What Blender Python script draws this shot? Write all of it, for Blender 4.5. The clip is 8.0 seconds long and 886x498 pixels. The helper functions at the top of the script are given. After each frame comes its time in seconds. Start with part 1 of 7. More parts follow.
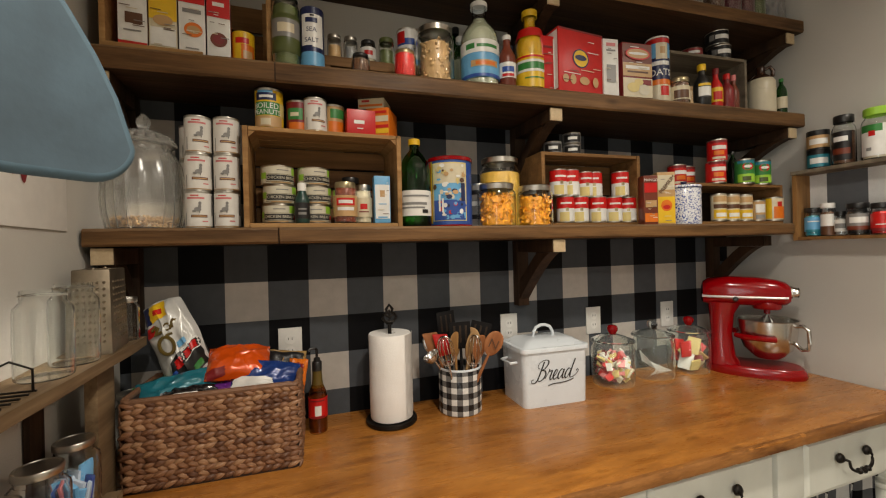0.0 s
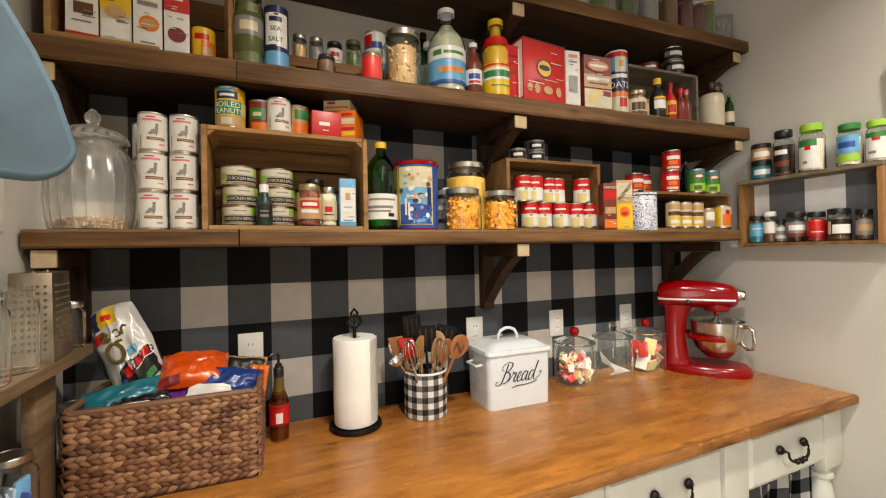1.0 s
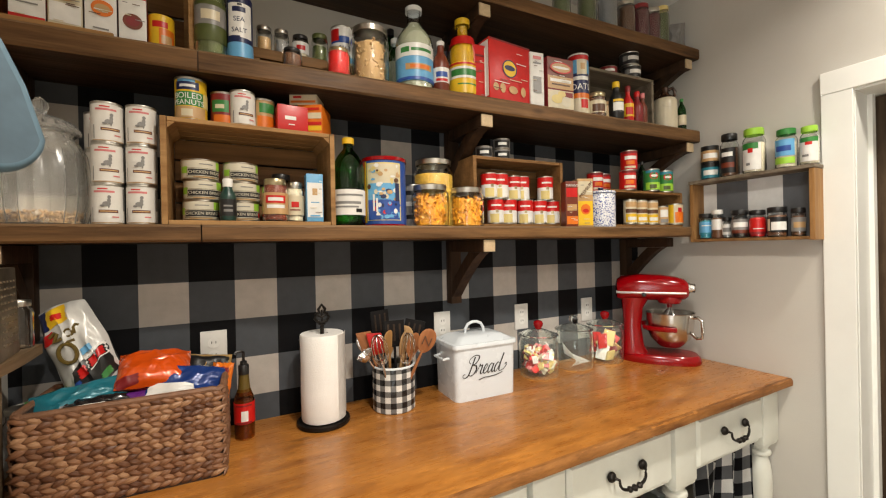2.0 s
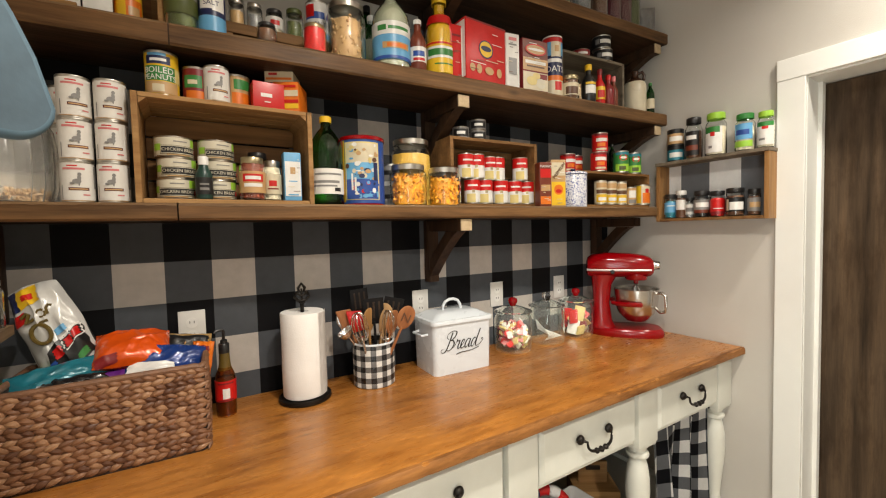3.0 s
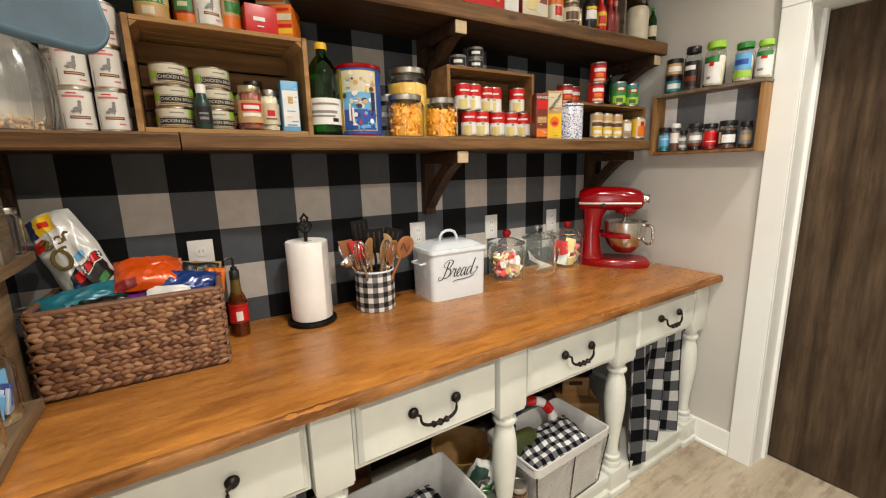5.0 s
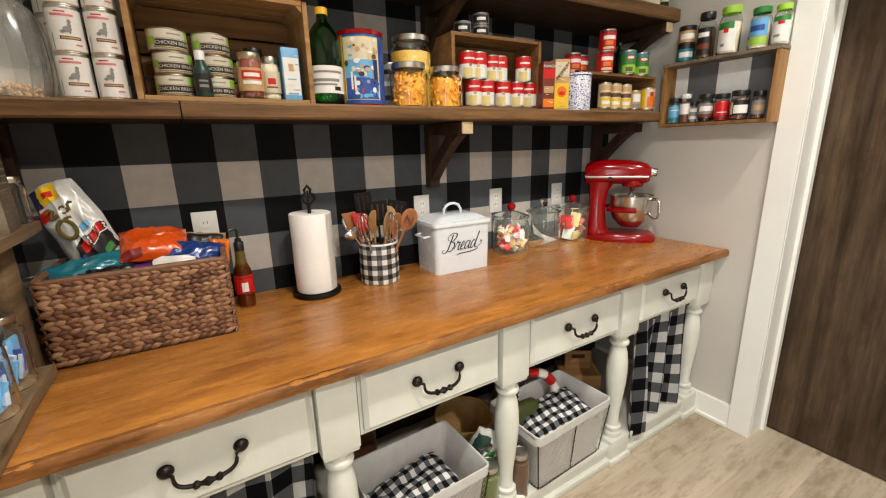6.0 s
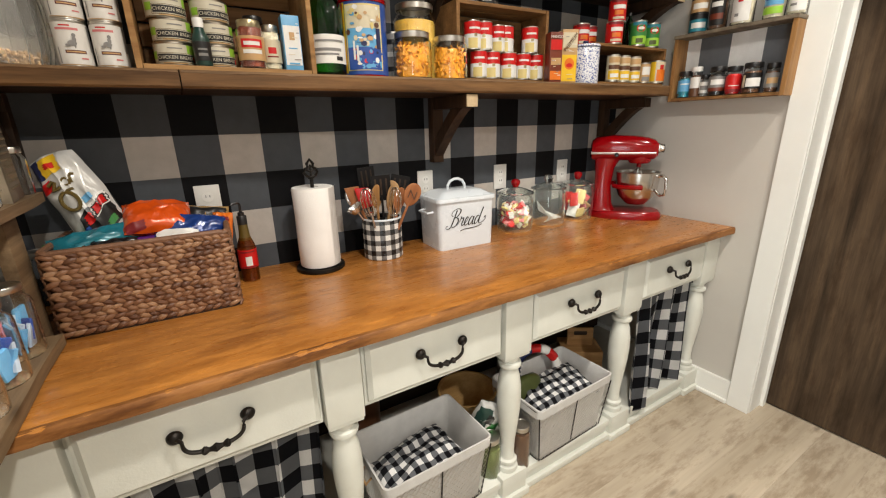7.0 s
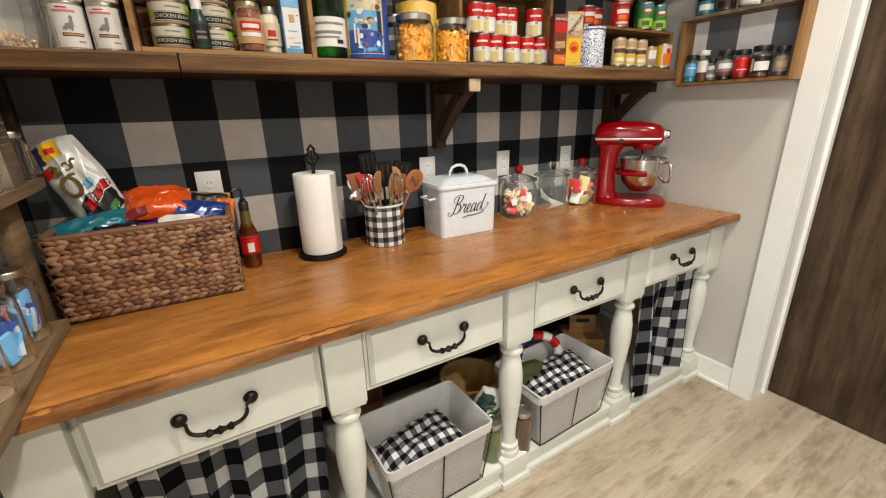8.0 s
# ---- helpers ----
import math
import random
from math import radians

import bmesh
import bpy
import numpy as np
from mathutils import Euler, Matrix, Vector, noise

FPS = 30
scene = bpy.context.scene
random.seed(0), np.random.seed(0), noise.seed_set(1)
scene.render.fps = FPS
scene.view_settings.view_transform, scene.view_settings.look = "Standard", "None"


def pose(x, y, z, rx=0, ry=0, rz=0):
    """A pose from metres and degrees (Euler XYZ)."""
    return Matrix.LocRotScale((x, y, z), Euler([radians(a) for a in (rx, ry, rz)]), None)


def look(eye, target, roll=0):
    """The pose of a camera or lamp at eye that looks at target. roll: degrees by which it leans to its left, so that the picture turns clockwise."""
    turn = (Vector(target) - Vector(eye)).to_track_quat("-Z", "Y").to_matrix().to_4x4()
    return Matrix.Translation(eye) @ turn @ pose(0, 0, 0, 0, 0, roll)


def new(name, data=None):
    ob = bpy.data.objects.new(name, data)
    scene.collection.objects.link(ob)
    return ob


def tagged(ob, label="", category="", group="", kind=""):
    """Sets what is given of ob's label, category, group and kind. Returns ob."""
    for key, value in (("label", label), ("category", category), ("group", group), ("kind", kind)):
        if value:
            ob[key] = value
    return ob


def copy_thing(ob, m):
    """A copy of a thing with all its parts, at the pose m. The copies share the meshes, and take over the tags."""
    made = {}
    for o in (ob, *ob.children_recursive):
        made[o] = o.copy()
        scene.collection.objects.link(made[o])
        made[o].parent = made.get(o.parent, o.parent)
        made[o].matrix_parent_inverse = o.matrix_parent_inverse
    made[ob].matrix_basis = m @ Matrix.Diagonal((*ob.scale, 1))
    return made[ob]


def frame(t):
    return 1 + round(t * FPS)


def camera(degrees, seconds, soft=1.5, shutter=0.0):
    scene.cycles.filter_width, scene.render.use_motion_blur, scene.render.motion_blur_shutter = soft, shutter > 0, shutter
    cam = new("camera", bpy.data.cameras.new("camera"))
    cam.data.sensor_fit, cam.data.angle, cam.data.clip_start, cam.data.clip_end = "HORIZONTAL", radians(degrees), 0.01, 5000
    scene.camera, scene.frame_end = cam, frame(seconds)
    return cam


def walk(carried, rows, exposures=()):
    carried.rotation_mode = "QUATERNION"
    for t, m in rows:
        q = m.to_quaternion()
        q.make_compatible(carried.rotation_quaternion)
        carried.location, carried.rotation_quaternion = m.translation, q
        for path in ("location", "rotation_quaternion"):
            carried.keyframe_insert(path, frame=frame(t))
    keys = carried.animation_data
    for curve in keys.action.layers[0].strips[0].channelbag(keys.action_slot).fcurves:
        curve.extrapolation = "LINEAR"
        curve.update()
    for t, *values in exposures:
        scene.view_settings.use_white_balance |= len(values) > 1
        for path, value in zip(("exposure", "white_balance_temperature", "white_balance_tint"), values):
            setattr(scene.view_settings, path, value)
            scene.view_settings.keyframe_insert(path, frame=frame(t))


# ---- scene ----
cam = camera(94.4, 8.0, soft=1.15)
PATH = [
    (0, (0.07, 0.241, 1.481), (0.735, 2.127, 1.481), -1.4),
    (0.5, (0.077, 0.235, 1.477), (0.808, 2.096, 1.492), -1.3),
    (1, (0.077, 0.232, 1.481), (0.883, 2.063, 1.496), -1.1),
    (1.5, (0.075, 0.222, 1.482), (0.953, 2.019, 1.495), -1.1),
    (3, (0.042, 0.189, 1.464), (1.091, 1.89, 1.373), -1.4),
    (3.5, (0.023, 0.168, 1.464), (1.093, 1.849, 1.296), -1.4),
    (4, (0.003, 0.152, 1.455), (1.078, 1.82, 1.21), -1.5),
    (4.5, (-0.004, 0.147, 1.449), (1.063, 1.808, 1.128), -1.5),
    (6, (-0.002, 0.146, 1.42), (1.017, 1.796, 0.931), -1.5),
    (6.5, (-0.002, 0.147, 1.414), (1.002, 1.79, 0.873), -1.5),
    (7, (-0.003, 0.148, 1.401), (0.987, 1.785, 0.82), -1.4),
    (7.5, (0.0, 0.149, 1.396), (0.977, 1.782, 0.781), -1.4),
    (8, (0.001, 0.148, 1.392), (0.969, 1.78, 0.759), -1.5),
]
EXPOSURES = [(0.0, -0.46, 7050, 10), (0.5, 0.05, 7000, 10), (1.0, 0.10, 7000, 10), (1.5, 0.10, 6950, 10), (3.5, 0.07, 6900, 10), (4.5, 0.06, 6800, 10), (6.5, 0.05, 6650, 10), (8.0, 0.02, 6600, 10)]
walk(cam, [(t, look(eye, target, roll)) for t, eye, target, roll in PATH], EXPOSURES)

# ---- light ----
XL, XR, YB, YN, ZC = -0.45, 2.15, 1.75, -2.45, 2.72  # inner faces of the room; unseen south wall YN set back to cut bounce
world = bpy.data.worlds.new("world")
scene.world = world
world.use_nodes = True
world.node_tree.nodes["Background"].inputs[0].default_value = (1.0, 0.95, 0.88, 1)
world.node_tree.nodes["Background"].inputs[1].default_value = 0.02
LAMPS = [(0.52, 0.36, 23.0), (1.77, 0.33, 13.5), (0.35, -0.98, 42.0)]
for lx, ly, power in LAMPS:
    lamp = bpy.data.lights.new("ceiling_lamp", "AREA")
    lamp.shape, lamp.size, lamp.energy, lamp.color = "DISK", 0.13, power, (1.0, 0.955, 0.885)
    lamp.spread = radians(150)
    new("ceiling_lamp", lamp).matrix_world = look((lx, ly, ZC - 0.05), (lx, ly, 0))

# cool daylight from the west, beside the walkway; its glazed door is added, unseen
GY0, GY1, GZ = -1.13, -0.27, 2.03
day = bpy.data.lights.new("door_daylight", "AREA")
day.shape, day.size, day.size_y, day.energy, day.color = "RECTANGLE", GY1 - GY0 - 0.2, 1.6, 15.0, (0.82, 0.92, 1.0)
new("door_daylight", day).matrix_world = look((XL - 0.10, (GY0 + GY1) / 2, 1.12), (0, (GY0 + GY1) / 2, 1.12))


# ---- materials ----
def nodes_of(name):
    m = bpy.data.materials.new(name)
    m.use_nodes = True
    nt = m.node_tree
    return m, nt, nt.nodes["Principled BSDF"]


def add_noise(nt, co, scale, detail=4.0, rough=0.55):
    n = nt.nodes.new("ShaderNodeTexNoise")
    n.inputs["Scale"].default_value, n.inputs["Detail"].default_value = scale, detail
    n.inputs["Roughness"].default_value = rough
    nt.links.new(co, n.inputs["Vector"])
    return n.outputs[0]


def coords(nt, kind="Object", stretch=(1, 1, 1)):
    t = nt.nodes.new("ShaderNodeTexCoord")
    if stretch == (1, 1, 1):
        return t.outputs[kind]
    mp = nt.nodes.new("ShaderNodeMapping")
    mp.inputs["Scale"].default_value = stretch
    nt.links.new(t.outputs[kind], mp.inputs["Vector"])
    return mp.outputs[0]


def ramp(nt, fac, stops, kind="LINEAR"):
    r = nt.nodes.new("ShaderNodeValToRGB")
    r.color_ramp.interpolation = kind
    while len(r.color_ramp.elements) < len(stops):
        r.color_ramp.elements.new(0.5)
    for e, (p, c) in zip(r.color_ramp.elements, stops):
        e.position, e.color = p, (*c, 1)
    nt.links.new(fac, r.inputs[0])
    return r.outputs[0]


def blend(nt, fac, a, b, kind="MIX"):
    n = nt.nodes.new("ShaderNodeMix")
    n.data_type, n.blend_type = "RGBA", kind
    for sock, v in ((n.inputs[0], fac), (n.inputs[6], a), (n.inputs[7], b)):
        if isinstance(v, (int, float)):
            sock.default_value = v
        elif isinstance(v, tuple):
            sock.default_value = (*v, 1)
        else:
            nt.links.new(v, sock)
    return n.outputs[2]


def calc(nt, op, a, b=None):
    n = nt.nodes.new("ShaderNodeMath")
    n.operation = op
    for sock, v in zip(n.inputs, (a, b)):
        if v is None:
            continue
        if isinstance(v, (int, float)):
            sock.default_value = v
        else:
            nt.links.new(v, sock)
    return n.outputs[0]


def bump(nt, bsdf, height, strength, distance=0.002):
    n = nt.nodes.new("ShaderNodeBump")
    n.inputs["Strength"].default_value, n.inputs["Distance"].default_value = strength, distance
    nt.links.new(height, n.inputs["Height"])
    nt.links.new(n.outputs[0], bsdf.inputs["Normal"])


def shade(c, f):
    return tuple(min(1.0, v * f) for v in c)


def plain(name, c, rough=0.5, metal=0.0, vary=0.12, scale=14.0, relief=0.15, fine=160.0, coat=0.0):
    """Painted, printed or metal surface with mottling at two scales and a fine relief."""
    m, nt, p = nodes_of(name)
    co = coords(nt)
    big, small = add_noise(nt, co, scale), add_noise(nt, co, fine, 3)
    col = ramp(nt, big, [(0.3, shade(c, 1 - vary)), (0.7, shade(c, 1 + vary * 0.6))])
    col = blend(nt, calc(nt, "MULTIPLY", small, vary * 0.8), col, shade(c, 0.6))
    nt.links.new(col, p.inputs["Base Color"])
    rr = calc(nt, "ADD", calc(nt, "MULTIPLY", big, 0.16), rough - 0.08)
    nt.links.new(rr, p.inputs["Roughness"])
    p.inputs["Metallic"].default_value = metal
    p.inputs["Coat Weight"].default_value = coat
    if relief:
        bump(nt, p, small, relief)
    return m


def wood(name, dark, light, axis=0, rough=0.5, grain=1.0, knots=True, relief=0.35, coat=0.0, blotch=0.0, drift_by=0.8, spec=0.22, run=1.6):
    """Sawn board: grain along one axis, broad tone drift, knots and fine pores."""
    m, nt, p = nodes_of(name)
    s = [26 * grain] * 3
    s[axis] = run * grain
    f = [150 * grain] * 3
    f[axis] = 4.4 * run * grain
    info = nt.nodes.new("ShaderNodeObjectInfo")
    shift = nt.nodes.new("ShaderNodeVectorMath")
    shift.operation = "ADD"
    nt.links.new(nt.nodes.new("ShaderNodeTexCoord").outputs["Object"], shift.inputs[0])
    off = nt.nodes.new("ShaderNodeCombineXYZ")
    for i in range(3):
        nt.links.new(calc(nt, "MULTIPLY", info.outputs["Random"], 7.0 + i), off.inputs[i])
    nt.links.new(off.outputs[0], shift.inputs[1])

    def mapped(sc):
        mp = nt.nodes.new("ShaderNodeMapping")
        mp.inputs["Scale"].default_value = sc
        nt.links.new(shift.outputs[0], mp.inputs["Vector"])
        return mp.outputs[0]

    g, pores, drift = add_noise(nt, mapped(s), 1.0, 5, 0.65), add_noise(nt, mapped(f), 1.0, 3), add_noise(nt, mapped((3, 3, 3)), 1.0, 2)
    col = ramp(nt, g, [(0.28, dark), (0.5, tuple((a + b) / 2 for a, b in zip(dark, light))), (0.72, light)])
    col = blend(nt, calc(nt, "MULTIPLY", pores, 0.45), col, shade(dark, 0.55))
    tone = ramp(nt, drift, [(0.3, (0.72, 0.7, 0.68)), (0.7, (1.0, 1.0, 1.0))])
    col = blend(nt, drift_by, col, tone, "MULTIPLY")
    if blotch:
        bs = [22.0] * 3
        bs[axis] = 5.0
        bl_ = add_noise(nt, mapped(tuple(bs)), 1.0, 5, 0.7)
        col = blend(nt, blotch, col, ramp(nt, bl_, [(0.36, (0.42, 0.34, 0.26)), (0.52, (1, 1, 1))]), "MULTIPLY")
    if knots:
        v = nt.nodes.new("ShaderNodeTexVoronoi")
        v.inputs["Scale"].default_value = 1.0
        ks = [9.0] * 3
        ks[axis] = 3.2
        nt.links.new(mapped(tuple(ks)), v.inputs["Vector"])
        spot = ramp(nt, v.outputs["Distance"], [(0.03, (1, 1, 1)), (0.13, (0, 0, 0))])
        col = blend(nt, calc(nt, "MULTIPLY", spot, 0.75), col, shade(dark, 0.35))
    nt.links.new(col, p.inputs["Base Color"])
    nt.links.new(calc(nt, "ADD", calc(nt, "MULTIPLY", pores, 0.3), rough - 0.15), p.inputs["Roughness"])
    p.inputs["Coat Weight"].default_value, p.inputs["Coat Roughness"].default_value = coat, 0.25
    p.inputs["Specular IOR Level"].default_value = spec
    bump(nt, p, calc(nt, "ADD", calc(nt, "MULTIPLY", g, 0.6), pores), relief, 0.0015)
    return m


def gingham(name, white, grey, black, rough=0.85, weave=900.0, kind="UV", spec=0.12):
    """Buffalo check with one check to the unit of its coordinates."""
    m, nt, p = nodes_of(name)
    sep = nt.nodes.new("ShaderNodeSeparateXYZ")
    co = coords(nt, kind)
    nt.links.new(co, sep.inputs[0])

    def stripe(o):
        return calc(nt, "FLOORED_MODULO", calc(nt, "FLOOR", o), 2.0)

    tot = calc(nt, "MULTIPLY", calc(nt, "ADD", stripe(sep.outputs[0]), stripe(sep.outputs[2 if kind == "Object" else 1])), 0.5)
    col = ramp(nt, tot, [(0.0, white), (0.3, grey), (0.8, black)], "CONSTANT")
    ob = coords(nt)
    spots, fibre = add_noise(nt, ob, 3.0 if kind == "Object" else 20), add_noise(nt, ob, weave, 2)
    col = blend(nt, 0.35, col, ramp(nt, spots, [(0.3, (0.62, 0.61, 0.60)), (0.7, (1, 1, 1))]), "MULTIPLY")
    col = blend(nt, 0.3, col, ramp(nt, fibre, [(0.3, (0.55, 0.55, 0.55)), (0.7, (1, 1, 1))]), "MULTIPLY")
    nt.links.new(col, p.inputs["Base Color"])
    p.inputs["Roughness"].default_value = rough
    p.inputs["Specular IOR Level"].default_value = spec
    bump(nt, p, fibre, 0.25, 0.001)
    return m


def glass(name, tint=(1, 1, 1), rough=0.02):
    m, nt, p = nodes_of(name)
    p.inputs["Base Color"].default_value = (*tint, 1)
    p.inputs["Transmission Weight"].default_value, p.inputs["IOR"].default_value = 1.0, 1.45
    n = add_noise(nt, coords(nt), 30)
    nt.links.new(calc(nt, "MULTIPLY", n, rough * 2), p.inputs["Roughness"])
    bump(nt, p, n, 0.04, 0.002)
    return m


M = {}
M["paint_wall"] = plain("greige_wall_paint", (0.52, 0.49, 0.44), 0.75, vary=0.05, scale=2.5, relief=0.3, fine=240)
M["paint_ceiling"] = plain("white_ceiling_paint", (0.78, 0.76, 0.72), 0.8, vary=0.04, scale=3)
M["trim"] = plain("cream_trim_paint", (0.78, 0.775, 0.73), 0.42, vary=0.04, scale=5, relief=0.08)
M["furniture"] = plain("white_furniture_paint", (0.61, 0.61, 0.545), 0.45, vary=0.06, scale=9, relief=0.15)
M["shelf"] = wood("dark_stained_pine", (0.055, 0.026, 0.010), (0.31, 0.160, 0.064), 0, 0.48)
# darker copy of the pine, with the shade of the undersides in its colour
M["shelf_shade"] = wood("shaded_shelf_pine", (0.016, 0.008, 0.004), (0.088, 0.044, 0.020), 0, 0.5)
M["worn"] = wood("worn_pale_edge", (0.11, 0.058, 0.026), (0.34, 0.205, 0.105), 0, 0.6, knots=False)
M["bracket"] = wood("dark_stained_bracket", (0.018, 0.009, 0.005), (0.085, 0.042, 0.020), 2, 0.55)
M["raw_end"] = wood("raw_pine_end", (0.52, 0.38, 0.22), (0.74, 0.58, 0.38), 1, 0.6, knots=False)
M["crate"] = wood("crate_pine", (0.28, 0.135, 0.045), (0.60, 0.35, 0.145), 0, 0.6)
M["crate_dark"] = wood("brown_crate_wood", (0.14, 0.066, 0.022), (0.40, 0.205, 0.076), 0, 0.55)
M["grey_wood"] = wood("weathered_grey_wood", (0.12, 0.095, 0.065), (0.32, 0.26, 0.19), 0, 0.65)
M["oak"] = wood("honey_oak", (0.24, 0.115, 0.04), (0.50, 0.27, 0.10), 2, 0.5)
M["rack"] = wood("rough_rack_wood", (0.13, 0.080, 0.042), (0.38, 0.26, 0.145), 1, 0.65)
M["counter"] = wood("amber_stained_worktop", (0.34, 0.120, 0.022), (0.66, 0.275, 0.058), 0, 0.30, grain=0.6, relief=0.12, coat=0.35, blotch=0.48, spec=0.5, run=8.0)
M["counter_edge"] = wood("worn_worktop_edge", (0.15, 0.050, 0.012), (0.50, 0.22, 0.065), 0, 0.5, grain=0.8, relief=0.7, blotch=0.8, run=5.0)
M["door"] = wood("dark_door_wood", (0.020, 0.013, 0.008), (0.150, 0.098, 0.058), 2, 0.36, grain=0.8, knots=False, blotch=0.5)
M["floor"] = wood("limed_floor_board", (0.40, 0.325, 0.23), (0.64, 0.545, 0.42), 0, 0.5, grain=0.3, drift_by=0.5, blotch=0.52, spec=0.4)
M["under"] = wood("dark_recess_wood", (0.02, 0.012, 0.008), (0.07, 0.042, 0.026), 0, 0.6)
M["wallpaper"] = gingham("buffalo_check_wallpaper", (0.52, 0.475, 0.43), (0.082, 0.089, 0.099), (0.0045, 0.0045, 0.0055), 0.6, kind="Object")
M["gingham"] = gingham("gingham_cloth", (0.80, 0.79, 0.77), (0.14, 0.145, 0.155), (0.007, 0.007, 0.009), 0.9)
M["crock"] = gingham("gingham_glaze", (0.75, 0.73, 0.69), (0.16, 0.155, 0.15), (0.010, 0.010, 0.011), 0.25, weave=260, spec=0.5)
M["iron"] = plain("oil_rubbed_iron", (0.022, 0.018, 0.015), 0.42, 0.75, vary=0.3, scale=40)
M["steel"] = plain("brushed_steel", (0.62, 0.60, 0.57), 0.22, 1.0, vary=0.08, scale=20, relief=0.04)
M["tin"] = plain("tinplate", (0.55, 0.52, 0.47), 0.3, 1.0, vary=0.1, scale=30, relief=0.04)
M["gold_lid"] = plain("brass_coloured_lid", (0.48, 0.40, 0.24), 0.32, 0.9, vary=0.1)
M["red_enamel"] = plain("red_enamel", (0.26, 0.0012, 0.0035), 0.14, vary=0.03, scale=6, relief=0.0)
M["satin_band"] = plain("satin_aluminium", (0.80, 0.78, 0.76), 0.45, 0.6, vary=0.04, scale=20, relief=0.03)
M["white_enamel"] = plain("white_enamel", (0.70, 0.745, 0.78), 0.28, vary=0.03, scale=8, relief=0.03, coat=0.3)
M["nylon"] = plain("black_nylon", (0.009, 0.008, 0.008), 0.6, vary=0.2, scale=30, relief=0.1)
M["nylon"].node_tree.nodes["Principled BSDF"].inputs["Specular IOR Level"].default_value = 0.15
M["paper"] = plain("white_label_paper", (0.72, 0.69, 0.64), 0.55, vary=0.05, scale=30)
M["towel"] = plain("paper_towel", (0.84, 0.81, 0.77), 0.95, vary=0.03, scale=20, relief=0.35, fine=220)
M["liner"] = plain("oatmeal_liner_cloth", (0.56, 0.545, 0.52), 0.95, vary=0.08, scale=22, relief=0.6, fine=420)
M["frosted"] = plain("frosted_blue_wrapper", (0.40, 0.47, 0.56), 0.3, vary=0.2, scale=40, relief=0.2)
M["cream_ware"] = plain("cream_stoneware", (0.60, 0.53, 0.39), 0.3, vary=0.07, scale=12, relief=0.04)
M["brown_ware"] = plain("brown_stoneware", (0.05, 0.022, 0.012), 0.25, vary=0.15)
M["plate"] = plain("white_plastic", (0.66, 0.64, 0.60), 0.4, vary=0.02)
M["pad"] = plain("blue_grey_suede", (0.064, 0.104, 0.136), 0.8, vary=0.6, scale=13, relief=0.12, fine=120)
M["pad_edge"] = plain("blue_grey_piping", (0.07, 0.125, 0.165), 0.7, vary=0.15, scale=16)
M["cream_box"] = plain("kraft_card", (0.36, 0.24, 0.12), 0.7, vary=0.1)
M["wicker"] = plain("water_hyacinth", (0.20, 0.094, 0.048), 0.55, vary=0.35, scale=30, relief=0.7, fine=300)
M["wicker_shade"] = plain("shaded_wicker_core", (0.030, 0.014, 0.009), 0.8, vary=0.3, scale=40)
M["glass"] = glass("clear_glass", (0.97, 0.985, 0.975))
M["jar_glass"] = glass("hazed_jar_glass", (0.90, 0.94, 0.91))
# small diffuse share: a pale haze in place of bright reflections
M["jar_glass"].node_tree.nodes["Principled BSDF"].inputs["Transmission Weight"].default_value = 0.98
M["green_glass"] = glass("green_glass", (0.07, 0.34, 0.09))
M["amber_glass"] = glass("amber_glass", (0.55, 0.24, 0.05))
M["oil_fill"] = plain("golden_oil", (0.80, 0.44, 0.015), 0.2, vary=0.03, relief=0)
M["pale_fill"] = plain("pale_oil_fill", (0.60, 0.60, 0.42), 0.2, vary=0.04, relief=0)
for liquid_, share in (("oil_fill", 0.45), ("pale_fill", 0.55)):
    M[liquid_].node_tree.nodes["Principled BSDF"].inputs["Transmission Weight"].default_value = share
M["hazy_glass"] = glass("lightened_glass", (0.97, 0.95, 0.90), 0.20)
# diffuse share whitens the glass, a haze that makes it look lit
M["hazy_glass"].node_tree.nodes["Principled BSDF"].inputs["Transmission Weight"].default_value = 0.93
INKS = {"red": (0.54, 0.009, 0.008), "dark_red": (0.20, 0.012, 0.014), "orange": (0.70, 0.16, 0.012), "yellow": (0.75, 0.46, 0.02), "green": (0.03, 0.20, 0.04),
        "lime": (0.30, 0.55, 0.05), "teal": (0.02, 0.20, 0.26), "blue": (0.02, 0.07, 0.30), "sky": (0.12, 0.36, 0.60), "navy": (0.010, 0.016, 0.07),
        "black": (0.012, 0.011, 0.011), "brown": (0.11, 0.045, 0.02), "tan": (0.50, 0.30, 0.13), "white": (0.74, 0.72, 0.68), "grey": (0.22, 0.21, 0.20),
        "cream": (0.62, 0.54, 0.38), "pink": (0.62, 0.18, 0.18), "purple": (0.10, 0.015, 0.16), "pickle": (0.075, 0.092, 0.022), "sauce": (0.16, 0.03, 0.012), "maroon": (0.09, 0.010, 0.014),
        "straw": (0.66, 0.52, 0.20), "bone": (0.60, 0.55, 0.43), "old_gold": (0.115, 0.075, 0.014), "deep_green": (0.012, 0.045, 0.035), "cinnamon": (0.060, 0.022, 0.007)}
for ink, rgb in INKS.items():
    M[ink] = plain(ink + "_print", rgb, 0.36, vary=0.08, scale=35, relief=0.05)


# ---- building helpers ----
def part(name, bm, material, parent=None, label="", smooth=True, at=None):
    me = bpy.data.meshes.new(name)
    bm.to_mesh(me)
    bm.free()
    me.materials.append(M[material] if isinstance(material, str) else material)
    if smooth:
        me.shade_smooth()
        me.set_sharp_from_angle(angle=radians(38))
    ob = new(name, me)
    if parent:
        ob.parent = parent
    if at is not None:
        ob.matrix_basis = at
    if label:
        ob["label"] = label
    return ob


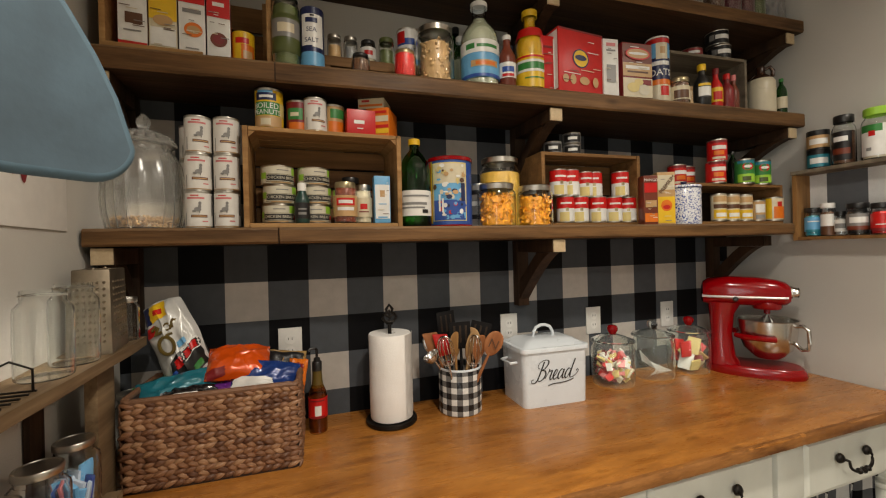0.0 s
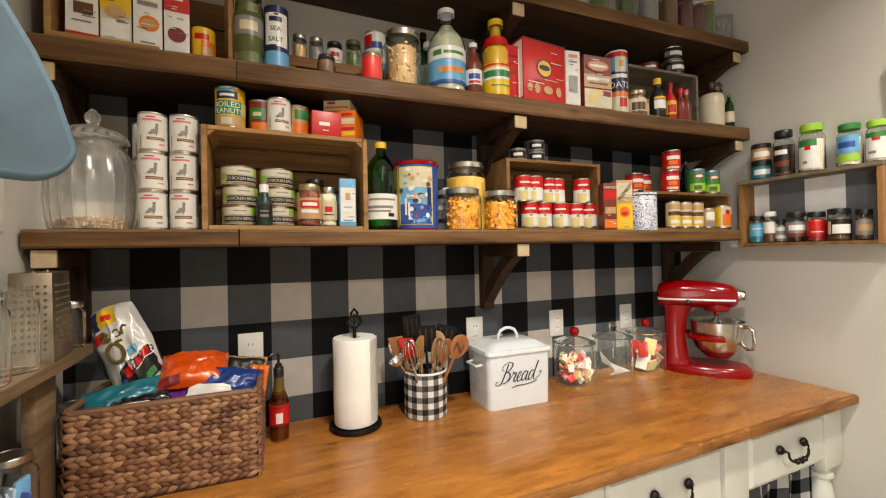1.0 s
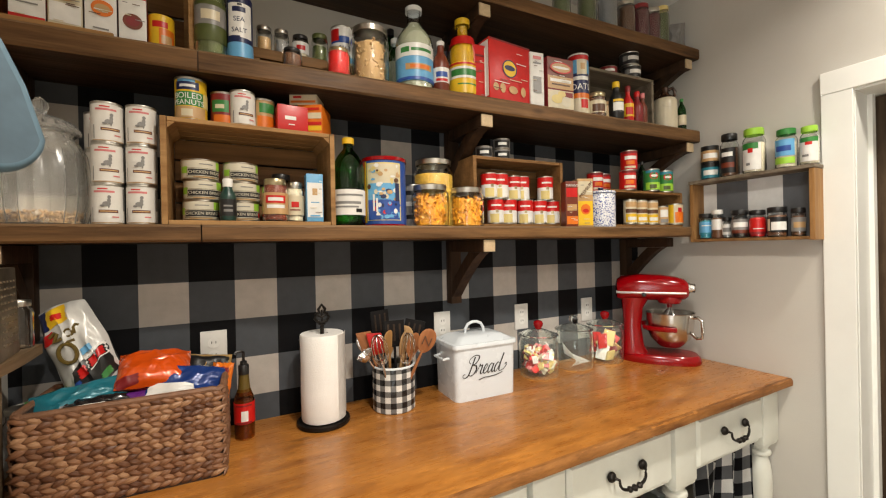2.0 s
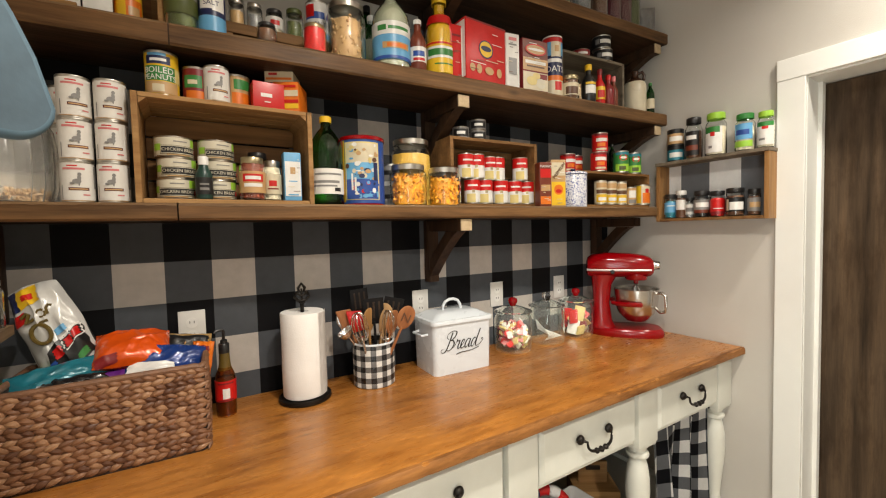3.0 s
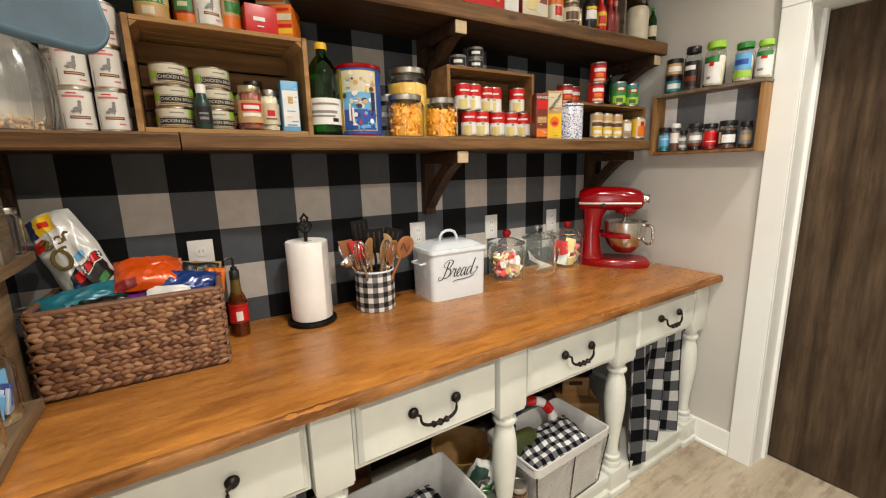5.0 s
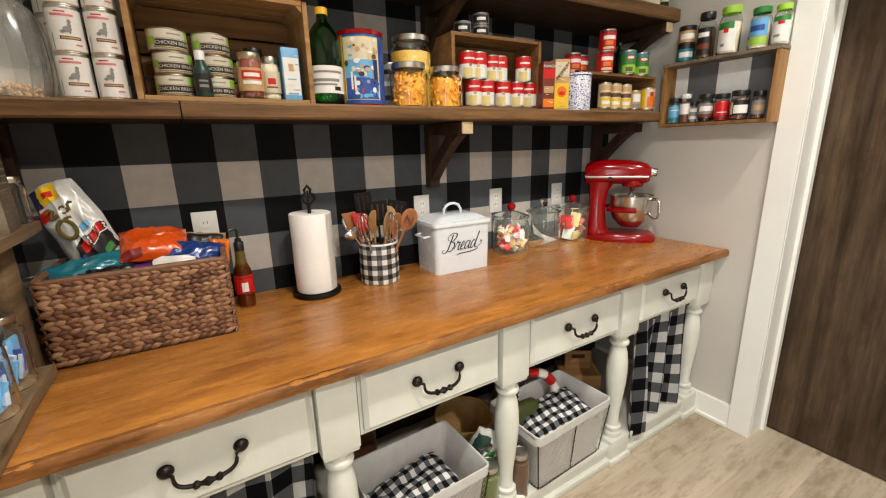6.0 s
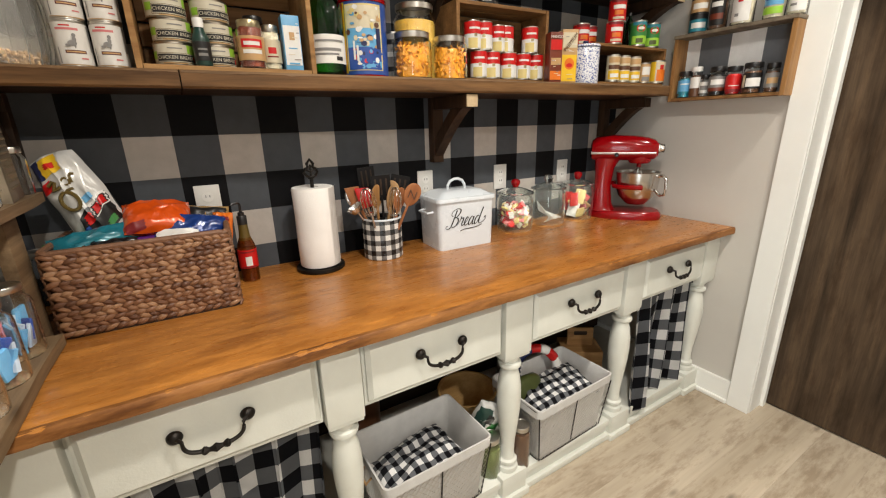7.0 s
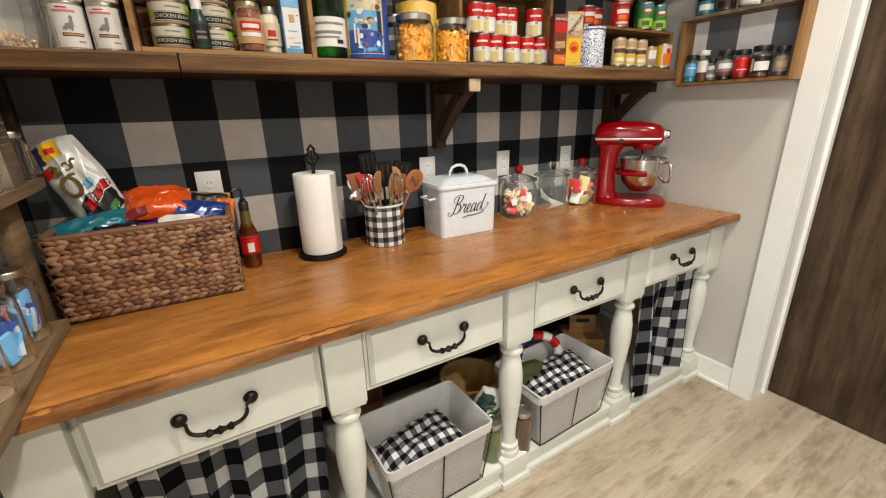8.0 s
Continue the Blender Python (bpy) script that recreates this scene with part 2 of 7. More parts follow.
def thing(name, at, label, category, group="", kind=""):
    ob = new(name)
    ob.empty_display_size = 0.02
    ob.matrix_basis = at
    return tagged(ob, label, category, group, kind)


def block(w, d, h, x=0.0, y=0.0, z=0.0, bevel=0.0, bm=None, rot=None):
    """A box centred on x and y that stands on z, its edges eased."""
    b = bmesh.new()
    bmesh.ops.create_cube(b, size=1.0)
    bmesh.ops.scale(b, vec=(w, d, h), verts=b.verts)
    if bevel:
        bmesh.ops.bevel(b, geom=b.edges[:], offset=bevel, segments=2, affect="EDGES", profile=0.6)
    bmesh.ops.translate(b, vec=(0, 0, h / 2), verts=b.verts)
    if rot is not None:
        bmesh.ops.transform(b, matrix=rot, verts=b.verts)
    bmesh.ops.translate(b, vec=(x, y, z), verts=b.verts)
    return join(bm, b)


def join(bm, b):
    if bm is None:
        return b
    me = bpy.data.meshes.new("temporary")
    b.to_mesh(me)
    b.free()
    bm.from_mesh(me)
    bpy.data.meshes.remove(me)
    return bm


def lathe(profile, n=24, x=0.0, y=0.0, z=0.0, bm=None, flute=0.0, flutes=0):
    """A turned form from (radius, height) rows, bottom to top along the outside."""
    b = bmesh.new()
    rings = []
    for r, h in profile:
        if r < 1e-6:
            rings.append([b.verts.new((x, y, z + h))])
            continue
        ring = []
        for i in range(n):
            a = 2 * math.pi * i / n
            q = r * (1 + flute * math.cos(a * flutes)) if flutes else r
            ring.append(b.verts.new((x + q * math.cos(a), y + q * math.sin(a), z + h)))
        rings.append(ring)
    for p, q in zip(rings, rings[1:]):
        for i in range(n):
            j = (i + 1) % n
            if len(p) == 1 and len(q) == 1:
                continue
            if len(p) == 1:
                b.faces.new((p[0], q[j], q[i]))
            elif len(q) == 1:
                b.faces.new((p[i], p[j], q[0]))
            else:
                b.faces.new((p[i], p[j], q[j], q[i]))
    bmesh.ops.recalc_face_normals(b, faces=b.faces)
    return join(bm, b)


def tube(points, r, n=8, bm=None, closed=False, taper=None, ref=(0.13, 0.21, 1)):
    """A round bar along a line of points."""
    b = bmesh.new()
    pts = [Vector(p) for p in points]
    rings = []
    for i, p in enumerate(pts):
        a = pts[i - 1] if (i or closed) else p
        c = pts[(i + 1) % len(pts)] if (i + 1 < len(pts) or closed) else p
        d = (c - a).normalized()
        u = d.cross(Vector(ref)).normalized()
        v = d.cross(u)
        q = r * (taper[i] if taper else 1)
        rings.append([b.verts.new(p + q * (math.cos(2 * math.pi * k / n) * u + math.sin(2 * math.pi * k / n) * v)) for k in range(n)])
    pairs = list(zip(rings, rings[1:])) + ([(rings[-1], rings[0])] if closed else [])
    for p, q in pairs:
        for k in range(n):
            b.faces.new((p[k], p[(k + 1) % n], q[(k + 1) % n], q[k]))
    if not closed:
        b.faces.new(rings[0][::-1])
        b.faces.new(rings[-1])
    bmesh.ops.recalc_face_normals(b, faces=b.faces)
    return join(bm, b)


def curved_patch(r, a0, a1, z0, z1, bm=None):
    """Print on a round side: a strip of the cylinder between two angles, 0 facing the front, in degrees."""
    n = max(2, int(abs(a1 - a0) / 6))
    b = bmesh.new()
    cols = []
    for i in range(n + 1):
        a = radians(a0 + (a1 - a0) * i / n - 90)
        cols.append((b.verts.new((r * math.cos(a), r * math.sin(a), z0)), b.verts.new((r * math.cos(a), r * math.sin(a), z1))))
    for p, q in zip(cols, cols[1:]):
        b.faces.new((p[0], q[0], q[1], p[1]))
    return join(bm, b)


def curved_disc(r, a, z, da, dz, bm=None, n=18):
    b = bmesh.new()
    vs = []
    for i in range(n):
        t = 2 * math.pi * i / n
        w = radians(a + da * math.cos(t) - 90)
        vs.append(b.verts.new((r * math.cos(w), r * math.sin(w), z + dz * math.sin(t))))
    b.faces.new(vs)
    return join(bm, b)


def flat_patch(w, h, x, z, y, bm=None):
    """Print on a flat front that faces -y."""
    b = bmesh.new()
    b.faces.new([b.verts.new((x + sx * w / 2, y, z + sz * h / 2)) for sx, sz in ((-1, -1), (1, -1), (1, 1), (-1, 1))])
    return join(bm, b)


def flat_disc(w, h, x, z, y, bm=None, n=22):
    b = bmesh.new()
    b.faces.new([b.verts.new((x + w / 2 * math.cos(2 * math.pi * i / n), y, z + h / 2 * math.sin(2 * math.pi * i / n))) for i in range(n)])
    return join(bm, b)


def lettering(s, size, shear=0.0, squeeze=1.0, weight=0.0):
    """Words in the built-in font as a bmesh in the x-z plane, facing -y, centred."""
    cu = bpy.data.curves.new("letters", "FONT")
    cu.body, cu.size, cu.shear, cu.align_x, cu.align_y, cu.extrude = s, size, shear, "CENTER", "CENTER", 0.0003
    cu.resolution_u, cu.offset = 3, weight
    ob = new("letters", cu)
    me = bpy.data.meshes.new_from_object(ob.evaluated_get(bpy.context.evaluated_depsgraph_get()))
    bpy.data.objects.remove(ob)
    bpy.data.curves.remove(cu)
    b = bmesh.new()
    b.from_mesh(me)
    bpy.data.meshes.remove(me)
    for v in b.verts:
        v.co = Vector((v.co.x * squeeze, -v.co.z, v.co.y))
    return b


def wrap(b, r, a, z):
    """Bends flat lettering round a cylinder of radius r at angle a and height z."""
    for v in b.verts:
        w = v.co.x / r + radians(a - 90)
        rr = r - v.co.y
        v.co = Vector((rr * math.cos(w), rr * math.sin(w), v.co.z + z))
    return b


def shift(b, x, y, z):
    bmesh.ops.translate(b, vec=(x, y, z), verts=b.verts)
    return b


def rumple(b, amount, scale, seed=0.0):
    for v in b.verts:
        v.co += amount * noise.noise_vector(v.co * scale + Vector((seed, seed * 1.7, 0)))
    return b


def front(x):
    """Front edge of the long shelves."""
    return 1.51 - 0.052 * (x + 0.44)


EYE0 = (0.077, 0.232, 1.481)


def seat(xp, w, ztop, plane, back, zbase):
    """Where a round thing stands whose outline is known on a plane: x, y, radius and height."""
    x, y = xp, plane
    for _ in range(4):
        y = front(x) + back
        k = (y - EYE0[1]) / (plane - EYE0[1])
        x = EYE0[0] + (xp - EYE0[0]) * k
    phi = math.atan2(x - EYE0[0], y - EYE0[1])
    return x, y, w * k * math.cos(phi) / 2, (ztop - EYE0[2]) * k + EYE0[2] - zbase


def face(x, y, part_way=0.7):
    """Turn about z that shows a front towards the middle of the room."""
    return -math.degrees(math.atan2(x - 0.05, y - 0.2)) * part_way


# ---- the room ----
def structure(name, bm, material, label, category, smooth=False):
    return tagged(part(name, bm, material, smooth=smooth), label, category, kind="structure")


wt = 0.12
D0, D1, DH = 0.026, 0.828, 2.034  # the doorway in the east wall
wall_n = structure("wall_north", block(XR - XL + 2 * wt, wt, ZC, (XL + XR) / 2, YB + wt / 2), "paint_wall", "painted greige wall behind the pantry shelves", "wall")
bm = block(wt, YB - GY1, ZC, XL - wt / 2, (YB + GY1) / 2)
block(wt, GY0 - YN, ZC, XL - wt / 2, (GY0 + YN) / 2, 0, 0, bm)
block(wt, GY1 - GY0, ZC - GZ, XL - wt / 2, (GY0 + GY1) / 2, GZ, 0, bm)
structure("wall_west", bm, "paint_wall", "painted greige side wall of the pantry", "wall")
structure("wall_south", block(XR - XL + 2 * wt, wt, ZC, (XL + XR) / 2, YN - wt / 2), "paint_wall", "unseen greige south wall, set far back to weaken bounced light", "wall")
# added door, out of view, framing the opening of the cool lamp
gd_ = thing("door_2", Matrix.Translation((XL - 0.03, (GY0 + GY1) / 2, 0)), "unseen white glazed door, added around the daylight lamp", "door", kind="structure")
for sy in (-1, 1):
    part("stile", block(0.04, 0.09, GZ - 0.008, 0, sy * ((GY1 - GY0) / 2 - 0.047), 0.002, 0.003), "trim", gd_)
for z, h in ((0.002, 0.28), (GZ - 0.116, 0.11)):
    part("rail", block(0.038, GY1 - GY0 - 0.19, h, 0, 0, z, 0.003), "trim", gd_)
part("pane", block(0.006, GY1 - GY0 - 0.19, GZ - 0.40, 0, 0, 0.283), "glass", gd_).visible_shadow = False
bm = block(0.22, YB - D1 - 0.01, ZC, XR + 0.11, (YB + D1 + 0.01) / 2)
block(0.22, D0 - 0.01 - YN, ZC, XR + 0.11, (D0 - 0.01 + YN) / 2, 0, 0, bm)
block(0.22, D1 - D0 + 0.02, ZC - DH - 0.01, XR + 0.11, (D0 + D1) / 2, DH + 0.01, 0, bm)
structure("wall_east", bm, "paint_wall", "painted greige wall with a doorway", "wall")
structure("ceiling", block(XR - XL + 0.5, YB - YN + 0.3, 0.06, (XL + XR) / 2, (YB + YN) / 2, ZC), "paint_ceiling", "white painted flat ceiling", "ceiling")
floor = structure("floor", block(XR - XL + 0.7, YB - YN + 0.3, 0.05, (XL + XR) / 2 + 0.1, (YB + YN) / 2, -0.062), "brown", "pale limed wood-look plank floor", "floor")

# check wallpaper, a thin sheet on the wall, its own axes one check to the unit
CK, CX, CZ = 0.1307, -0.16, 1.2545
b = bmesh.new()
x0, x1, z0, z1 = (XL - CX) / CK, (XR - CX) / CK, (0.0 - CZ) / CK, (2.0 - CZ) / CK
for q in ((x0, z0, x1, z1),):
    b.faces.new([b.verts.new(v) for v in ((q[0], 0, q[1]), (q[2], 0, q[1]), (q[2], 0, q[3]), (q[0], 0, q[3]))])
paper = part("wallpaper", b, "wallpaper", smooth=False, at=Matrix.Translation((CX, YB - 0.003, CZ)) @ Matrix.Diagonal((CK, 1, CK, 1)))
tagged(paper, "black, grey and white buffalo check wallpaper", "wallpaper", kind="structure")

# skirting, casing and door in the east wall
bm = block(0.016, YB - D1 - 0.095, 0.125, XR - 0.008, (YB + D1 + 0.095) / 2, 0, 0.003)
block(0.026, YB - D1 - 0.095, 0.022, XR - 0.013, (YB + D1 + 0.095) / 2, 0, 0.006, bm)
structure("baseboard", bm, "trim", "cream painted baseboard along the wall", "baseboard")
bm = block(0.018, 0.094, DH + 0.005, XR - 0.009, D1 + 0.047, 0, 0.003)
block(0.018, 0.094, DH + 0.005, XR - 0.009, D0 - 0.047, 0, 0.003, bm)
block(0.020, D1 - D0 + 0.19, 0.085, XR - 0.010, (D0 + D1) / 2, DH + 0.005, 0.003, bm)
structure("trim", bm, "trim", "cream painted door casing", "door casing")
bm = block(0.222, 0.012, DH, XR + 0.109, D1 + 0.004)
block(0.222, 0.012, DH, XR + 0.109, D0 - 0.004, 0, 0, bm)
block(0.222, D1 - D0 + 0.02, 0.012, XR + 0.109, (D0 + D1) / 2, DH - 0.003, 0, bm)
block(0.03, 0.014, DH, XR + 0.125, D1 - 0.009, 0, 0, bm)
structure("door_jamb", bm, "trim", "cream painted door jamb", "door jamb")
door = structure("door_1", block(0.04, D1 - D0 - 0.006, DH - 0.014, XR + 0.175, (D0 + D1) / 2, 0.008, 0.002), "door", "closed dark-stained wooden slab door", "door")
knob = lathe([(0.0, 0.0), (0.026, 0.0), (0.026, 0.006), (0.01, 0.01), (0.01, 0.03), (0.024, 0.04), (0.027, 0.055), (0.018, 0.066), (0, 0.068)], 18)
part("door_knob", knob, "iron", door, "dark iron door knob", at=pose(XR + 0.1555, D0 + 0.07, 0.95, 0, -90, 0))

# floor boards along the counter
rng = random.Random(4)
pm = [part("board", block(1.1996, 0.1778, 0.012, 0, 0, -0.012, 0.0004), "floor", floor, smooth=False)]
first = True
for j in range(24):
    off = rng.uniform(0, 1.2)
    for i in range(-1, 3):
        bx, by = XL + off + 1.2 * i, YN + 0.09 + 0.178 * j
        if bx < XL - 0.60 or bx > XR + 0.75:
            continue
        ob = pm[0] if first else new("board", pm[0].data)
        first = False
        ob.parent = floor
        e0, e1 = max(bx - 0.6, XL - 0.06), min(bx + 0.6, XR + 0.215)
        ob.matrix_basis = Matrix.Translation(((e0 + e1) / 2, by, 0)) @ Matrix.Diagonal(((e1 - e0) / 1.2, 1, 1, 1))


# ---- ceiling lights ----
for lx, ly, power in LAMPS:
    li = thing("ceiling_light", Matrix.Translation((lx, ly, ZC)), "round white flush ceiling light, lit", "ceiling light", "ceiling lights")
    part("frame", lathe([(0.095, 0.0), (0.1, -0.006), (0.098, -0.02), (0.085, -0.028), (0.075, -0.022), (0.07, 0.0)], 28), "plate", li)


# ---- long wall shelves ----
def long_shelf(x0, x1, z0, z1):
    """A thick board, its worn front edge a little wavy."""
    b = bmesh.new()
    n = 40
    rows = []
    for i in range(n + 1):
        x = x0 + (x1 - x0) * i / n
        w = 0.003 * noise.noise(Vector((x * 5, z0 * 9, 0)))
        f = front(x) + w
        rows.append([b.verts.new(v) for v in ((x, YB - 0.004, z0), (x, f + 0.004, z0), (x, f, z0 + 0.006), (x, f + 0.001, z1 - 0.005), (x, f + 0.006, z1), (x, YB - 0.004, z1))])
    for p, q in zip(rows, rows[1:]):
        for k in range(6):
            b.faces.new((p[k], p[(k + 1) % 6], q[(k + 1) % 6], q[k]))
    b.faces.new(rows[0])
    b.faces.new(rows[-1][::-1])
    bmesh.ops.recalc_face_normals(b, faces=b.faces)
    return b


def front_face(x0, x1, z0, z1):
    """Facing strip on the front of a shelf board, in the wood's unshaded colour."""
    b = bmesh.new()
    n = 80
    rows = []
    for i in range(n + 1):
        x = x0 + (x1 - x0) * i / n
        f = front(x) + 0.003 * noise.noise(Vector((x * 5, z0 * 9, 0)))
        rows.append([b.verts.new(v) for v in ((x, f + 0.004, z0 - 0.0006), (x, f - 0.0008, z0 + 0.0055), (x, f - 0.0004, z1 - 0.005), (x, f + 0.005, z1 + 0.0004), (x, f + 0.03, z1 + 0.0004), (x, f + 0.03, z1 - 0.003), (x, f + 0.012, z0 + 0.003))])
    for p, q in zip(rows, rows[1:]):
        for k in range(7):
            b.faces.new((p[k], q[k], q[(k + 1) % 7], p[(k + 1) % 7]))
    bmesh.ops.recalc_face_normals(b, faces=b.faces)
    return b


def worn_edge(x0, x1, z1, z0):
    """Rubbed pale arris along the top of the front edge, ragged below."""
    b = bmesh.new()
    n = 220
    rows = []
    for i in range(n + 1):
        x = x0 + (x1 - x0) * i / n
        f = front(x) + 0.003 * noise.noise(Vector((x * 5, z0 * 9, 0)))
        h = max(0.0005, 0.001 + 0.004 * noise.noise(Vector((x * 9, z0 * 5, 2))) + 0.003 * noise.noise(Vector((x * 47, z0, 4))))
        rows.append([b.verts.new(v) for v in ((x, f - 0.0014, z1 - 0.005 - h), (x, f - 0.0012, z1 - 0.0050), (x, f + 0.0040, z1 + 0.0009), (x, f + 0.0075, z1 + 0.0009))])
    for p, q in zip(rows, rows[1:]):
        for k in range(3):
            b.faces.new((p[k], q[k], q[k + 1], p[k + 1]))
    return b


S1, S2, S3 = 1.553, 2.022, 2.420
wall_shelf = []
for z0, z1, xe in ((1.508, S1, 2.045), (1.966, S2, 2.125), (2.370, S3, 2.13)):
    if z1 == S1:
        sh = thing("wall_shelf", Matrix(), "long dark-stained pine wall shelf crowded with pantry goods", "wall shelf", "long wall shelves")
        part("board", long_shelf(XL + 0.008, 0.018, z0, z1), "shelf_shade", sh)
        part("board", long_shelf(0.0205, xe, z0, z1), "shelf_shade", sh)
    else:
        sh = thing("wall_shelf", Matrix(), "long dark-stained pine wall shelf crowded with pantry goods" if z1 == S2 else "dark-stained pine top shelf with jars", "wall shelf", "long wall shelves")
        part("board", long_shelf(XL + 0.008, xe, z0, z1), "shelf_shade", sh)
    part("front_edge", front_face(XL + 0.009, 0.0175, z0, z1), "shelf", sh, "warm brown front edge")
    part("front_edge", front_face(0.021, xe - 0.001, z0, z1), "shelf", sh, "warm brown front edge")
    part("worn_edge", worn_edge(XL + 0.01, 0.017, z1, z0), "worn", sh, "rubbed pale front edge")
    part("worn_edge", worn_edge(0.0215, xe - 0.002, z1, z0), "worn", sh, "rubbed pale front edge")
    wall_shelf.append(sh)


def shelf_bracket(x, ztop, drop, width=0.05, short=0.0, end="raw_end"):
    """Upright on the wall, arm under the shelf with a raw sawn end, and a brace with a curved edge."""
    f = front(x)
    t = thing("shelf_bracket", Matrix.Translation((x, YB - 0.006, ztop - 0.001)), "dark-stained wooden shelf bracket with raw sawn end", "bracket", "shelf brackets")
    d = YB - 0.006 - f - 0.02 - short
    part("upright", block(width, 0.04, drop, 0, -0.022, -drop, 0.003), "bracket", t)
    part("arm", block(width, d - 0.045, 0.045, 0, -0.045 - (d - 0.045) / 2, -0.046, 0.002), "bracket", t)
    part("arm_end", block(width - 0.002, 0.006, 0.043, 0, -d - 0.0035, -0.045, 0.001), end, t, "raw pale sawn end" if end == "raw_end" else "dark stained end")
    b = bmesh.new()
    prof = []
    for i in range(9):
        a = i / 8
        prof.append((-0.045 - (d - 0.07) * (1 - a) ** 1.0, -0.047 - (drop - 0.075) * a ** 1.25))
    # brace as a bowed bar
    outer = prof
    inner = [(p[0] + 0.028, p[1] + 0.034) for p in prof]
    inner = [(min(q[0], -0.0435), min(q[1], -0.0475)) for q in inner]
    lo = [[b.verts.new((s * (width / 2 - 0.004), p[0], p[1])) for p in outer] for s in (-1, 1)]
    hi = [[b.verts.new((s * (width / 2 - 0.004), p[0], p[1] + 1e-5 * i)) for i, p in enumerate(inner)] for s in (-1, 1)]
    for i in range(8):
        b.faces.new((lo[0][i], lo[0][i + 1], hi[0][i + 1], hi[0][i]))
        b.faces.new((lo[1][i + 1], lo[1][i], hi[1][i], hi[1][i + 1]))
        b.faces.new((lo[0][i + 1], lo[0][i], lo[1][i], lo[1][i + 1]))
        b.faces.new((hi[0][i], hi[0][i + 1], hi[1][i + 1], hi[1][i]))
    bmesh.ops.recalc_face_normals(b, faces=b.faces)
    part("brace", b, "bracket", t)


for bx in (-0.405, 0.928, 2.075):
    for zt, dr in ((1.507, 0.262), (1.965, 0.24), (2.369, 0.24)):
        if zt < 1.6 and bx > 2:
            shelf_bracket(2.015, zt, dr, short=0.07, end="bracket")
        else:
            shelf_bracket(bx, zt, dr)


# ---- sideboard and worktop ----
CT = 0.905
top = thing("worktop", Matrix(), "amber-stained solid wood worktop with worn front edge", "worktop")
wx0, wx1, wy0, wy1 = XL + 0.006, XR - 0.004, 1.034, YB - 0.006
cuts = [wy0, 1.205, 1.352, 1.53, wy1]
for c0, c1 in zip(cuts, cuts[1:]):
    b = block(wx1 - wx0, c1 - c0 - 0.0004, 0.032, (wx0 + wx1) / 2, (c0 + c1) / 2, CT - 0.032, 0.0)
    bmesh.ops.subdivide_edges(b, edges=[e for e in b.edges if abs(e.verts[0].co.x - e.verts[1].co.x) > 1], cuts=60)
    if c0 == wy0:
        for v in b.verts:
            if v.co.y < 1.05:
                v.co.y += 0.004 * noise.noise(Vector((v.co.x * 4, v.co.z * 30, 0)))
        fe = [e for e in b.edges if all(v.co.y < 1.05 for v in e.verts) and abs(e.verts[0].co.x - e.verts[1].co.x) > 1e-4]
        bmesh.ops.bevel(b, geom=fe, offset=0.005, segments=2, affect="EDGES", profile=0.5)
    part("board", b, "counter", top)
b = bmesh.new()
rows = []
for i in range(301):
    x = wx0 + 0.002 + (wx1 - wx0 - 0.004) * i / 300
    nick = max(0.0, noise.noise(Vector((x * 31, 5, 1))) - 0.25) * 0.005
    y = wy0 - 0.0035 + 0.0022 * noise.noise(Vector((x * 7, 2, 0))) + 0.0012 * noise.noise(Vector((x * 40, 3, 0))) + nick * 0.6
    rows.append([b.verts.new(v) for v in ((x, y + 0.009, CT - 0.0325), (x, y + 0.001 + nick, CT - 0.029), (x, y, CT - 0.018), (x, y + 0.0008, CT - 0.007 - nick), (x, y + 0.006 + nick, CT - 0.0002 - nick * 0.3), (x, y + 0.016 + nick, CT + 0.0006))])
for p, q in zip(rows, rows[1:]):
    for k in range(5):
        b.faces.new((p[k], q[k], q[k + 1], p[k + 1]))
bmesh.ops.recalc_face_normals(b, faces=b.faces)
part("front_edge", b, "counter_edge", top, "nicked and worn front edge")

sb = thing("sideboard", Matrix(), "cream painted long sideboard with four drawers and turned legs", "sideboard")
FY = 1.085  # face of the drawers
POSTS = [(-0.365, 0.11), (0.247, 0.105), (0.858, 0.118), (1.490, 0.122), (2.083, 0.122)]


def turned_leg(x, w):
    """Square block, turned baluster, square foot with a moulded base."""
    leg = thing("leg", Matrix.Translation((x, FY + 0.045, 0)), "", "")
    leg.parent = sb
    h0 = 0.63
    bm = block(w, 0.092, CT - 0.033 - h0, 0, 0, h0, 0.004)
    block(w * 0.96, 0.086, 0.015, 0, 0, h0 - 0.012, 0.006, bm)
    part("block", bm, "furniture", leg)
    r = 0.036
    prof = [(0.035, 0.118), (0.047, 0.12), (0.05, 0.13), (0.047, 0.142), (0.036, 0.146), (0.036, 0.154), (0.044, 0.158), (0.044, 0.168), (0.034, 0.175), (0.030, 0.20), (0.033, 0.25), (0.042, 0.32),
            (0.050, 0.39), (0.053, 0.44), (0.051, 0.49), (0.044, 0.535), (0.036, 0.56), (0.034, 0.568), (0.047, 0.574), (0.05, 0.582), (0.047, 0.59), (0.036, 0.595), (0.038, 0.605), (0.046, 0.615), (0.048, 0.62)]
    part("baluster", lathe([(q * 0.84, z) for q, z in prof], 28), "furniture", leg)
    bm = block(w, 0.096, 0.09, 0, 0, 0.03, 0.004)
    block(w + 0.02, 0.112, 0.032, 0, -0.004, 0.0, 0.006, bm)
    part("foot", bm, "furniture", leg)


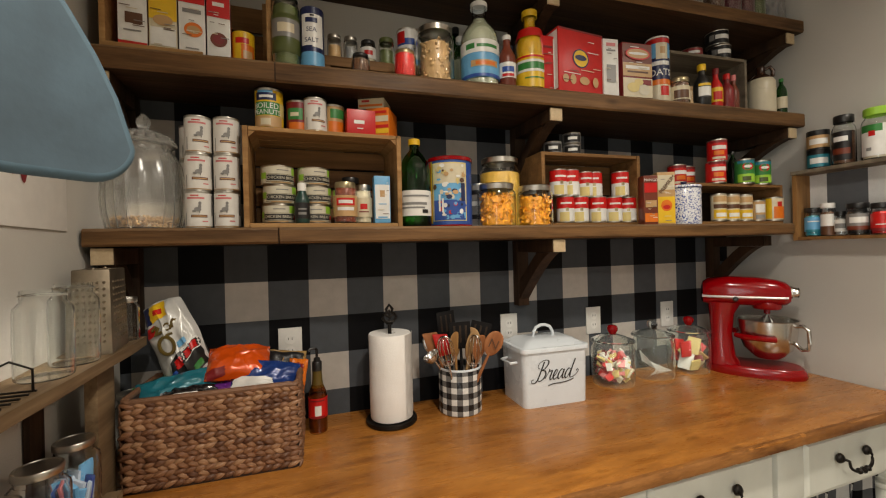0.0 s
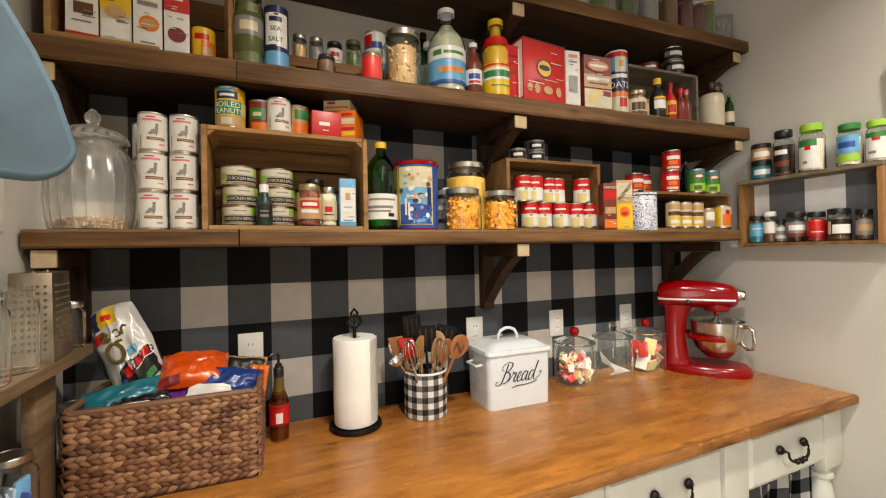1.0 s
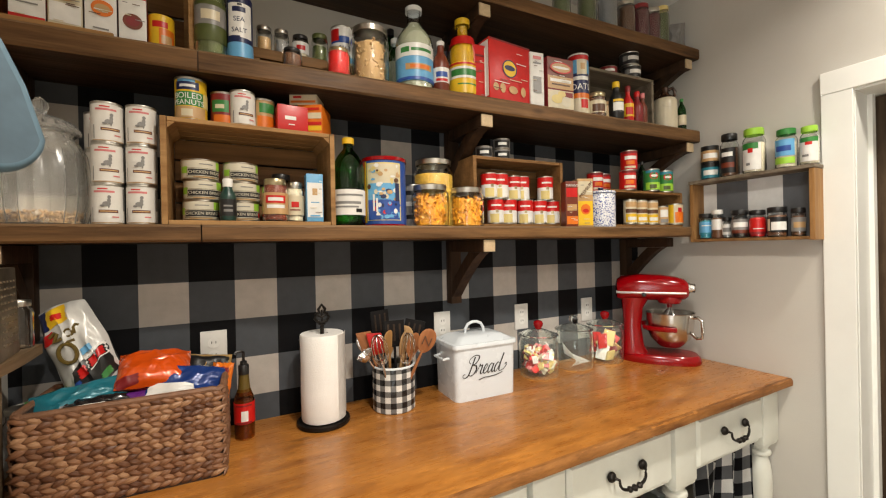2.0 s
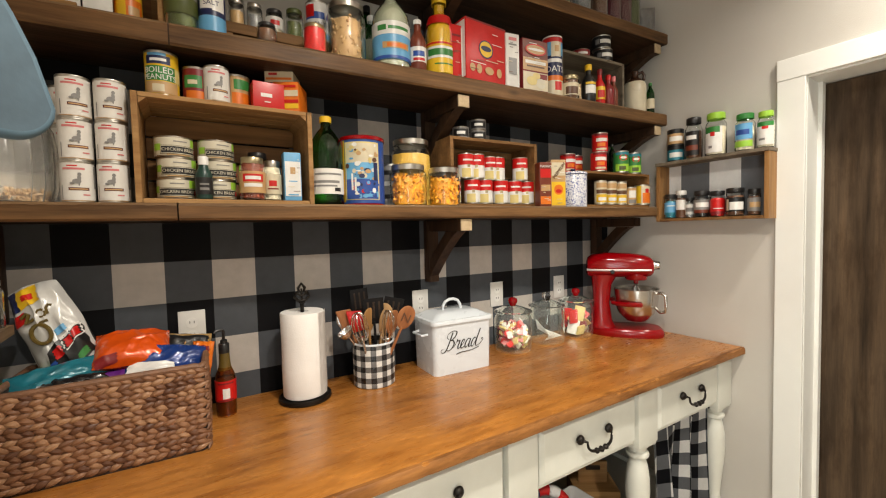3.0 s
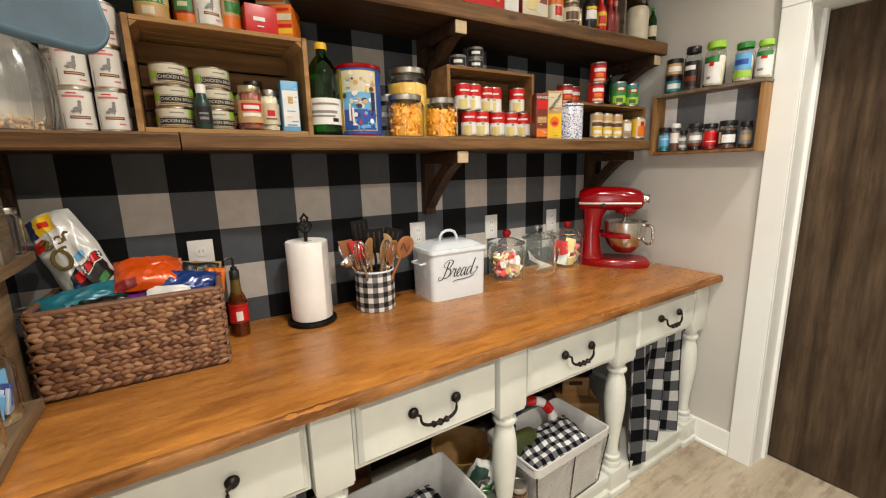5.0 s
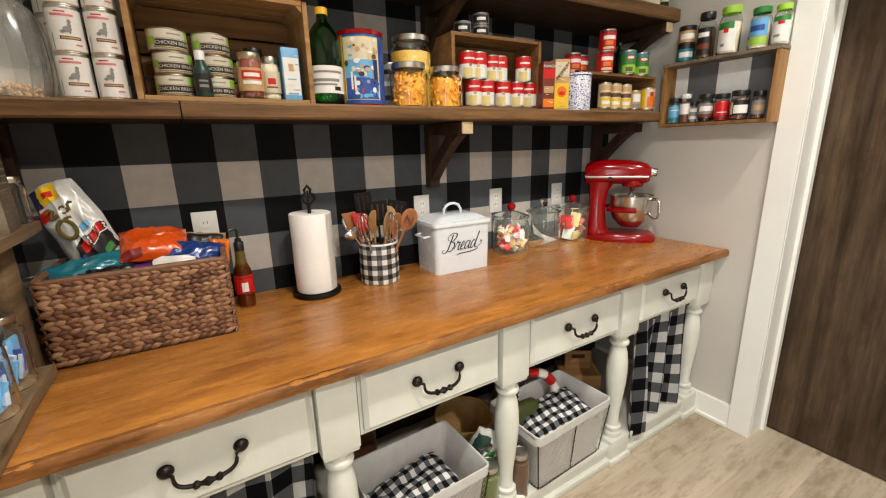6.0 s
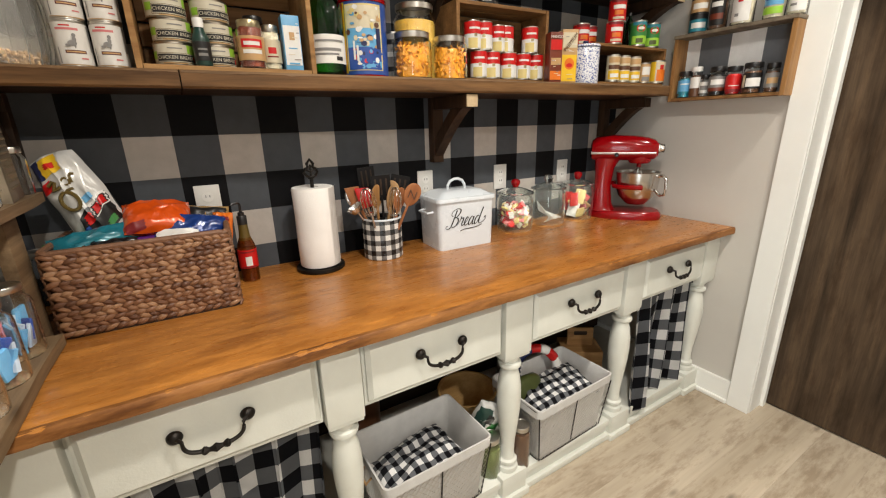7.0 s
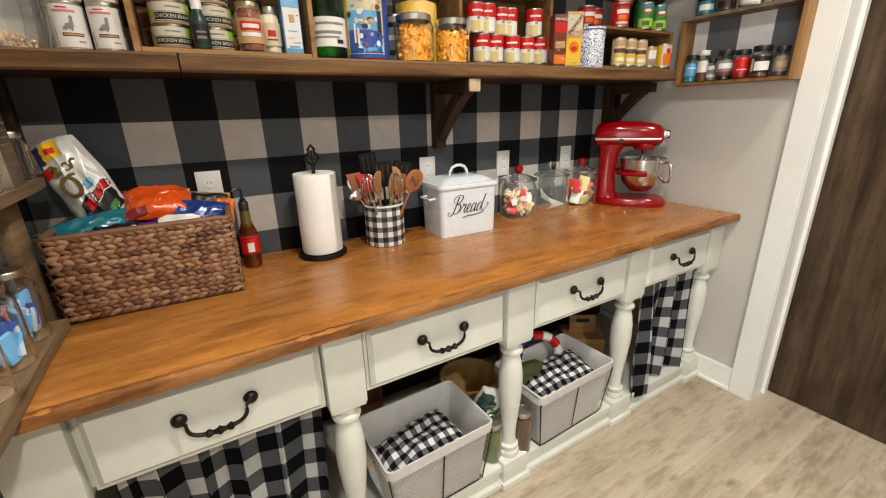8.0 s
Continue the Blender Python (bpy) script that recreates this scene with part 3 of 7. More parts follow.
for px, pw_ in POSTS:
    turned_leg(px, pw_)
part("face_frame", block(XR - XL - 0.03, 0.012, CT - 0.035 - 0.648, (XL + XR) / 2, FY + 0.042, 0.648), "furniture", sb, smooth=False)
part("back_rail", block(XR - XL - 0.02, 0.02, 0.2, (XL + XR) / 2, YB - 0.05, CT - 0.033 - 0.2), "furniture", sb, smooth=False)
part("bottom_shelf", block(XR - XL - 0.03, YB - 0.03 - FY - 0.01, 0.03, (XL + XR) / 2, (YB - 0.03 + FY + 0.01) / 2, 0.07, 0.004), "furniture", sb)
part("plinth", block(XR - XL - 0.04, 0.05, 0.069, (XL + XR) / 2, FY + 0.047, 0.0, 0.002), "furniture", sb)
bm = block(XR - XL - 0.04, 0.022, 0.03, (XL + XR) / 2, FY + 0.012, 0.0, 0.007)
part("plinth_moulding", bm, "furniture", sb)
# very dark brown panel closing the back below the drawers
part("back_panel", block(XR - XL - 0.03, 0.008, 0.57, (XL + XR) / 2, YB - 0.02, 0.102), "under", sb, "very dark brown back boards", smooth=False)


def bail_handle(parent, x, z):
    """Drop handle: two round bosses and a bowed bar with beads in its middle."""
    h = thing("handle", Matrix.Translation((x, FY - 0.012, z)), "dark iron drop handle with turned beads", "")
    h.parent = parent
    for s in (-1, 1):
        b = lathe([(0.0, 0.013), (0.008, 0.012), (0.0145, 0.006), (0.0165, 0.0), (0.014, -0.004), (0, -0.004)], 16)
        part("boss", b, "iron", h, at=pose(s * 0.072, 0, 0, 90, 0, 0))
    pts, tap = [(-0.072, -0.004, 0.0), (-0.066, -0.014, -0.001)], [1.0, 0.9]
    for i in range(37):
        t = i / 36 * 2 - 1
        a = math.pi / 2 * t
        pts.append((0.060 * math.copysign(abs(math.sin(a)) ** 0.85, t), -0.020 - 0.006 * math.cos(a), -0.004 - 0.036 * math.cos(a) ** 0.55))
        tap.append(0.80 + 0.25 * math.cos(a) + (1.15 * abs(math.cos(t * 15.7)) ** 3 if abs(t) < 0.31 else 0.0))
    pts += [(0.066, -0.014, -0.001), (0.072, -0.004, 0.0)]
    tap += [0.9, 1.0]
    part("bar", tube(pts, 0.0050, 8, taper=tap), "iron", h)


DRAWERS = [(-0.29, 0.18), (0.315, 0.785), (0.930, 1.412), (1.560, 2.012)]
for dx0, dx1 in DRAWERS:
    w = dx1 - dx0
    dr = thing("drawer", Matrix.Translation(((dx0 + dx1) / 2, 0, 0)), "cream painted drawer with a raised bevelled front", "")
    dr.parent = sb
    part("rail", block(w + 0.02, 0.02, CT - 0.034 - 0.845, 0, FY + 0.02, 0.845, 0.001), "furniture", dr, smooth=False)
    b = block(w, 0.018, 0.176, 0, FY + 0.006, 0.664, 0.0)
    bmesh.ops.bevel(b, geom=[e for e in b.edges if all(v.co.y < FY for v in e.verts)], offset=0.012, segments=1, affect="EDGES", profile=0.5)
    part("front_panel", b, "furniture", dr)
    part("surround", block(w + 0.018, 0.016, 0.215, 0, FY + 0.026, 0.648, 0.002), "furniture", dr, smooth=False)
    bail_handle(dr, 0.0 if dx0 < 0 else -0.005, 0.772)


# ---- kinds of things ----
def tin_can(at, r, h, paper, label, category="can", group="", marks=(), words=(), name="food_can", lid="tin"):
    """Ribbed tin with a paper wrapper; marks: (ink, a0, a1, z0, z1) in degrees and shares of the height; words: (text, size, ink, angle, z)."""
    t = thing(name, at, label, category, group)
    e = min(0.004, h * 0.05)
    part("body", lathe([(0, 0.001), (r * 0.9, 0.001), (r * 0.985, 0), (r, e * 0.6), (r * 0.965, e * 1.4), (r * 0.965, h - e * 1.4), (r, h - e * 0.6), (r * 0.985, h), (r * 0.92, h - e * 0.3), (r * 0.90, h - e), (0, h - e)], 28), lid, t)
    part("wrapper", lathe([(r * 0.966, e * 1.5), (r * 0.982, e * 1.6), (r * 0.982, h - e * 1.6), (r * 0.966, h - e * 1.5)], 28), paper, t)
    for k, (ink, a0, a1, z0, z1) in enumerate(marks):
        part("print", curved_patch(r * 0.988 + 0.0002 * k, a0, a1, z0 * h, z1 * h), ink, t)
    for text, size, ink, a, z in words:
        part("lettering", wrap(lettering(text, size), r * 1.002, a, z * h), ink, t)
    return t


def carton(at, w, d, h, card, label, category="box", marks=(), discs=(), words=(), side=None, name="carton", group=""):
    """Folded card box with eased edges; marks: (ink, share of w, share of h, x, z) on the front."""
    t = thing(name, at, label, category, group)
    part("body", rumple(block(w, d, h, 0, 0, 0, 0.0016), 0.0006, 20, w * 9), card, t)
    lay = -d / 2 - 0.0012
    if h > 0.12:
        rgc = random.Random(int(w * 1e5) + int(h * 1e4))
        for i in range(7):
            k = rgc.uniform(0.12, 0.4)
            part("print", flat_patch(k * w, 0.012 * h, rgc.uniform(-0.45 + k / 2, 0.45 - k / 2) * w, rgc.uniform(0.06, 0.94) * h, lay - 0.003), rgc.choice(("grey", "white", "brown", "cream")), t)
    for i, (ink, a, c, x, z) in enumerate(marks):
        part("print", flat_patch(a * w, c * h, x * w, z * h, lay - 0.0004 * i), ink, t)
    for i, (ink, a, c, x, z) in enumerate(discs):
        part("print", flat_disc(a * w, c * h, x * w, z * h, lay - 0.0004 * (len(marks) + i)), ink, t)
    for text, size, ink, x, z in words:
        part("lettering", shift(lettering(text, size), x * w, lay - 0.0032, z * h), ink, t)
    if side:
        for s in (-1, 1):
            b = bmesh.new()
            b.faces.new([b.verts.new((s * (w / 2 + 0.0012), y, z)) for y, z in ((-d * 0.44, 0.04 * h), (d * 0.44, 0.04 * h), (d * 0.44, 0.96 * h), (-d * 0.44, 0.96 * h))])
            part("side_print", b, side, t)
    return t


def shell(prof, wall=0.0025, n=28, flute=0.0, flutes=0):
    """A hollow turned vessel with an outer and an inner skin, open at the top."""
    inner = [(max(r - wall, 0.0004), max(z, wall)) for r, z in prof[::-1]]
    return lathe([(0, 0)] + list(prof) + inner + [(0, wall)], n, flute=flute, flutes=flutes)


def glass_part(b, parent, name="glass", material="glass"):
    ob = part(name, b, material, parent)
    ob.visible_shadow = False
    return ob


def jar_profile(r, h, neck=0.78, shoulder=0.78):
    return [(r * 0.9, 0.0), (r * 0.98, h * 0.02), (r, h * 0.06), (r, h * shoulder), (r * 0.96, h * (shoulder + 0.06)), (r * neck, h * (shoulder + 0.13)), (r * neck, h)]


def lid_mesh(r, h, z, n=32):
    return lathe([(r, z - h), (r * 1.02, z - h + 0.001), (r * 1.02, z - 0.002), (r * 0.98, z), (r * 0.9, z + 0.0005), (r * 0.86, z - 0.001), (0, z - 0.0008)], n)


def filling(r, z0, z1, material, parent, name="contents", bumps=0.003, n=24):
    b = lathe([(0, z0), (r * 0.95, z0), (r, z0 + 0.004), (r, z1 - 0.006), (r * 0.96, z1), (r * 0.5, z1 + 0.002), (0, z1 + 0.001)], n)
    rumple(b, bumps, 60, r * 50)
    return part(name, b, material, parent)


def pieces(r, z0, z1, count, size, material, parent, name="contents", seed=1, form="bow"):
    """Loose bits heaped in a jar."""
    rg = random.Random(seed)
    b = bmesh.new()
    for _ in range(count):
        a, q = rg.uniform(0, 6.28), r * math.sqrt(rg.uniform(0.5, 1)) * 0.94
        m = Matrix.Translation((q * math.cos(a), q * math.sin(a), rg.uniform(z0, z1))) @ Euler((rg.uniform(0, 6), rg.uniform(0, 6), rg.uniform(0, 6))).to_matrix().to_4x4()
        s = size * rg.uniform(0.7, 1.2)
        if form == "bow":
            vs = [b.verts.new(m @ Vector(v)) for v in ((-s, -s * 0.5, 0.1 * s), (0, -s * 0.15, 0.3 * s), (s, -s * 0.5, 0), (s, s * 0.5, 0.2 * s), (0, s * 0.15, -0.2 * s), (-s, s * 0.5, 0))]
            b.faces.new((vs[0], vs[1], vs[4], vs[5]))
            b.faces.new((vs[1], vs[2], vs[3], vs[4]))
        else:
            c = bmesh.new()
            bmesh.ops.create_icosphere(c, subdivisions=1, radius=s * 0.6, matrix=m @ Matrix.Diagonal((1.3, 0.85, 0.75, 1)))
            join(b, c)
    return part(name, b, material, parent)


def screw_jar(at, r, h, label, lid="tin", fill=None, level=0.7, wrapper=None, marks=(), name="jar", group="", neck=0.8, bits=None, category="jar"):
    """Glass jar with a screw lid; fill: a material, bits: (count, size, form)."""
    t = thing(name, at, label, category, group)
    glass_part(shell(jar_profile(r, h * 0.97, neck)), t)
    part("lid", lid_mesh(r * neck * 1.06, min(0.02, h * 0.18), h), lid, t)
    if fill:
        if bits:
            filling(r - 0.017, 0.005, h * level * 0.9, fill, t, "contents", 0.004)
            pieces(r - 0.0125, 0.014, h * level * 0.95, bits[0], bits[1], fill, t, "pasta" if bits[2] == "bow" else "morsels", int(r * 9000), bits[2])
        else:
            filling(r - 0.0035, 0.004, h * level, fill, t)
    if wrapper:
        part("wrapper", lathe([(r + 0.0002, h * 0.16), (r + 0.0009, h * 0.165), (r + 0.0009, h * 0.66), (r + 0.0002, h * 0.665)], 28), wrapper, t)
        for k, (ink, a0, a1, z0, z1) in enumerate(marks):
            part("print", curved_patch(r + 0.0014 + 0.0002 * k, a0, a1, z0 * h, z1 * h), ink, t)
    return t


def bottle(at, r, h, label, glass_mat, cap, liquid=None, level=0.75, wrapper=None, wz=(0.15, 0.5), marks=(), neck=0.34, shoulder=0.62, name="bottle", category="bottle", solid=False, cap_h=0.09, group=""):
    """Bottle with shoulders, neck and cap; solid: an opaque plastic bottle."""
    t = thing(name, at, label, category, group)
    prof = [(r * 0.92, 0), (r, h * 0.02), (r, h * shoulder), (r * 0.93, h * (shoulder + 0.07)), (r * 0.66, h * (shoulder + 0.16)), (r * neck * 1.1, h * (shoulder + 0.23)), (r * neck, h * (shoulder + 0.26)), (r * neck, h * 0.97)]
    if solid:
        part("body", lathe([(0, 0)] + prof + [(0, h * 0.97)], 26), glass_mat, t)
    else:
        glass_part(shell(prof, 0.002), t, "body", glass_mat)
        if liquid:
            lp = [(q - 0.0028, max(z, 0.003)) for q, z in prof if z < h * level]
            top = lp[-1][0]
            part("contents", lathe([(0, 0.003)] + lp + [(top, h * level), (0, h * level)], 24), liquid, t)
    cr = r * neck * 1.25
    part("cap", lathe([(cr, h * (1 - cap_h)), (cr, h - 0.002), (cr * 0.9, h), (0, h)], 20), cap, t)
    if wrapper:
        part("wrapper", lathe([(r + 0.0002, h * wz[0]), (r + 0.001, h * wz[0] + 0.0004), (r + 0.001, h * wz[1]), (r + 0.0002, h * wz[1] + 0.0004)], 26), wrapper, t)
    for k, (ink, a0, a1, z0, z1) in enumerate(marks):
        part("print", curved_patch(r + 0.0015 + 0.0002 * k, a0, a1, z0 * h, z1 * h), ink, t)
    return t


def slat_crate(at, w, d, h, wood_mat, label, slats=3, thick=0.011, name="wooden_crate", back=None, ends=True, lip=0.0):
    """Open-fronted crate on its side: two ends, slatted top and floor, boarded back."""
    t = thing(name, at, label, "crate")
    for s in (-1, 1):
        part("end", block(thick * 1.2, d, h, s * (w / 2 - thick * 0.6), 0, 0, 0.002), wood_mat, t, smooth=False)
    sw = d / slats
    for z in (0.0, h - thick):
        for i in range(slats):
            part("slat", block(w - thick * 2.4 - 0.002, sw - 0.005, thick, 0, -d / 2 + sw * (i + 0.5), z, 0.0015), wood_mat, t, smooth=False)
    bh = (h - 2 * thick) / slats
    for i in range(slats):
        part("back_slat", block(w - thick * 2.4 - 0.003, thick * 0.8, bh - 0.006, 0, d / 2 - thick * 0.5, thick + bh * i + 0.003, 0.0015), back or wood_mat, t, smooth=False)
    if lip:
        for s in (-1, 1):
            b = bmesh.new()
            q = 0.018
            vs = [b.verts.new((s * (w / 2 - thick * 1.3 - x), y, z)) for y in (-d / 2 + 0.004, d / 2 - 0.02) for x, z in ((0, h - thick - 0.001), (q, h - thick - 0.001), (0, h - thick - q))]
            for f in ((0, 1, 2), (3, 5, 4), (0, 3, 4, 1), (1, 4, 5, 2), (0, 2, 5, 3)):
                b.faces.new([vs[k] for k in f])
            bmesh.ops.recalc_face_normals(b, faces=b.faces)
            part("corner_block", b, wood_mat, t, smooth=False)
    return t


# ---- things on the worktop ----
# woven basket of snack bags
BX0, BX1, BY0, BY1, BH = -0.346, 0.076, 1.414, 1.675, 0.224
bk = thing("snack_basket", pose((BX0 + BX1) / 2, (BY0 + BY1) / 2, CT, 0, 0, -2.4), "brown woven water-hyacinth basket full of snack bags", "basket")
bw, bd = BX1 - BX0, BY1 - BY0


def rounded(w, d, r, n=6):
    pts = []
    for cx, cy, a0 in ((w / 2 - r, d / 2 - r, 0), (-w / 2 + r, d / 2 - r, 90), (-w / 2 + r, -d / 2 + r, 180), (w / 2 - r, -d / 2 + r, 270)):
        for i in range(n + 1):
            a = radians(a0 + 90 * i / n)
            pts.append((cx + r * math.cos(a), cy + r * math.sin(a)))
    return pts


b = bmesh.new()
outline, inline = rounded(bw - 0.016, bd - 0.016, 0.02), rounded(bw - 0.034, bd - 0.034, 0.015)
n = len(outline)
ring = [[b.verts.new((x, y, z)) for x, y in ol] for ol, z in ((outline, 0.0), (outline, BH - 0.006), (inline, BH - 0.006), (inline, 0.008))]
for p, q in zip(ring, ring[1:]):
    for i in range(n):
        b.faces.new((p[i], p[(i + 1) % n], q[(i + 1) % n], q[i]))
b.faces.new(ring[0][::-1])
b.faces.new(ring[3])
# core coloured nearly black, as the shade in the gaps of the plait
part("core", b, "wicker_shade", bk)


def strand_mesh():
    """One leaf of the plait: fat at its foot, drawn to a point that tucks under the next."""
    b = bmesh.new()
    rows = []
    for i in range(7):
        t = i / 6
        q = math.sin(math.pi * (0.06 + 0.90 * t)) ** 0.9
        lift = 0.0045 * math.sin(math.pi * (0.15 + 0.85 * t)) - 0.005 * t ** 2
        rows.append([b.verts.new(((t - 0.5) * 0.042, -lift - 0.0070 * q * math.cos(a), 0.0078 * q * math.sin(a) + 0.0016 * math.sin(math.pi * t))) for a in (-1.6, -0.8, 0, 0.8, 1.6)])
    for p, q in zip(rows, rows[1:]):
        for k in range(4):
            b.faces.new((p[k], q[k], q[k + 1], p[k + 1]))
    b.faces.new(rows[0])
    bmesh.ops.recalc_face_normals(b, faces=b.faces)
    for f in b.faces:
        if f.normal.y > 0.2:
            f.normal_flip()
    return b


wick, wnt, wp = nodes_of("water_hyacinth_strand")
wco = coords(wnt, "Object", (50, 420, 420))
wn = add_noise(wnt, wco, 1.0, 3)
winfo = wnt.nodes.new("ShaderNodeObjectInfo")
wcol = ramp(wnt, winfo.outputs["Random"], [(0.0, (0.10, 0.038, 0.018)), (0.35, (0.23, 0.102, 0.048)), (0.7, (0.30, 0.145, 0.070)), (1.0, (0.42, 0.23, 0.12))])
wcol = blend(wnt, calc(wnt, "MULTIPLY", wn, 0.35), wcol, (0.05, 0.022, 0.012))
wx = wnt.nodes.new("ShaderNodeSeparateXYZ")
wnt.links.new(coords(wnt), wx.inputs[0])
# both ends of a strand darkened, as shade where it tucks under
wcol = blend(wnt, 0.6, wcol, ramp(wnt, calc(wnt, "ADD", calc(wnt, "MULTIPLY", wx.outputs[0], 27.0), 0.5), [(0.0, (0.45, 0.40, 0.36)), (0.35, (1, 1, 1)), (0.75, (1, 1, 1)), (1.0, (0.4, 0.35, 0.3))]), "MULTIPLY")
wnt.links.new(wcol, wp.inputs["Base Color"])
wp.inputs["Roughness"].default_value = 0.42
bump(wnt, wp, wn, 0.6, 0.0015)
strand = None
rows_n, per = 16, 18
rg = random.Random(8)
rest = bmesh.new()
smesh = bpy.data.meshes.new("strand_rest")
sb_ = strand_mesh()
sb_.to_mesh(smesh)
sb_.free()
for j in range(rows_n):
    z = 0.012 + j * (BH - 0.024) / (rows_n - 1)
    for side, (length, dist) in enumerate(((bw, bd / 2), (bd, bw / 2), (bw, bd / 2), (bd, bw / 2))):
        cnt = per if side % 2 == 0 else 13
        for i in range(cnt):
            u = (i + 0.5 + 0.25 * (j % 2) * (1 if i < cnt - 1 else 0)) / cnt * (length - 0.022) - length / 2 + 0.011
            tilt = (21 if j % 2 else -21) * (1 if side % 2 == 0 else 0.8)
            m = pose(0, 0, 0, 0, 0, 90 * side) @ pose(u, -dist + 0.011 + rg.uniform(-0.0015, 0.001), z, 0, tilt + rg.uniform(-7, 7), -7 + rg.uniform(-4, 4)) @ Matrix.Diagonal((rg.uniform(0.9, 1.12), 1, rg.uniform(0.9, 1.15), 1))
            if side == 0:
                if strand is None:
                    strand = part("strand", strand_mesh(), wick, bk)
                    ob = strand
                else:
                    ob = new("strand", strand.data)
                    ob.parent = bk
                ob.matrix_basis = m
            else:
                k = len(rest.verts)
                rest.from_mesh(smesh)
                rest.verts.ensure_lookup_table()
                for v in rest.verts[k:]:
                    v.co = m @ v.co
tagged(part("plait", rest, "wicker", bk, "woven plait of the sides and back"), kind="stuff")
rim = [(x, y, BH - 0.002 + 0.002 * math.sin(i * 1.3)) for i, (x, y) in enumerate(rounded(bw - 0.02, bd - 0.02, 0.022, 9))]
part("rim", tube(rim, 0.0085, 8, closed=True), "wicker", bk, "rolled woven rim")


def snack_bag(at, w, h, depth, material, label, bands=(), seed=1, crease=0.006, taper=0.0):
    """Pillow bag with crimped ends, wrinkled foil and printed fields on its front."""
    t = thing("snack_bag", at, label, "snack bag", "snack bags in the basket")

    def surf(u, v, s):
        e = (max(0.0, 1 - abs(u) ** 2.6) * max(0.0, 1 - abs(v) ** 3.0)) ** 0.6
        x, z = u * w / 2 * (1 - 0.06 * (1 - abs(v)) * e) * (1 - taper * max(0.0, v) ** 2.2), (v + 1) * h / 2 - taper * 0.05 * max(0.0, v) * u * u
        p = Vector((x, s * depth / 2 * e, z))
        q = noise.noise_vector(Vector((u * 2.4 + seed, v * 2.4, s * 2))) * crease * 1.3
        fold = 1 - 2 * abs(noise.noise(Vector((u * 1.9 + 0.8 * v + seed * 2, v * 1.9 - u, s + seed))))
        q = q + Vector((0, s * crease * 0.7 * fold ** 3, 0)) + noise.noise_vector(Vector((u * 9 + seed, v * 9, s))) * crease * 0.12
        return p + q * (0.35 + 0.65 * e)

    b = bmesh.new()
    n = 30
    for s in (-1, 1):
        g = [[b.verts.new(surf(-1 + 2 * i / n, -1 + 2 * j / n, s)) for i in range(n + 1)] for j in range(n + 1)]
        for j in range(n):
            for i in range(n):
                b.faces.new((g[j][i], g[j][i + 1], g[j + 1][i + 1], g[j + 1][i]))
    bmesh.ops.remove_doubles(b, verts=b.verts, dist=0.0004)
    bmesh.ops.recalc_face_normals(b, faces=b.faces)
    part("film", b, material, t)
    for layer, (ink, u0, u1, v0, v1, *slant) in enumerate(bands):
        b = bmesh.new()
        k = 14
        rise = slant[0] if slant else 0.0
        g = [[b.verts.new(surf(u0 + (u1 - u0) * i / k + 0.02 * math.sin(j * 1.3), v0 + (v1 - v0) * j / k + rise * (u0 + (u1 - u0) * i / k), -1) + Vector((0, -0.0014 - 0.0004 * layer, 0))) for i in range(k + 1)] for j in range(k + 1)]
        for j in range(k):
            for i in range(k):
                b.faces.new((g[j][i], g[j][i + 1], g[j + 1][i + 1], g[j + 1][i]))
        part("print", b, ink, t)
    return t


def foil(name, c):
    return plain(name, c, 0.24, 0.1, vary=0.12, scale=18, relief=0.2, fine=45, coat=0.5)


M["f_white"], M["f_orange"], M["f_teal"], M["f_blue"] = foil("white_film", (0.62, 0.61, 0.58)), foil("orange_film", (0.70, 0.085, 0.008)), foil("teal_film", (0.015, 0.16, 0.21)), foil("blue_film", (0.015, 0.045, 0.20))
M["f_black"], M["f_gold"], M["f_green"] = foil("black_film", (0.015, 0.012, 0.012)), foil("gold_film", (0.42, 0.26, 0.10)), foil("green_film", (0.05, 0.22, 0.05))
bz = CT + 0.04
wb = snack_bag(pose(-0.210, 1.60, CT + 0.176, -8, -21, -2), 0.126, 0.292, 0.075, "f_white", "white snack bag with gold scrawl and red and blue corner",
               [("yellow", -0.62, 0.22, 0.66, 0.97, 0.06), ("red", -0.45, 0.05, 0.76, 0.86, 0.06), ("navy", -0.98, -0.60, 0.62, 0.97), ("red", -0.97, -0.52, 0.46, 0.64, 0.1), ("black", -0.45, 0.95, -0.72, -0.14, 0.24),
                ("white", 0.18, 0.93, -0.36, -0.12, 0.24), ("black", 0.22, 0.89, -0.34, -0.17, 0.24), ("red", 0.27, 0.48, -0.33, -0.19, 0.24), ("red", 0.54, 0.84, -0.33, -0.19, 0.24),
                ("sky", 0.15, 0.5, -0.08, 0.02, 0.24), ("red", -0.2, 0.12, -0.38, -0.22, 0.24), ("blue", -0.5, -0.2, -0.56, -0.38, 0.24), ("blue", -0.62, -0.42, -0.64, -0.5, 0.24), ("green", 0.45, 0.8, -0.68, -0.56, 0.24), ("yellow", 0.1, 0.3, -0.68, -0.58, 0.24)], 3, 0.007, 0.22)


def scrawl(points, r, parent):
    points = [(x * 0.78 - 0.006, y, 0.195 + (z - 0.195) * 0.78) for x, y, z in points]
    part("scrawl", tube(points, r * 0.85, 6, ref=(0, 1, 0.1)), "old_gold", parent, "dark gold brushed scrawl")


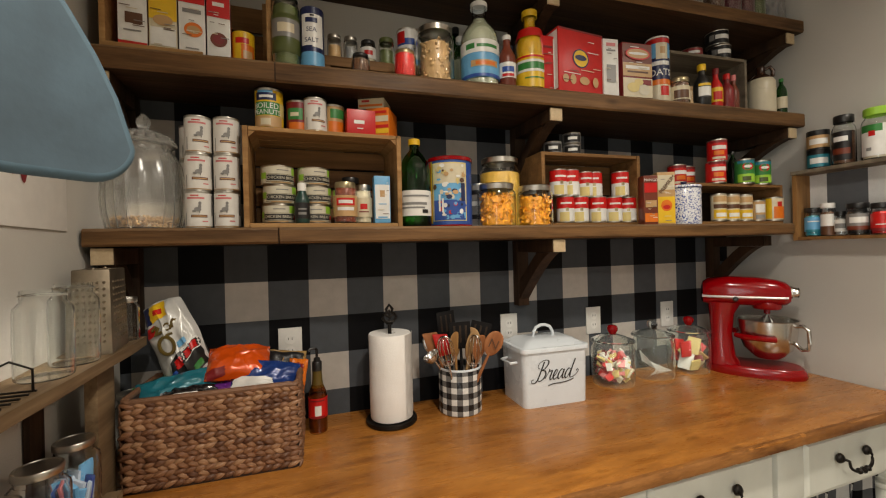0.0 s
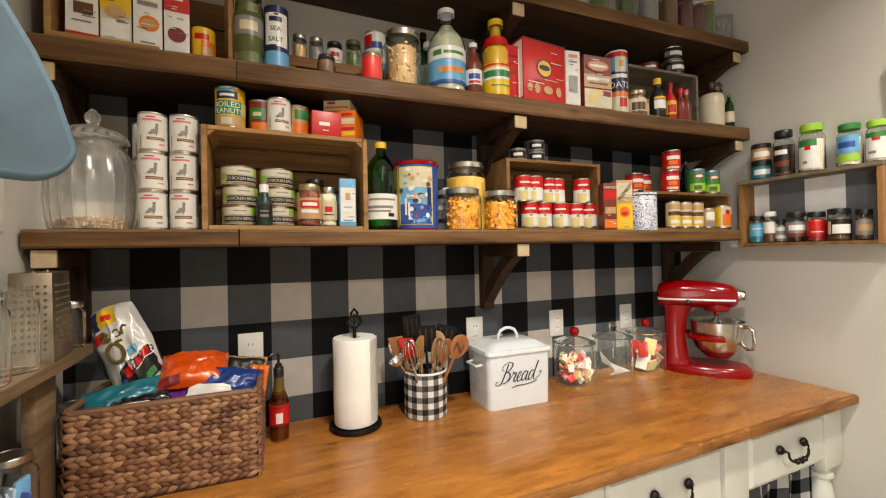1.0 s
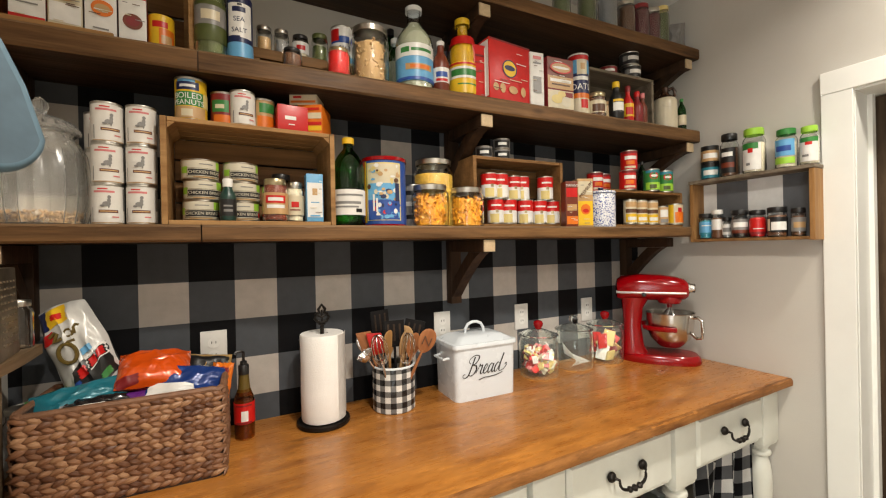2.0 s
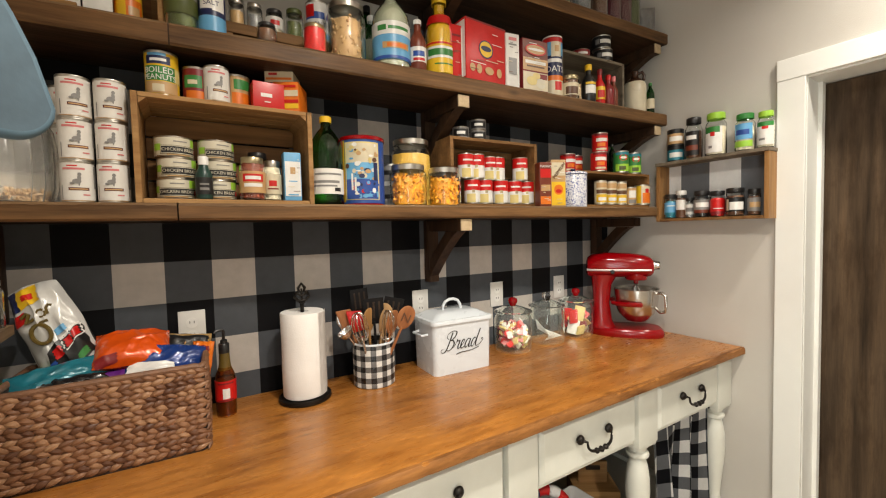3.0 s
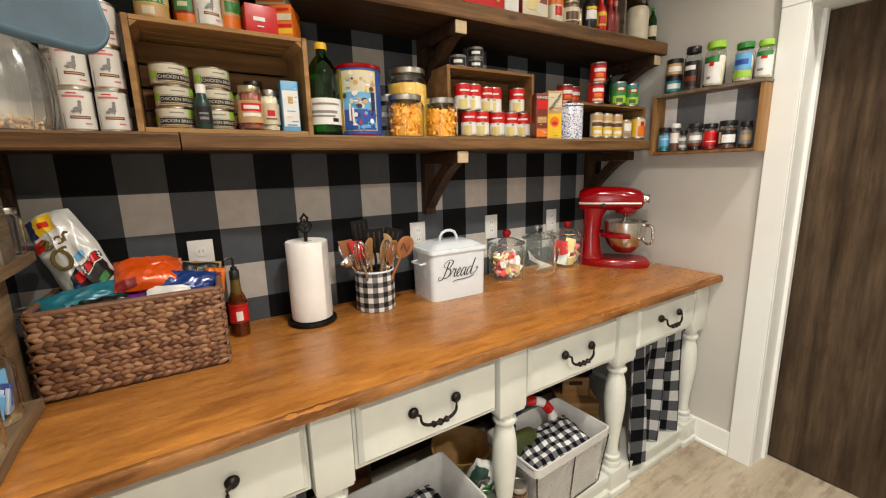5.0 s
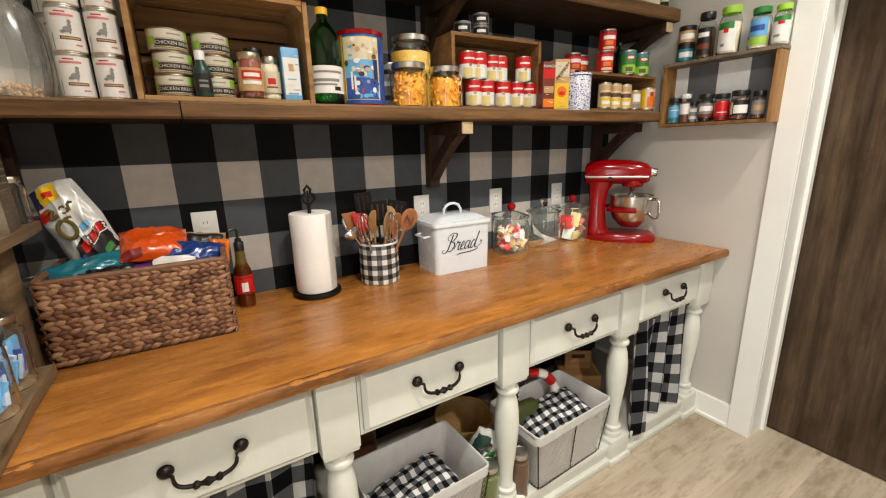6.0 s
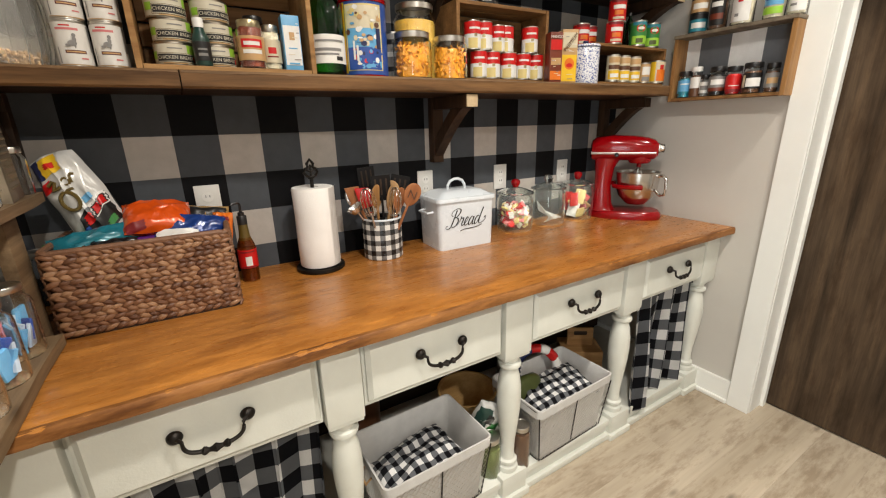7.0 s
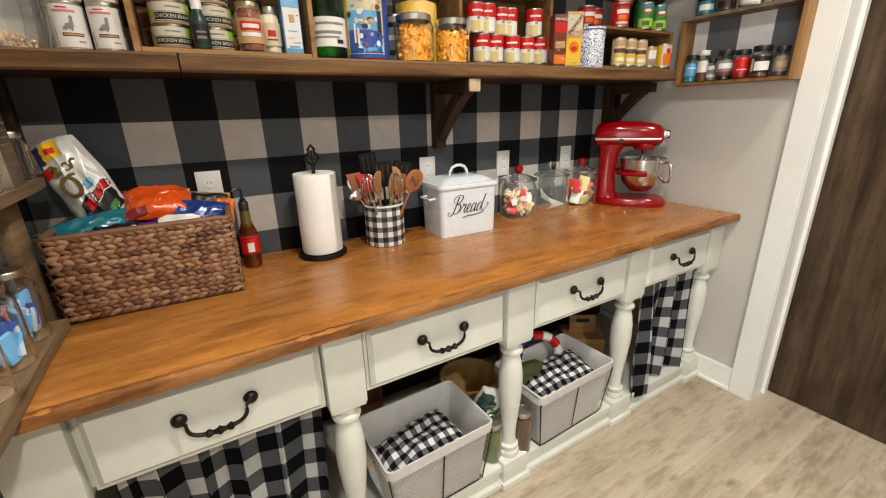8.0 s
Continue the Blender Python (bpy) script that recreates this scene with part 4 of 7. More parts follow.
scrawl([(-0.012 + 0.023 * math.cos(0.40 * i + 1.9), -0.041, 0.150 + 0.032 * math.sin(0.40 * i + 1.9)) for i in range(17)], 0.0058, wb)
scrawl([(-0.014, -0.041, 0.180), (0.0, -0.040, 0.186), (0.018, -0.038, 0.186)], 0.0042, wb)
scrawl([(-0.040, -0.036, 0.218), (-0.022, -0.037, 0.228), (-0.018, -0.038, 0.222), (-0.034, -0.039, 0.196), (-0.020, -0.040, 0.200), (-0.010, -0.040, 0.204)], 0.0050, wb)
scrawl([(0.010 + 0.010 * math.cos(0.6 * i + 0.6), -0.037, 0.214 + 0.012 * math.sin(0.6 * i + 0.6)) for i in range(11)], 0.0040, wb)
scrawl([(0.024, -0.036, 0.205), (0.026, -0.035, 0.226), (0.034, -0.034, 0.233), (0.042, -0.033, 0.228)], 0.0040, wb)
snack_bag(pose(-0.100, 1.53, CT + 0.222, -58, 4, 4), 0.165, 0.125, 0.075, "f_orange", "shiny orange snack bag lying on top", [("dark_red", -0.95, -0.4, -0.85, -0.5, 0.2)], 5)
snack_bag(pose(-0.235, 1.50, CT + 0.165, -40, -8, 10), 0.185, 0.105, 0.055, "f_teal", "crumpled teal snack bag in the basket", [("black", -0.35, 0.9, -0.9, -0.15)], 7)
snack_bag(pose(-0.04, 1.505, CT + 0.165, -38, 10, -6), 0.18, 0.115, 0.055, "f_blue", "shiny blue and white snack bag", [("white", -0.9, 0.3, -0.8, 0.0), ("orange", -0.1, 0.3, -0.9, -0.62)], 9)
snack_bag(pose(0.0, 1.60, CT + 0.12, -20, 8, -4), 0.13, 0.155, 0.06, "f_gold", "gold and black snack bag at the back", [("black", -0.9, 0.9, 0.45, 0.92)], 12)
snack_bag(pose(-0.135, 1.49, CT + 0.15, -50, 0, 4), 0.12, 0.09, 0.05, "purple", "crumpled purple snack bag in the basket", [], 15)
snack_bag(pose(-0.215, 1.475, CT + 0.168, -50, 2, 6), 0.15, 0.075, 0.045, "f_black", "dark brown snack bag at the front of the basket", [("white", -0.5, 0.3, 0.0, 0.14)], 21)
snack_bag(pose(-0.282, 1.535, CT + 0.128, -30, -16, 16), 0.08, 0.12, 0.045, "f_green", "green and white snack bag", [("white", -0.7, 0.5, 0.0, 0.7)], 17)
snack_bag(pose(0.042, 1.55, CT + 0.12, -14, 8, -10), 0.055, 0.135, 0.04, "orange", "small orange and red snack bag", [("dark_red", -0.7, 0.6, 0.2, 0.8)], 19)

# sauce bottle with a pump
sbot = bottle(pose(0.118, 1.625, CT, 0, 0, -4), 0.029, 0.225, "dark sauce bottle with red label and black pump", "amber_glass", "black", "brown", 0.5, "red", (0.22, 0.5),
              [("white", -16, 22, 0.26, 0.4), ("dark_red", -44, 44, 0.23, 0.25), ("dark_red", -44, 44, 0.46, 0.48)], 0.42, 0.5, "sauce_bottle", cap_h=0.13)
part("neck_foil", lathe([(0.0195, 0.142), (0.0160, 0.165), (0.0145, 0.198), (0.012, 0.199)], 18), "old_gold", sbot)
part("pump", tube([(0, 0, 0.22), (0, 0, 0.262), (-0.004, -0.004, 0.268), (-0.02, -0.012, 0.268), (-0.024, -0.014, 0.262)], 0.0042, 8), "black", sbot)
part("spout_cap", lathe([(0.010, 0.222), (0.010, 0.235), (0.005, 0.238), (0, 0.238)], 14), "black", sbot)

# paper towel on an iron stand
tw = thing("paper_towel_holder", pose(0.355, 1.612, CT, 0, 0, 0), "black iron paper towel stand with a pierced finial", "paper towel holder")
part("base", lathe([(0, 0), (0.083, 0), (0.086, 0.004), (0.085, 0.014), (0.079, 0.017), (0.077, 0.014), (0.03, 0.014), (0.01, 0.016), (0.01, 0.018), (0, 0.018)], 36), "iron", tw)
part("rod", lathe([(0.0065, 0.016), (0.0065, 0.325), (0.012, 0.327), (0.012, 0.331), (0.006, 0.334), (0, 0.335)], 14), "iron", tw)
fin = tube([(0.0, 0, 0.332), (-0.014, 0, 0.336), (-0.023, 0, 0.348), (-0.018, 0, 0.361), (-0.008, 0, 0.366), (-0.011, 0, 0.377), (0, 0, 0.392), (0.011, 0, 0.377), (0.008, 0, 0.366), (0.018, 0, 0.361), (0.023, 0, 0.348), (0.014, 0, 0.336)], 0.0052, 8, closed=True)
tube([(-0.017, 0, 0.36), (0, 0, 0.35), (0.017, 0, 0.36)], 0.004, 8, fin)
tube([(0, 0, 0.332), (0, 0, 0.375)], 0.0035, 8, fin)
part("finial", fin, "iron", tw, "pierced iron finial")
roll = thing("paper_towel_roll", pose(0.355, 1.612, CT + 0.0185), "white paper towel roll on the stand", "paper towel")
b = lathe([(0.02, 0.001), (0.069, 0.0), (0.0705, 0.004), (0.071, 0.09), (0.0705, 0.18), (0.071, 0.276), (0.069, 0.28), (0.045, 0.279), (0.02, 0.279), (0.02, 0.001)], 44)
part("paper", rumple(b, 0.0012, 14), "towel", roll)
b = bmesh.new()
flap = [(0.0716 * math.cos(a), 0.0716 * math.sin(a)) for a in [radians(-60 + 8 * i) for i in range(6)]] + [(0.074, 0.0), (0.079, 0.012)]
cols = [[b.verts.new((x, y, z)) for z in (0.002, 0.14, 0.278)] for x, y in flap]
for p, q in zip(cols, cols[1:]):
    for k in range(2):
        b.faces.new((p[k], q[k], q[k + 1], p[k + 1]))
bmesh.ops.solidify(b, geom=b.faces[:], thickness=0.0008)
part("loose_sheet", b, "towel", roll)

# gingham crock of utensils
ck = thing("utensil_crock", pose(0.606, 1.612, CT, 0, 0, face(0.606, 1.612)), "round black and white gingham ceramic crock", "crock")
R, H = 0.076, 0.158
b = lathe([(0, 0), (R * 0.95, 0), (R, 0.004), (R, H - 0.004), (R * 0.98, H), (R * 0.93, H), (R * 0.92, H - 0.005), (R * 0.92, 0.01), (0, 0.01)], 48)
uv = b.loops.layers.uv.new("UVMap")
for f in b.faces:
    aa = [math.atan2(l.vert.co.y, l.vert.co.x) for l in f.loops]
    for l, a in zip(f.loops, aa):
        if max(aa) - min(aa) > 3 and a < 0:
            a += 2 * math.pi
        l[uv].uv = (a * 24 / (2 * math.pi), l.vert.co.z / 0.0199)
part("body", b, "crock", ck)
part("rim", lathe([(R * 0.925, H - 0.003), (R + 0.0008, H - 0.004), (R + 0.001, H), (R * 0.96, H + 0.0025), (R * 0.92, H)], 48), "white_enamel", ck, "white glazed rim")


def utensil(base, lean_x, lean_y, length, head, name, label, mat, mat2=None, spin=0.0):
    """Handle with a head: spoon, slotted turner, spatula or whisk, leaning in the crock."""
    t = thing(name, Matrix.Translation((0.606, 1.612, CT + 0.013)) @ pose(base[0], base[1], 0, lean_y, lean_x, spin), label, "kitchen utensil", "utensils in the crock")
    part("handle", tube([(0, 0, 0), (0, 0, length * 0.35), (0, 0, length * 0.7)], 0.006, 8, taper=[0.8, 1.0, 0.75]), mat, t)
    z = length * 0.68
    if head == "spoon":
        b = bmesh.new()
        bmesh.ops.create_uvsphere(b, u_segments=16, v_segments=10, radius=1.0)
        for v in b.verts:
            d = 0.35 * (1 - v.co.x ** 2 - v.co.z ** 2) if v.co.y < 0 else 0
            v.co = Vector((v.co.x * 0.031 * (1 + 0.12 * v.co.z), v.co.y * 0.007 + max(0, d) * 0.014, v.co.z * 0.046 + z + 0.042))
        part("bowl", b, mat2 or mat, t)
    elif head == "turner":
        b = block(0.072, 0.003, 0.095, 0, 0, z - 0.004, 0.001)
        part("blade", b, mat2 or mat, t)
        bb = None
        for sx in (-0.02, 0, 0.02):
            bb = block(0.007, 0.0045, 0.06, sx, 0, z + 0.018, 0.001, bb)
        # dark bars drawn for the shade in the slots
        part("slot", bb, "under", t)
    elif head == "spatula":
        b = block(0.052, 0.009, 0.085, 0, 0, z - 0.004, 0.004)
        for v in b.verts:
            if v.co.z > z + 0.06:
                v.co.z -= 0.25 * (v.co.x + 0.026)
        part("blade", b, mat2 or mat, t)
    elif head == "whisk":
        bb = None
        for k in range(6):
            a = math.pi * k / 6
            pts = [(0.028 * math.sin(math.pi * i / 10) ** 0.8 * math.cos(a) * s, 0.028 * math.sin(math.pi * i / 10) ** 0.8 * math.sin(a) * s, z - 0.01 + 0.11 * (1 - math.cos(math.pi * i / 10)) / 2) for s in (1,) for i in range(11)]
            pts = pts + [(-x, -y, q) for x, y, q in pts[::-1]]
            bb = tube(pts, 0.0012, 5, bb)
        part("wires", bb, mat2 or "steel", t)
    elif head == "ladle":
        part("bowl", lathe([(0.0, -0.022), (0.02, -0.016), (0.031, 0.0), (0.032, 0.008), (0.030, 0.008), (0.029, 0.001), (0.018, -0.014), (0, -0.019)], 20, 0.0, -0.02, z + 0.03), mat2 or "steel", t)
    return t


M["beech"] = wood("beech_utensil", (0.34, 0.19, 0.08), (0.55, 0.35, 0.17), 2, 0.55, knots=False)
M["cherry"] = wood("cherry_utensil", (0.34, 0.12, 0.045), (0.52, 0.22, 0.09), 2, 0.5, knots=False)
sp = utensil((0.0, -0.035), 24, 6, 0.315, "spoon", "wooden_spoon", "reddish wooden spoon with a burnt letter N", "cherry", spin=-18)
part("lettering", shift(lettering("N", 0.046), 0, -0.0085, 0.256), "brown", sp, "burnt-in letter N")
utensil((-0.015, -0.04), 3, 9, 0.275, "spoon", "wooden_spoon", "pale wooden spoon in the crock", "beech", spin=40)
utensil((0.012, -0.022), 6, 5, 0.30, "spoon", "wooden_spoon", "pale wooden spoon with a long bowl", "beech", spin=-30)
utensil((0.0, -0.03), -2, 5, 0.325, "turner", "slotted_turner", "black slotted turner in the crock", "nylon", spin=-14)
utensil((0.02, 0.02), 11, -2, 0.325, "ladle", "ladle", "black plastic ladle in the crock", "nylon", "nylon", spin=-14)
utensil((0.01, -0.01), 13, 3, 0.325, "turner", "slotted_turner", "black turner leaning in the crock", "nylon", spin=-24)
utensil((-0.005, -0.01), -14, 6, 0.295, "spatula", "spatula", "spatula with a red silicone blade", "steel", "red", spin=-22)
utensil((-0.01, 0.0), -20, 2, 0.31, "spatula", "spatula", "orange-brown wooden spatula in the crock", "cherry", spin=-14)
utensil((-0.02, -0.03), -14, 10, 0.27, "whisk", "whisk", "wire balloon whisk in the crock", "steel", spin=0)
utensil((0.015, -0.045), 3, 6, 0.245, "whisk", "whisk", "small wire whisk in the crock", "steel", spin=0)
utensil((0.02, -0.01), -33, 4, 0.30, "ladle", "ladle", "steel ladle hanging out of the crock", "steel", "steel", spin=-10)
utensil((0.02, 0.01), -27, -2, 0.30, "spoon", "serving_spoon", "steel serving spoon in the crock", "steel", "steel", spin=-10)
utensil((-0.01, 0.02), 27, -2, 0.31, "spatula", "spatula", "white plastic spatula in the crock", "plate", "plate", spin=-20)
utensil((-0.01, 0.03), -4, -3, 0.36, "turner", "slotted_turner", "long black turner in the crock", "nylon", spin=8)
utensil((0.0, -0.045), 12, 8, 0.265, "spoon", "wooden_spoon", "small reddish wooden spoon in the crock", "cherry", spin=20)
utensil((-0.02, -0.02), -7, 5, 0.285, "spoon", "wooden_spoon", "dark wooden spoon in the crock", "oak", spin=30)

# bread box
bb_ = thing("bread_box", pose(0.948, 1.602, CT, 0, 0, -2.5), "white enamel bread box with black script", "bread box")
W, D, H = 0.268, 0.185, 0.205
b = block(W, D, H, 0, 0, 0, 0.0)
for v in b.verts:
    k = 1.0 if v.co.z > 0.1 else 0.97
    v.co.x *= k
    v.co.y *= k
bmesh.ops.bevel(b, geom=[e for e in b.edges if abs(e.verts[0].co.z - e.verts[1].co.z) > 0.1], offset=0.022, segments=5, affect="EDGES", profile=0.5)
part("body", b, "white_enamel", bb_)
b = block(W + 0.014, D + 0.014, 0.016, 0, 0, H - 0.008, 0.0)
bmesh.ops.bevel(b, geom=[e for e in b.edges if abs(e.verts[0].co.z - e.verts[1].co.z) > 0.01], offset=0.024, segments=5, affect="EDGES", profile=0.5)
bmesh.ops.bevel(b, geom=[e for e in b.edges if all(v.co.z > H for v in e.verts)], offset=0.004, segments=2, affect="EDGES", profile=0.5)
lid = part("lid", b, "white_enamel", bb_, "white enamel lid with a stepped crown")
b = bmesh.new()
o = [rounded(W - 0.01, D - 0.01, 0.022), rounded(W - 0.07, D - 0.06, 0.02), rounded(W - 0.12, D - 0.10, 0.018)]
rg_ = [[b.verts.new((x, y, z)) for x, y in p] for p, z in zip(o, (H + 0.0075, H + 0.026, H + 0.031))]
for p, q in zip(rg_, rg_[1:]):
    for i in range(len(p)):
        b.faces.new((p[i], p[(i + 1) % len(p)], q[(i + 1) % len(q)], q[i]))
b.faces.new(rg_[-1])
part("crown", b, "white_enamel", lid)
part("lid_handle", tube([(-0.042, 0, H + 0.029), (-0.041, 0, H + 0.045), (-0.03, 0, H + 0.063), (-0.01, 0, H + 0.071), (0.01, 0, H + 0.071), (0.03, 0, H + 0.063), (0.041, 0, H + 0.045), (0.042, 0, H + 0.029)], 0.006, 10), "white_enamel", lid)
for s in (-1, 1):
    part("side_handle", tube([(s * W / 2 * 0.99, -0.04, 0.155), (s * (W / 2 + 0.022), -0.036, 0.152), (s * (W / 2 + 0.024), 0.036, 0.152), (s * W / 2 * 0.99, 0.04, 0.155)], 0.005, 8), "white_enamel", bb_)
fy = -D / 2 - 0.0010


def pen(points, thin, fat):
    """A pen stroke through points, thicker where it runs down."""
    p = [Vector((0.034 * (x + 0.34 * z) - 0.094, fy, 0.096 + 0.034 * z)) for x, z in points]
    p = [p[0]] + p + [p[-1]]
    line, width = [], []
    for a, c, d, e in zip(p, p[1:], p[2:], p[3:]):
        for k in range(6):
            u = k / 6
            line.append(0.5 * ((2 * c) + (d - a) * u + (2 * a - 5 * c + 4 * d - e) * u * u + (3 * c - a - 3 * d + e) * u ** 3))
            run = (d - c).normalized()
            width.append(thin + (fat - thin) * max(0.0, -run.z) ** 1.5)
    b = tube(line, 0.001, 6, taper=[w * 1000 for w in width], ref=(0, 1, 0.05))
    for v in b.verts:
        v.co.y = fy + (v.co.y - fy) * 0.25
    return b


WORD = (((0.62, 1.95), (0.50, 1.0), (0.36, 0.15), (0.10, -0.18), (-0.28, -0.10), (-0.32, 0.16), (-0.08, 0.20)),
        ((0.30, 1.25), (0.02, 1.45), (0.08, 1.85), (0.60, 2.12), (1.10, 2.0), (1.14, 1.6), (0.86, 1.2), (0.58, 1.08), (0.98, 1.0), (1.18, 0.6), (0.96, 0.1), (0.56, -0.04), (0.36, 0.16)),
        ((1.22, 0.15), (1.46, 0.80), (1.50, 1.08), (1.60, 0.86), (1.84, 0.96), (1.86, 0.66), (1.80, 0.25), (1.94, 0.0), (2.18, 0.22), (2.46, 0.60), (2.52, 0.92), (2.34, 0.98), (2.18, 0.60), (2.20, 0.18), (2.42, 0.0), (2.76, 0.28)),
        ((3.28, 0.86), (3.04, 1.0), (2.80, 0.70), (2.76, 0.22), (2.94, 0.0), (3.18, 0.30), (3.34, 0.96), (3.28, 0.34), (3.40, 0.0), (3.66, 0.24)),
        ((4.12, 0.86), (3.90, 1.0), (3.66, 0.70), (3.62, 0.22), (3.80, 0.0), (4.04, 0.30), (4.28, 1.30), (4.38, 1.98), (4.22, 0.70), (4.26, 0.10), (4.50, 0.02), (4.90, 0.22), (5.16, 0.62), (5.02, 0.80), (4.88, 0.62)),
        ((1.85, -0.62), (2.5, -0.46), (3.3, -0.44), (4.1, -0.36), (4.9, -0.12)))
for k, row in enumerate(WORD):
    part("flourish" if k == 5 else "lettering", pen(row, 0.0013, 0.0029) if k < 5 else pen(row, 0.0016, 0.0020), "black", bb_, "black pen stroke of the script word Bread")


def candy_jar(x, y, knob, label):
    """Wide glass jar with a domed glass lid and a round knob."""
    t = thing("glass_jar", pose(x, y, CT, 0, 0, face(x, y)), label, "glass jar", "lidded jars on the worktop")
    r = 0.085
    glass_part(shell([(r * 0.86, 0), (r * 0.96, 0.006), (r, 0.02), (r * 1.01, 0.08), (r * 1.01, 0.140), (r * 0.97, 0.155), (r * 0.90, 0.165), (r * 0.89, 0.176)], 0.004, 32), t, "glass", "jar_glass")
    glass_part(lathe([(r * 0.90, 0.177), (r * 1.02, 0.178), (r * 1.03, 0.182), (r * 0.98, 0.186), (r * 0.6, 0.199), (r * 0.25, 0.207), (r * 0.2, 0.207), (r * 0.2, 0.203), (r * 0.58, 0.194), (r * 0.88, 0.182), (r * 0.90, 0.177)], 32), t, "lid", "jar_glass")
    part("knob", lathe([(0.012, 0.207), (0.015, 0.213), (0.021, 0.222), (0.022, 0.232), (0.018, 0.241), (0.008, 0.245), (0, 0.245)], 20), knob, t, "red knob" if knob == "red_enamel" else "glass knob")
    return t


def packets(t, count, inks, r, z0, z1, seed, size=0.035):
    rgp = random.Random(seed)
    for k in range(count):
        a, q = rgp.uniform(0, 6.28), rgp.uniform(0.2, 1) * r
        b = block(size * rgp.uniform(0.8, 1.3), 0.008, size * rgp.uniform(0.9, 1.6), 0, 0, -size / 2, 0.003)
        rumple(b, 0.004, 40, k)
        part("packet", b, inks[k % len(inks)], t, at=pose(q * math.cos(a), q * math.sin(a), rgp.uniform(z0, z1), rgp.uniform(-50, 50), rgp.uniform(-50, 50), rgp.uniform(-60, 60)))


j1 = candy_jar(1.290, 1.615, "red_enamel", "lidded glass jar of wrapped sweets with a red knob")
packets(j1, 130, ["pink", "bone", "red", "plate", "cream", "red", "straw", "plate", "dark_red"], 0.062, 0.026, 0.118, 3, 0.026)
j2 = candy_jar(1.515, 1.625, "glass", "lidded glass jar with white plastic spoons")
for k in range(14):
    part("plastic_spoon", tube([(-0.058 + 0.001 * k, -0.02 + 0.002 * k, 0.118 - 0.004 * k), (-0.020 + 0.002 * k, -0.034, 0.072 - 0.0025 * k), (0.058 - 0.0055 * k, -0.044 + 0.002 * k, 0.040 - 0.0022 * k)], 0.0013, 6, taper=[0.9, 0.9, 1.3]), "plate", j2)
j3 = candy_jar(1.725, 1.625, "red_enamel", "lidded glass jar of packets with a red knob")
packets(j3, 26, ["straw", "red", "cream", "red", "tan", "plate", "dark_red"], 0.052, 0.036, 0.11, 6, 0.046)

# stand mixer
mx = thing("stand_mixer", pose(1.945, 1.50, CT, 0, 0, -50) @ Matrix.Diagonal((0.97, 0.97, 1.03, 1)), "red enamelled stand mixer with steel bowl", "stand mixer")


def loft(sections, bm=None, cap=True):
    b = bmesh.new()
    rings = [[b.verts.new(v) for v in s] for s in sections]
    n = len(rings[0])
    for p, q in zip(rings, rings[1:]):
        for i in range(n):
            b.faces.new((p[i], p[(i + 1) % n], q[(i + 1) % n], q[i]))
    if cap:
        b.faces.new(rings[0][::-1])
        b.faces.new(rings[-1])
    bmesh.ops.recalc_face_normals(b, faces=b.faces)
    return join(bm, b)


def oval(x, z, w, h, n=20, power=2.6):
    """Superellipse ring in the y-z plane at x."""
    out = []
    for i in range(n):
        a = 2 * math.pi * i / n
        c, s = math.cos(a), math.sin(a)
        out.append((x, w / 2 * math.copysign(abs(c) ** (2 / power), c), z + h / 2 * math.copysign(abs(s) ** (2 / power), s)))
    return out


def slab(z, x0, x1, w0, w1, n=28):
    """Rounded plan outline at height z, narrower to the back."""
    out = []
    for i in range(n):
        a = 2 * math.pi * i / n
        c, s = math.cos(a), math.sin(a)
        t = (c + 1) / 2
        out.append(((x0 + x1) / 2 + (x1 - x0) / 2 * math.copysign(abs(c) ** 0.75, c), (w0 + (w1 - w0) * t) / 2 * math.copysign(abs(s) ** 0.75, s), z))
    return out


part("base", loft([slab(0.0, -0.17, 0.19, 0.17, 0.225), slab(0.012, -0.175, 0.195, 0.175, 0.23), slab(0.03, -0.172, 0.19, 0.172, 0.225), slab(0.04, -0.16, 0.178, 0.155, 0.205)]), "red_enamel", mx)
part("column", loft([slab(0.035, -0.168, -0.035, 0.155, 0.14), slab(0.07, -0.16, -0.058, 0.13, 0.11), slab(0.16, -0.155, -0.07, 0.112, 0.095), slab(0.25, -0.16, -0.06, 0.118, 0.10), slab(0.30, -0.165, -0.03, 0.128, 0.12)]), "red_enamel", mx)
head = [oval(-0.188, 0.335, 0.05, 0.06), oval(-0.182, 0.34, 0.10, 0.095), oval(-0.16, 0.345, 0.128, 0.118), oval(-0.08, 0.348, 0.138, 0.125), oval(0.02, 0.347, 0.138, 0.122), oval(0.09, 0.343, 0.13, 0.112), oval(0.125, 0.34, 0.112, 0.096), oval(0.14, 0.338, 0.08, 0.07)]
part("motor_head", loft(head), "red_enamel", mx)
part("trim_band", loft([oval(-0.186, 0.326, 0.106, 0.018), oval(-0.16, 0.326, 0.135, 0.020), oval(-0.08, 0.326, 0.1445, 0.021), oval(0.02, 0.326, 0.1445, 0.021), oval(0.09, 0.326, 0.136, 0.020), oval(0.128, 0.326, 0.116, 0.018)]), "satin_band", mx, "silver trim band")
part("hub", lathe([(0.027, 0.0), (0.027, 0.012), (0.022, 0.014), (0.020, 0.03), (0.022, 0.034), (0.014, 0.038), (0, 0.038)], 20), "steel", mx, "chrome attachment hub", at=pose(0.136, 0, 0.345, 0, 90, 0))
part("planetary", lathe([(0.0, -0.03), (0.012, -0.03), (0.012, -0.012), (0.05, -0.01), (0.056, 0.0), (0.056, 0.02), (0, 0.02)], 24, 0.06, 0, 0.285), "red_enamel", mx)
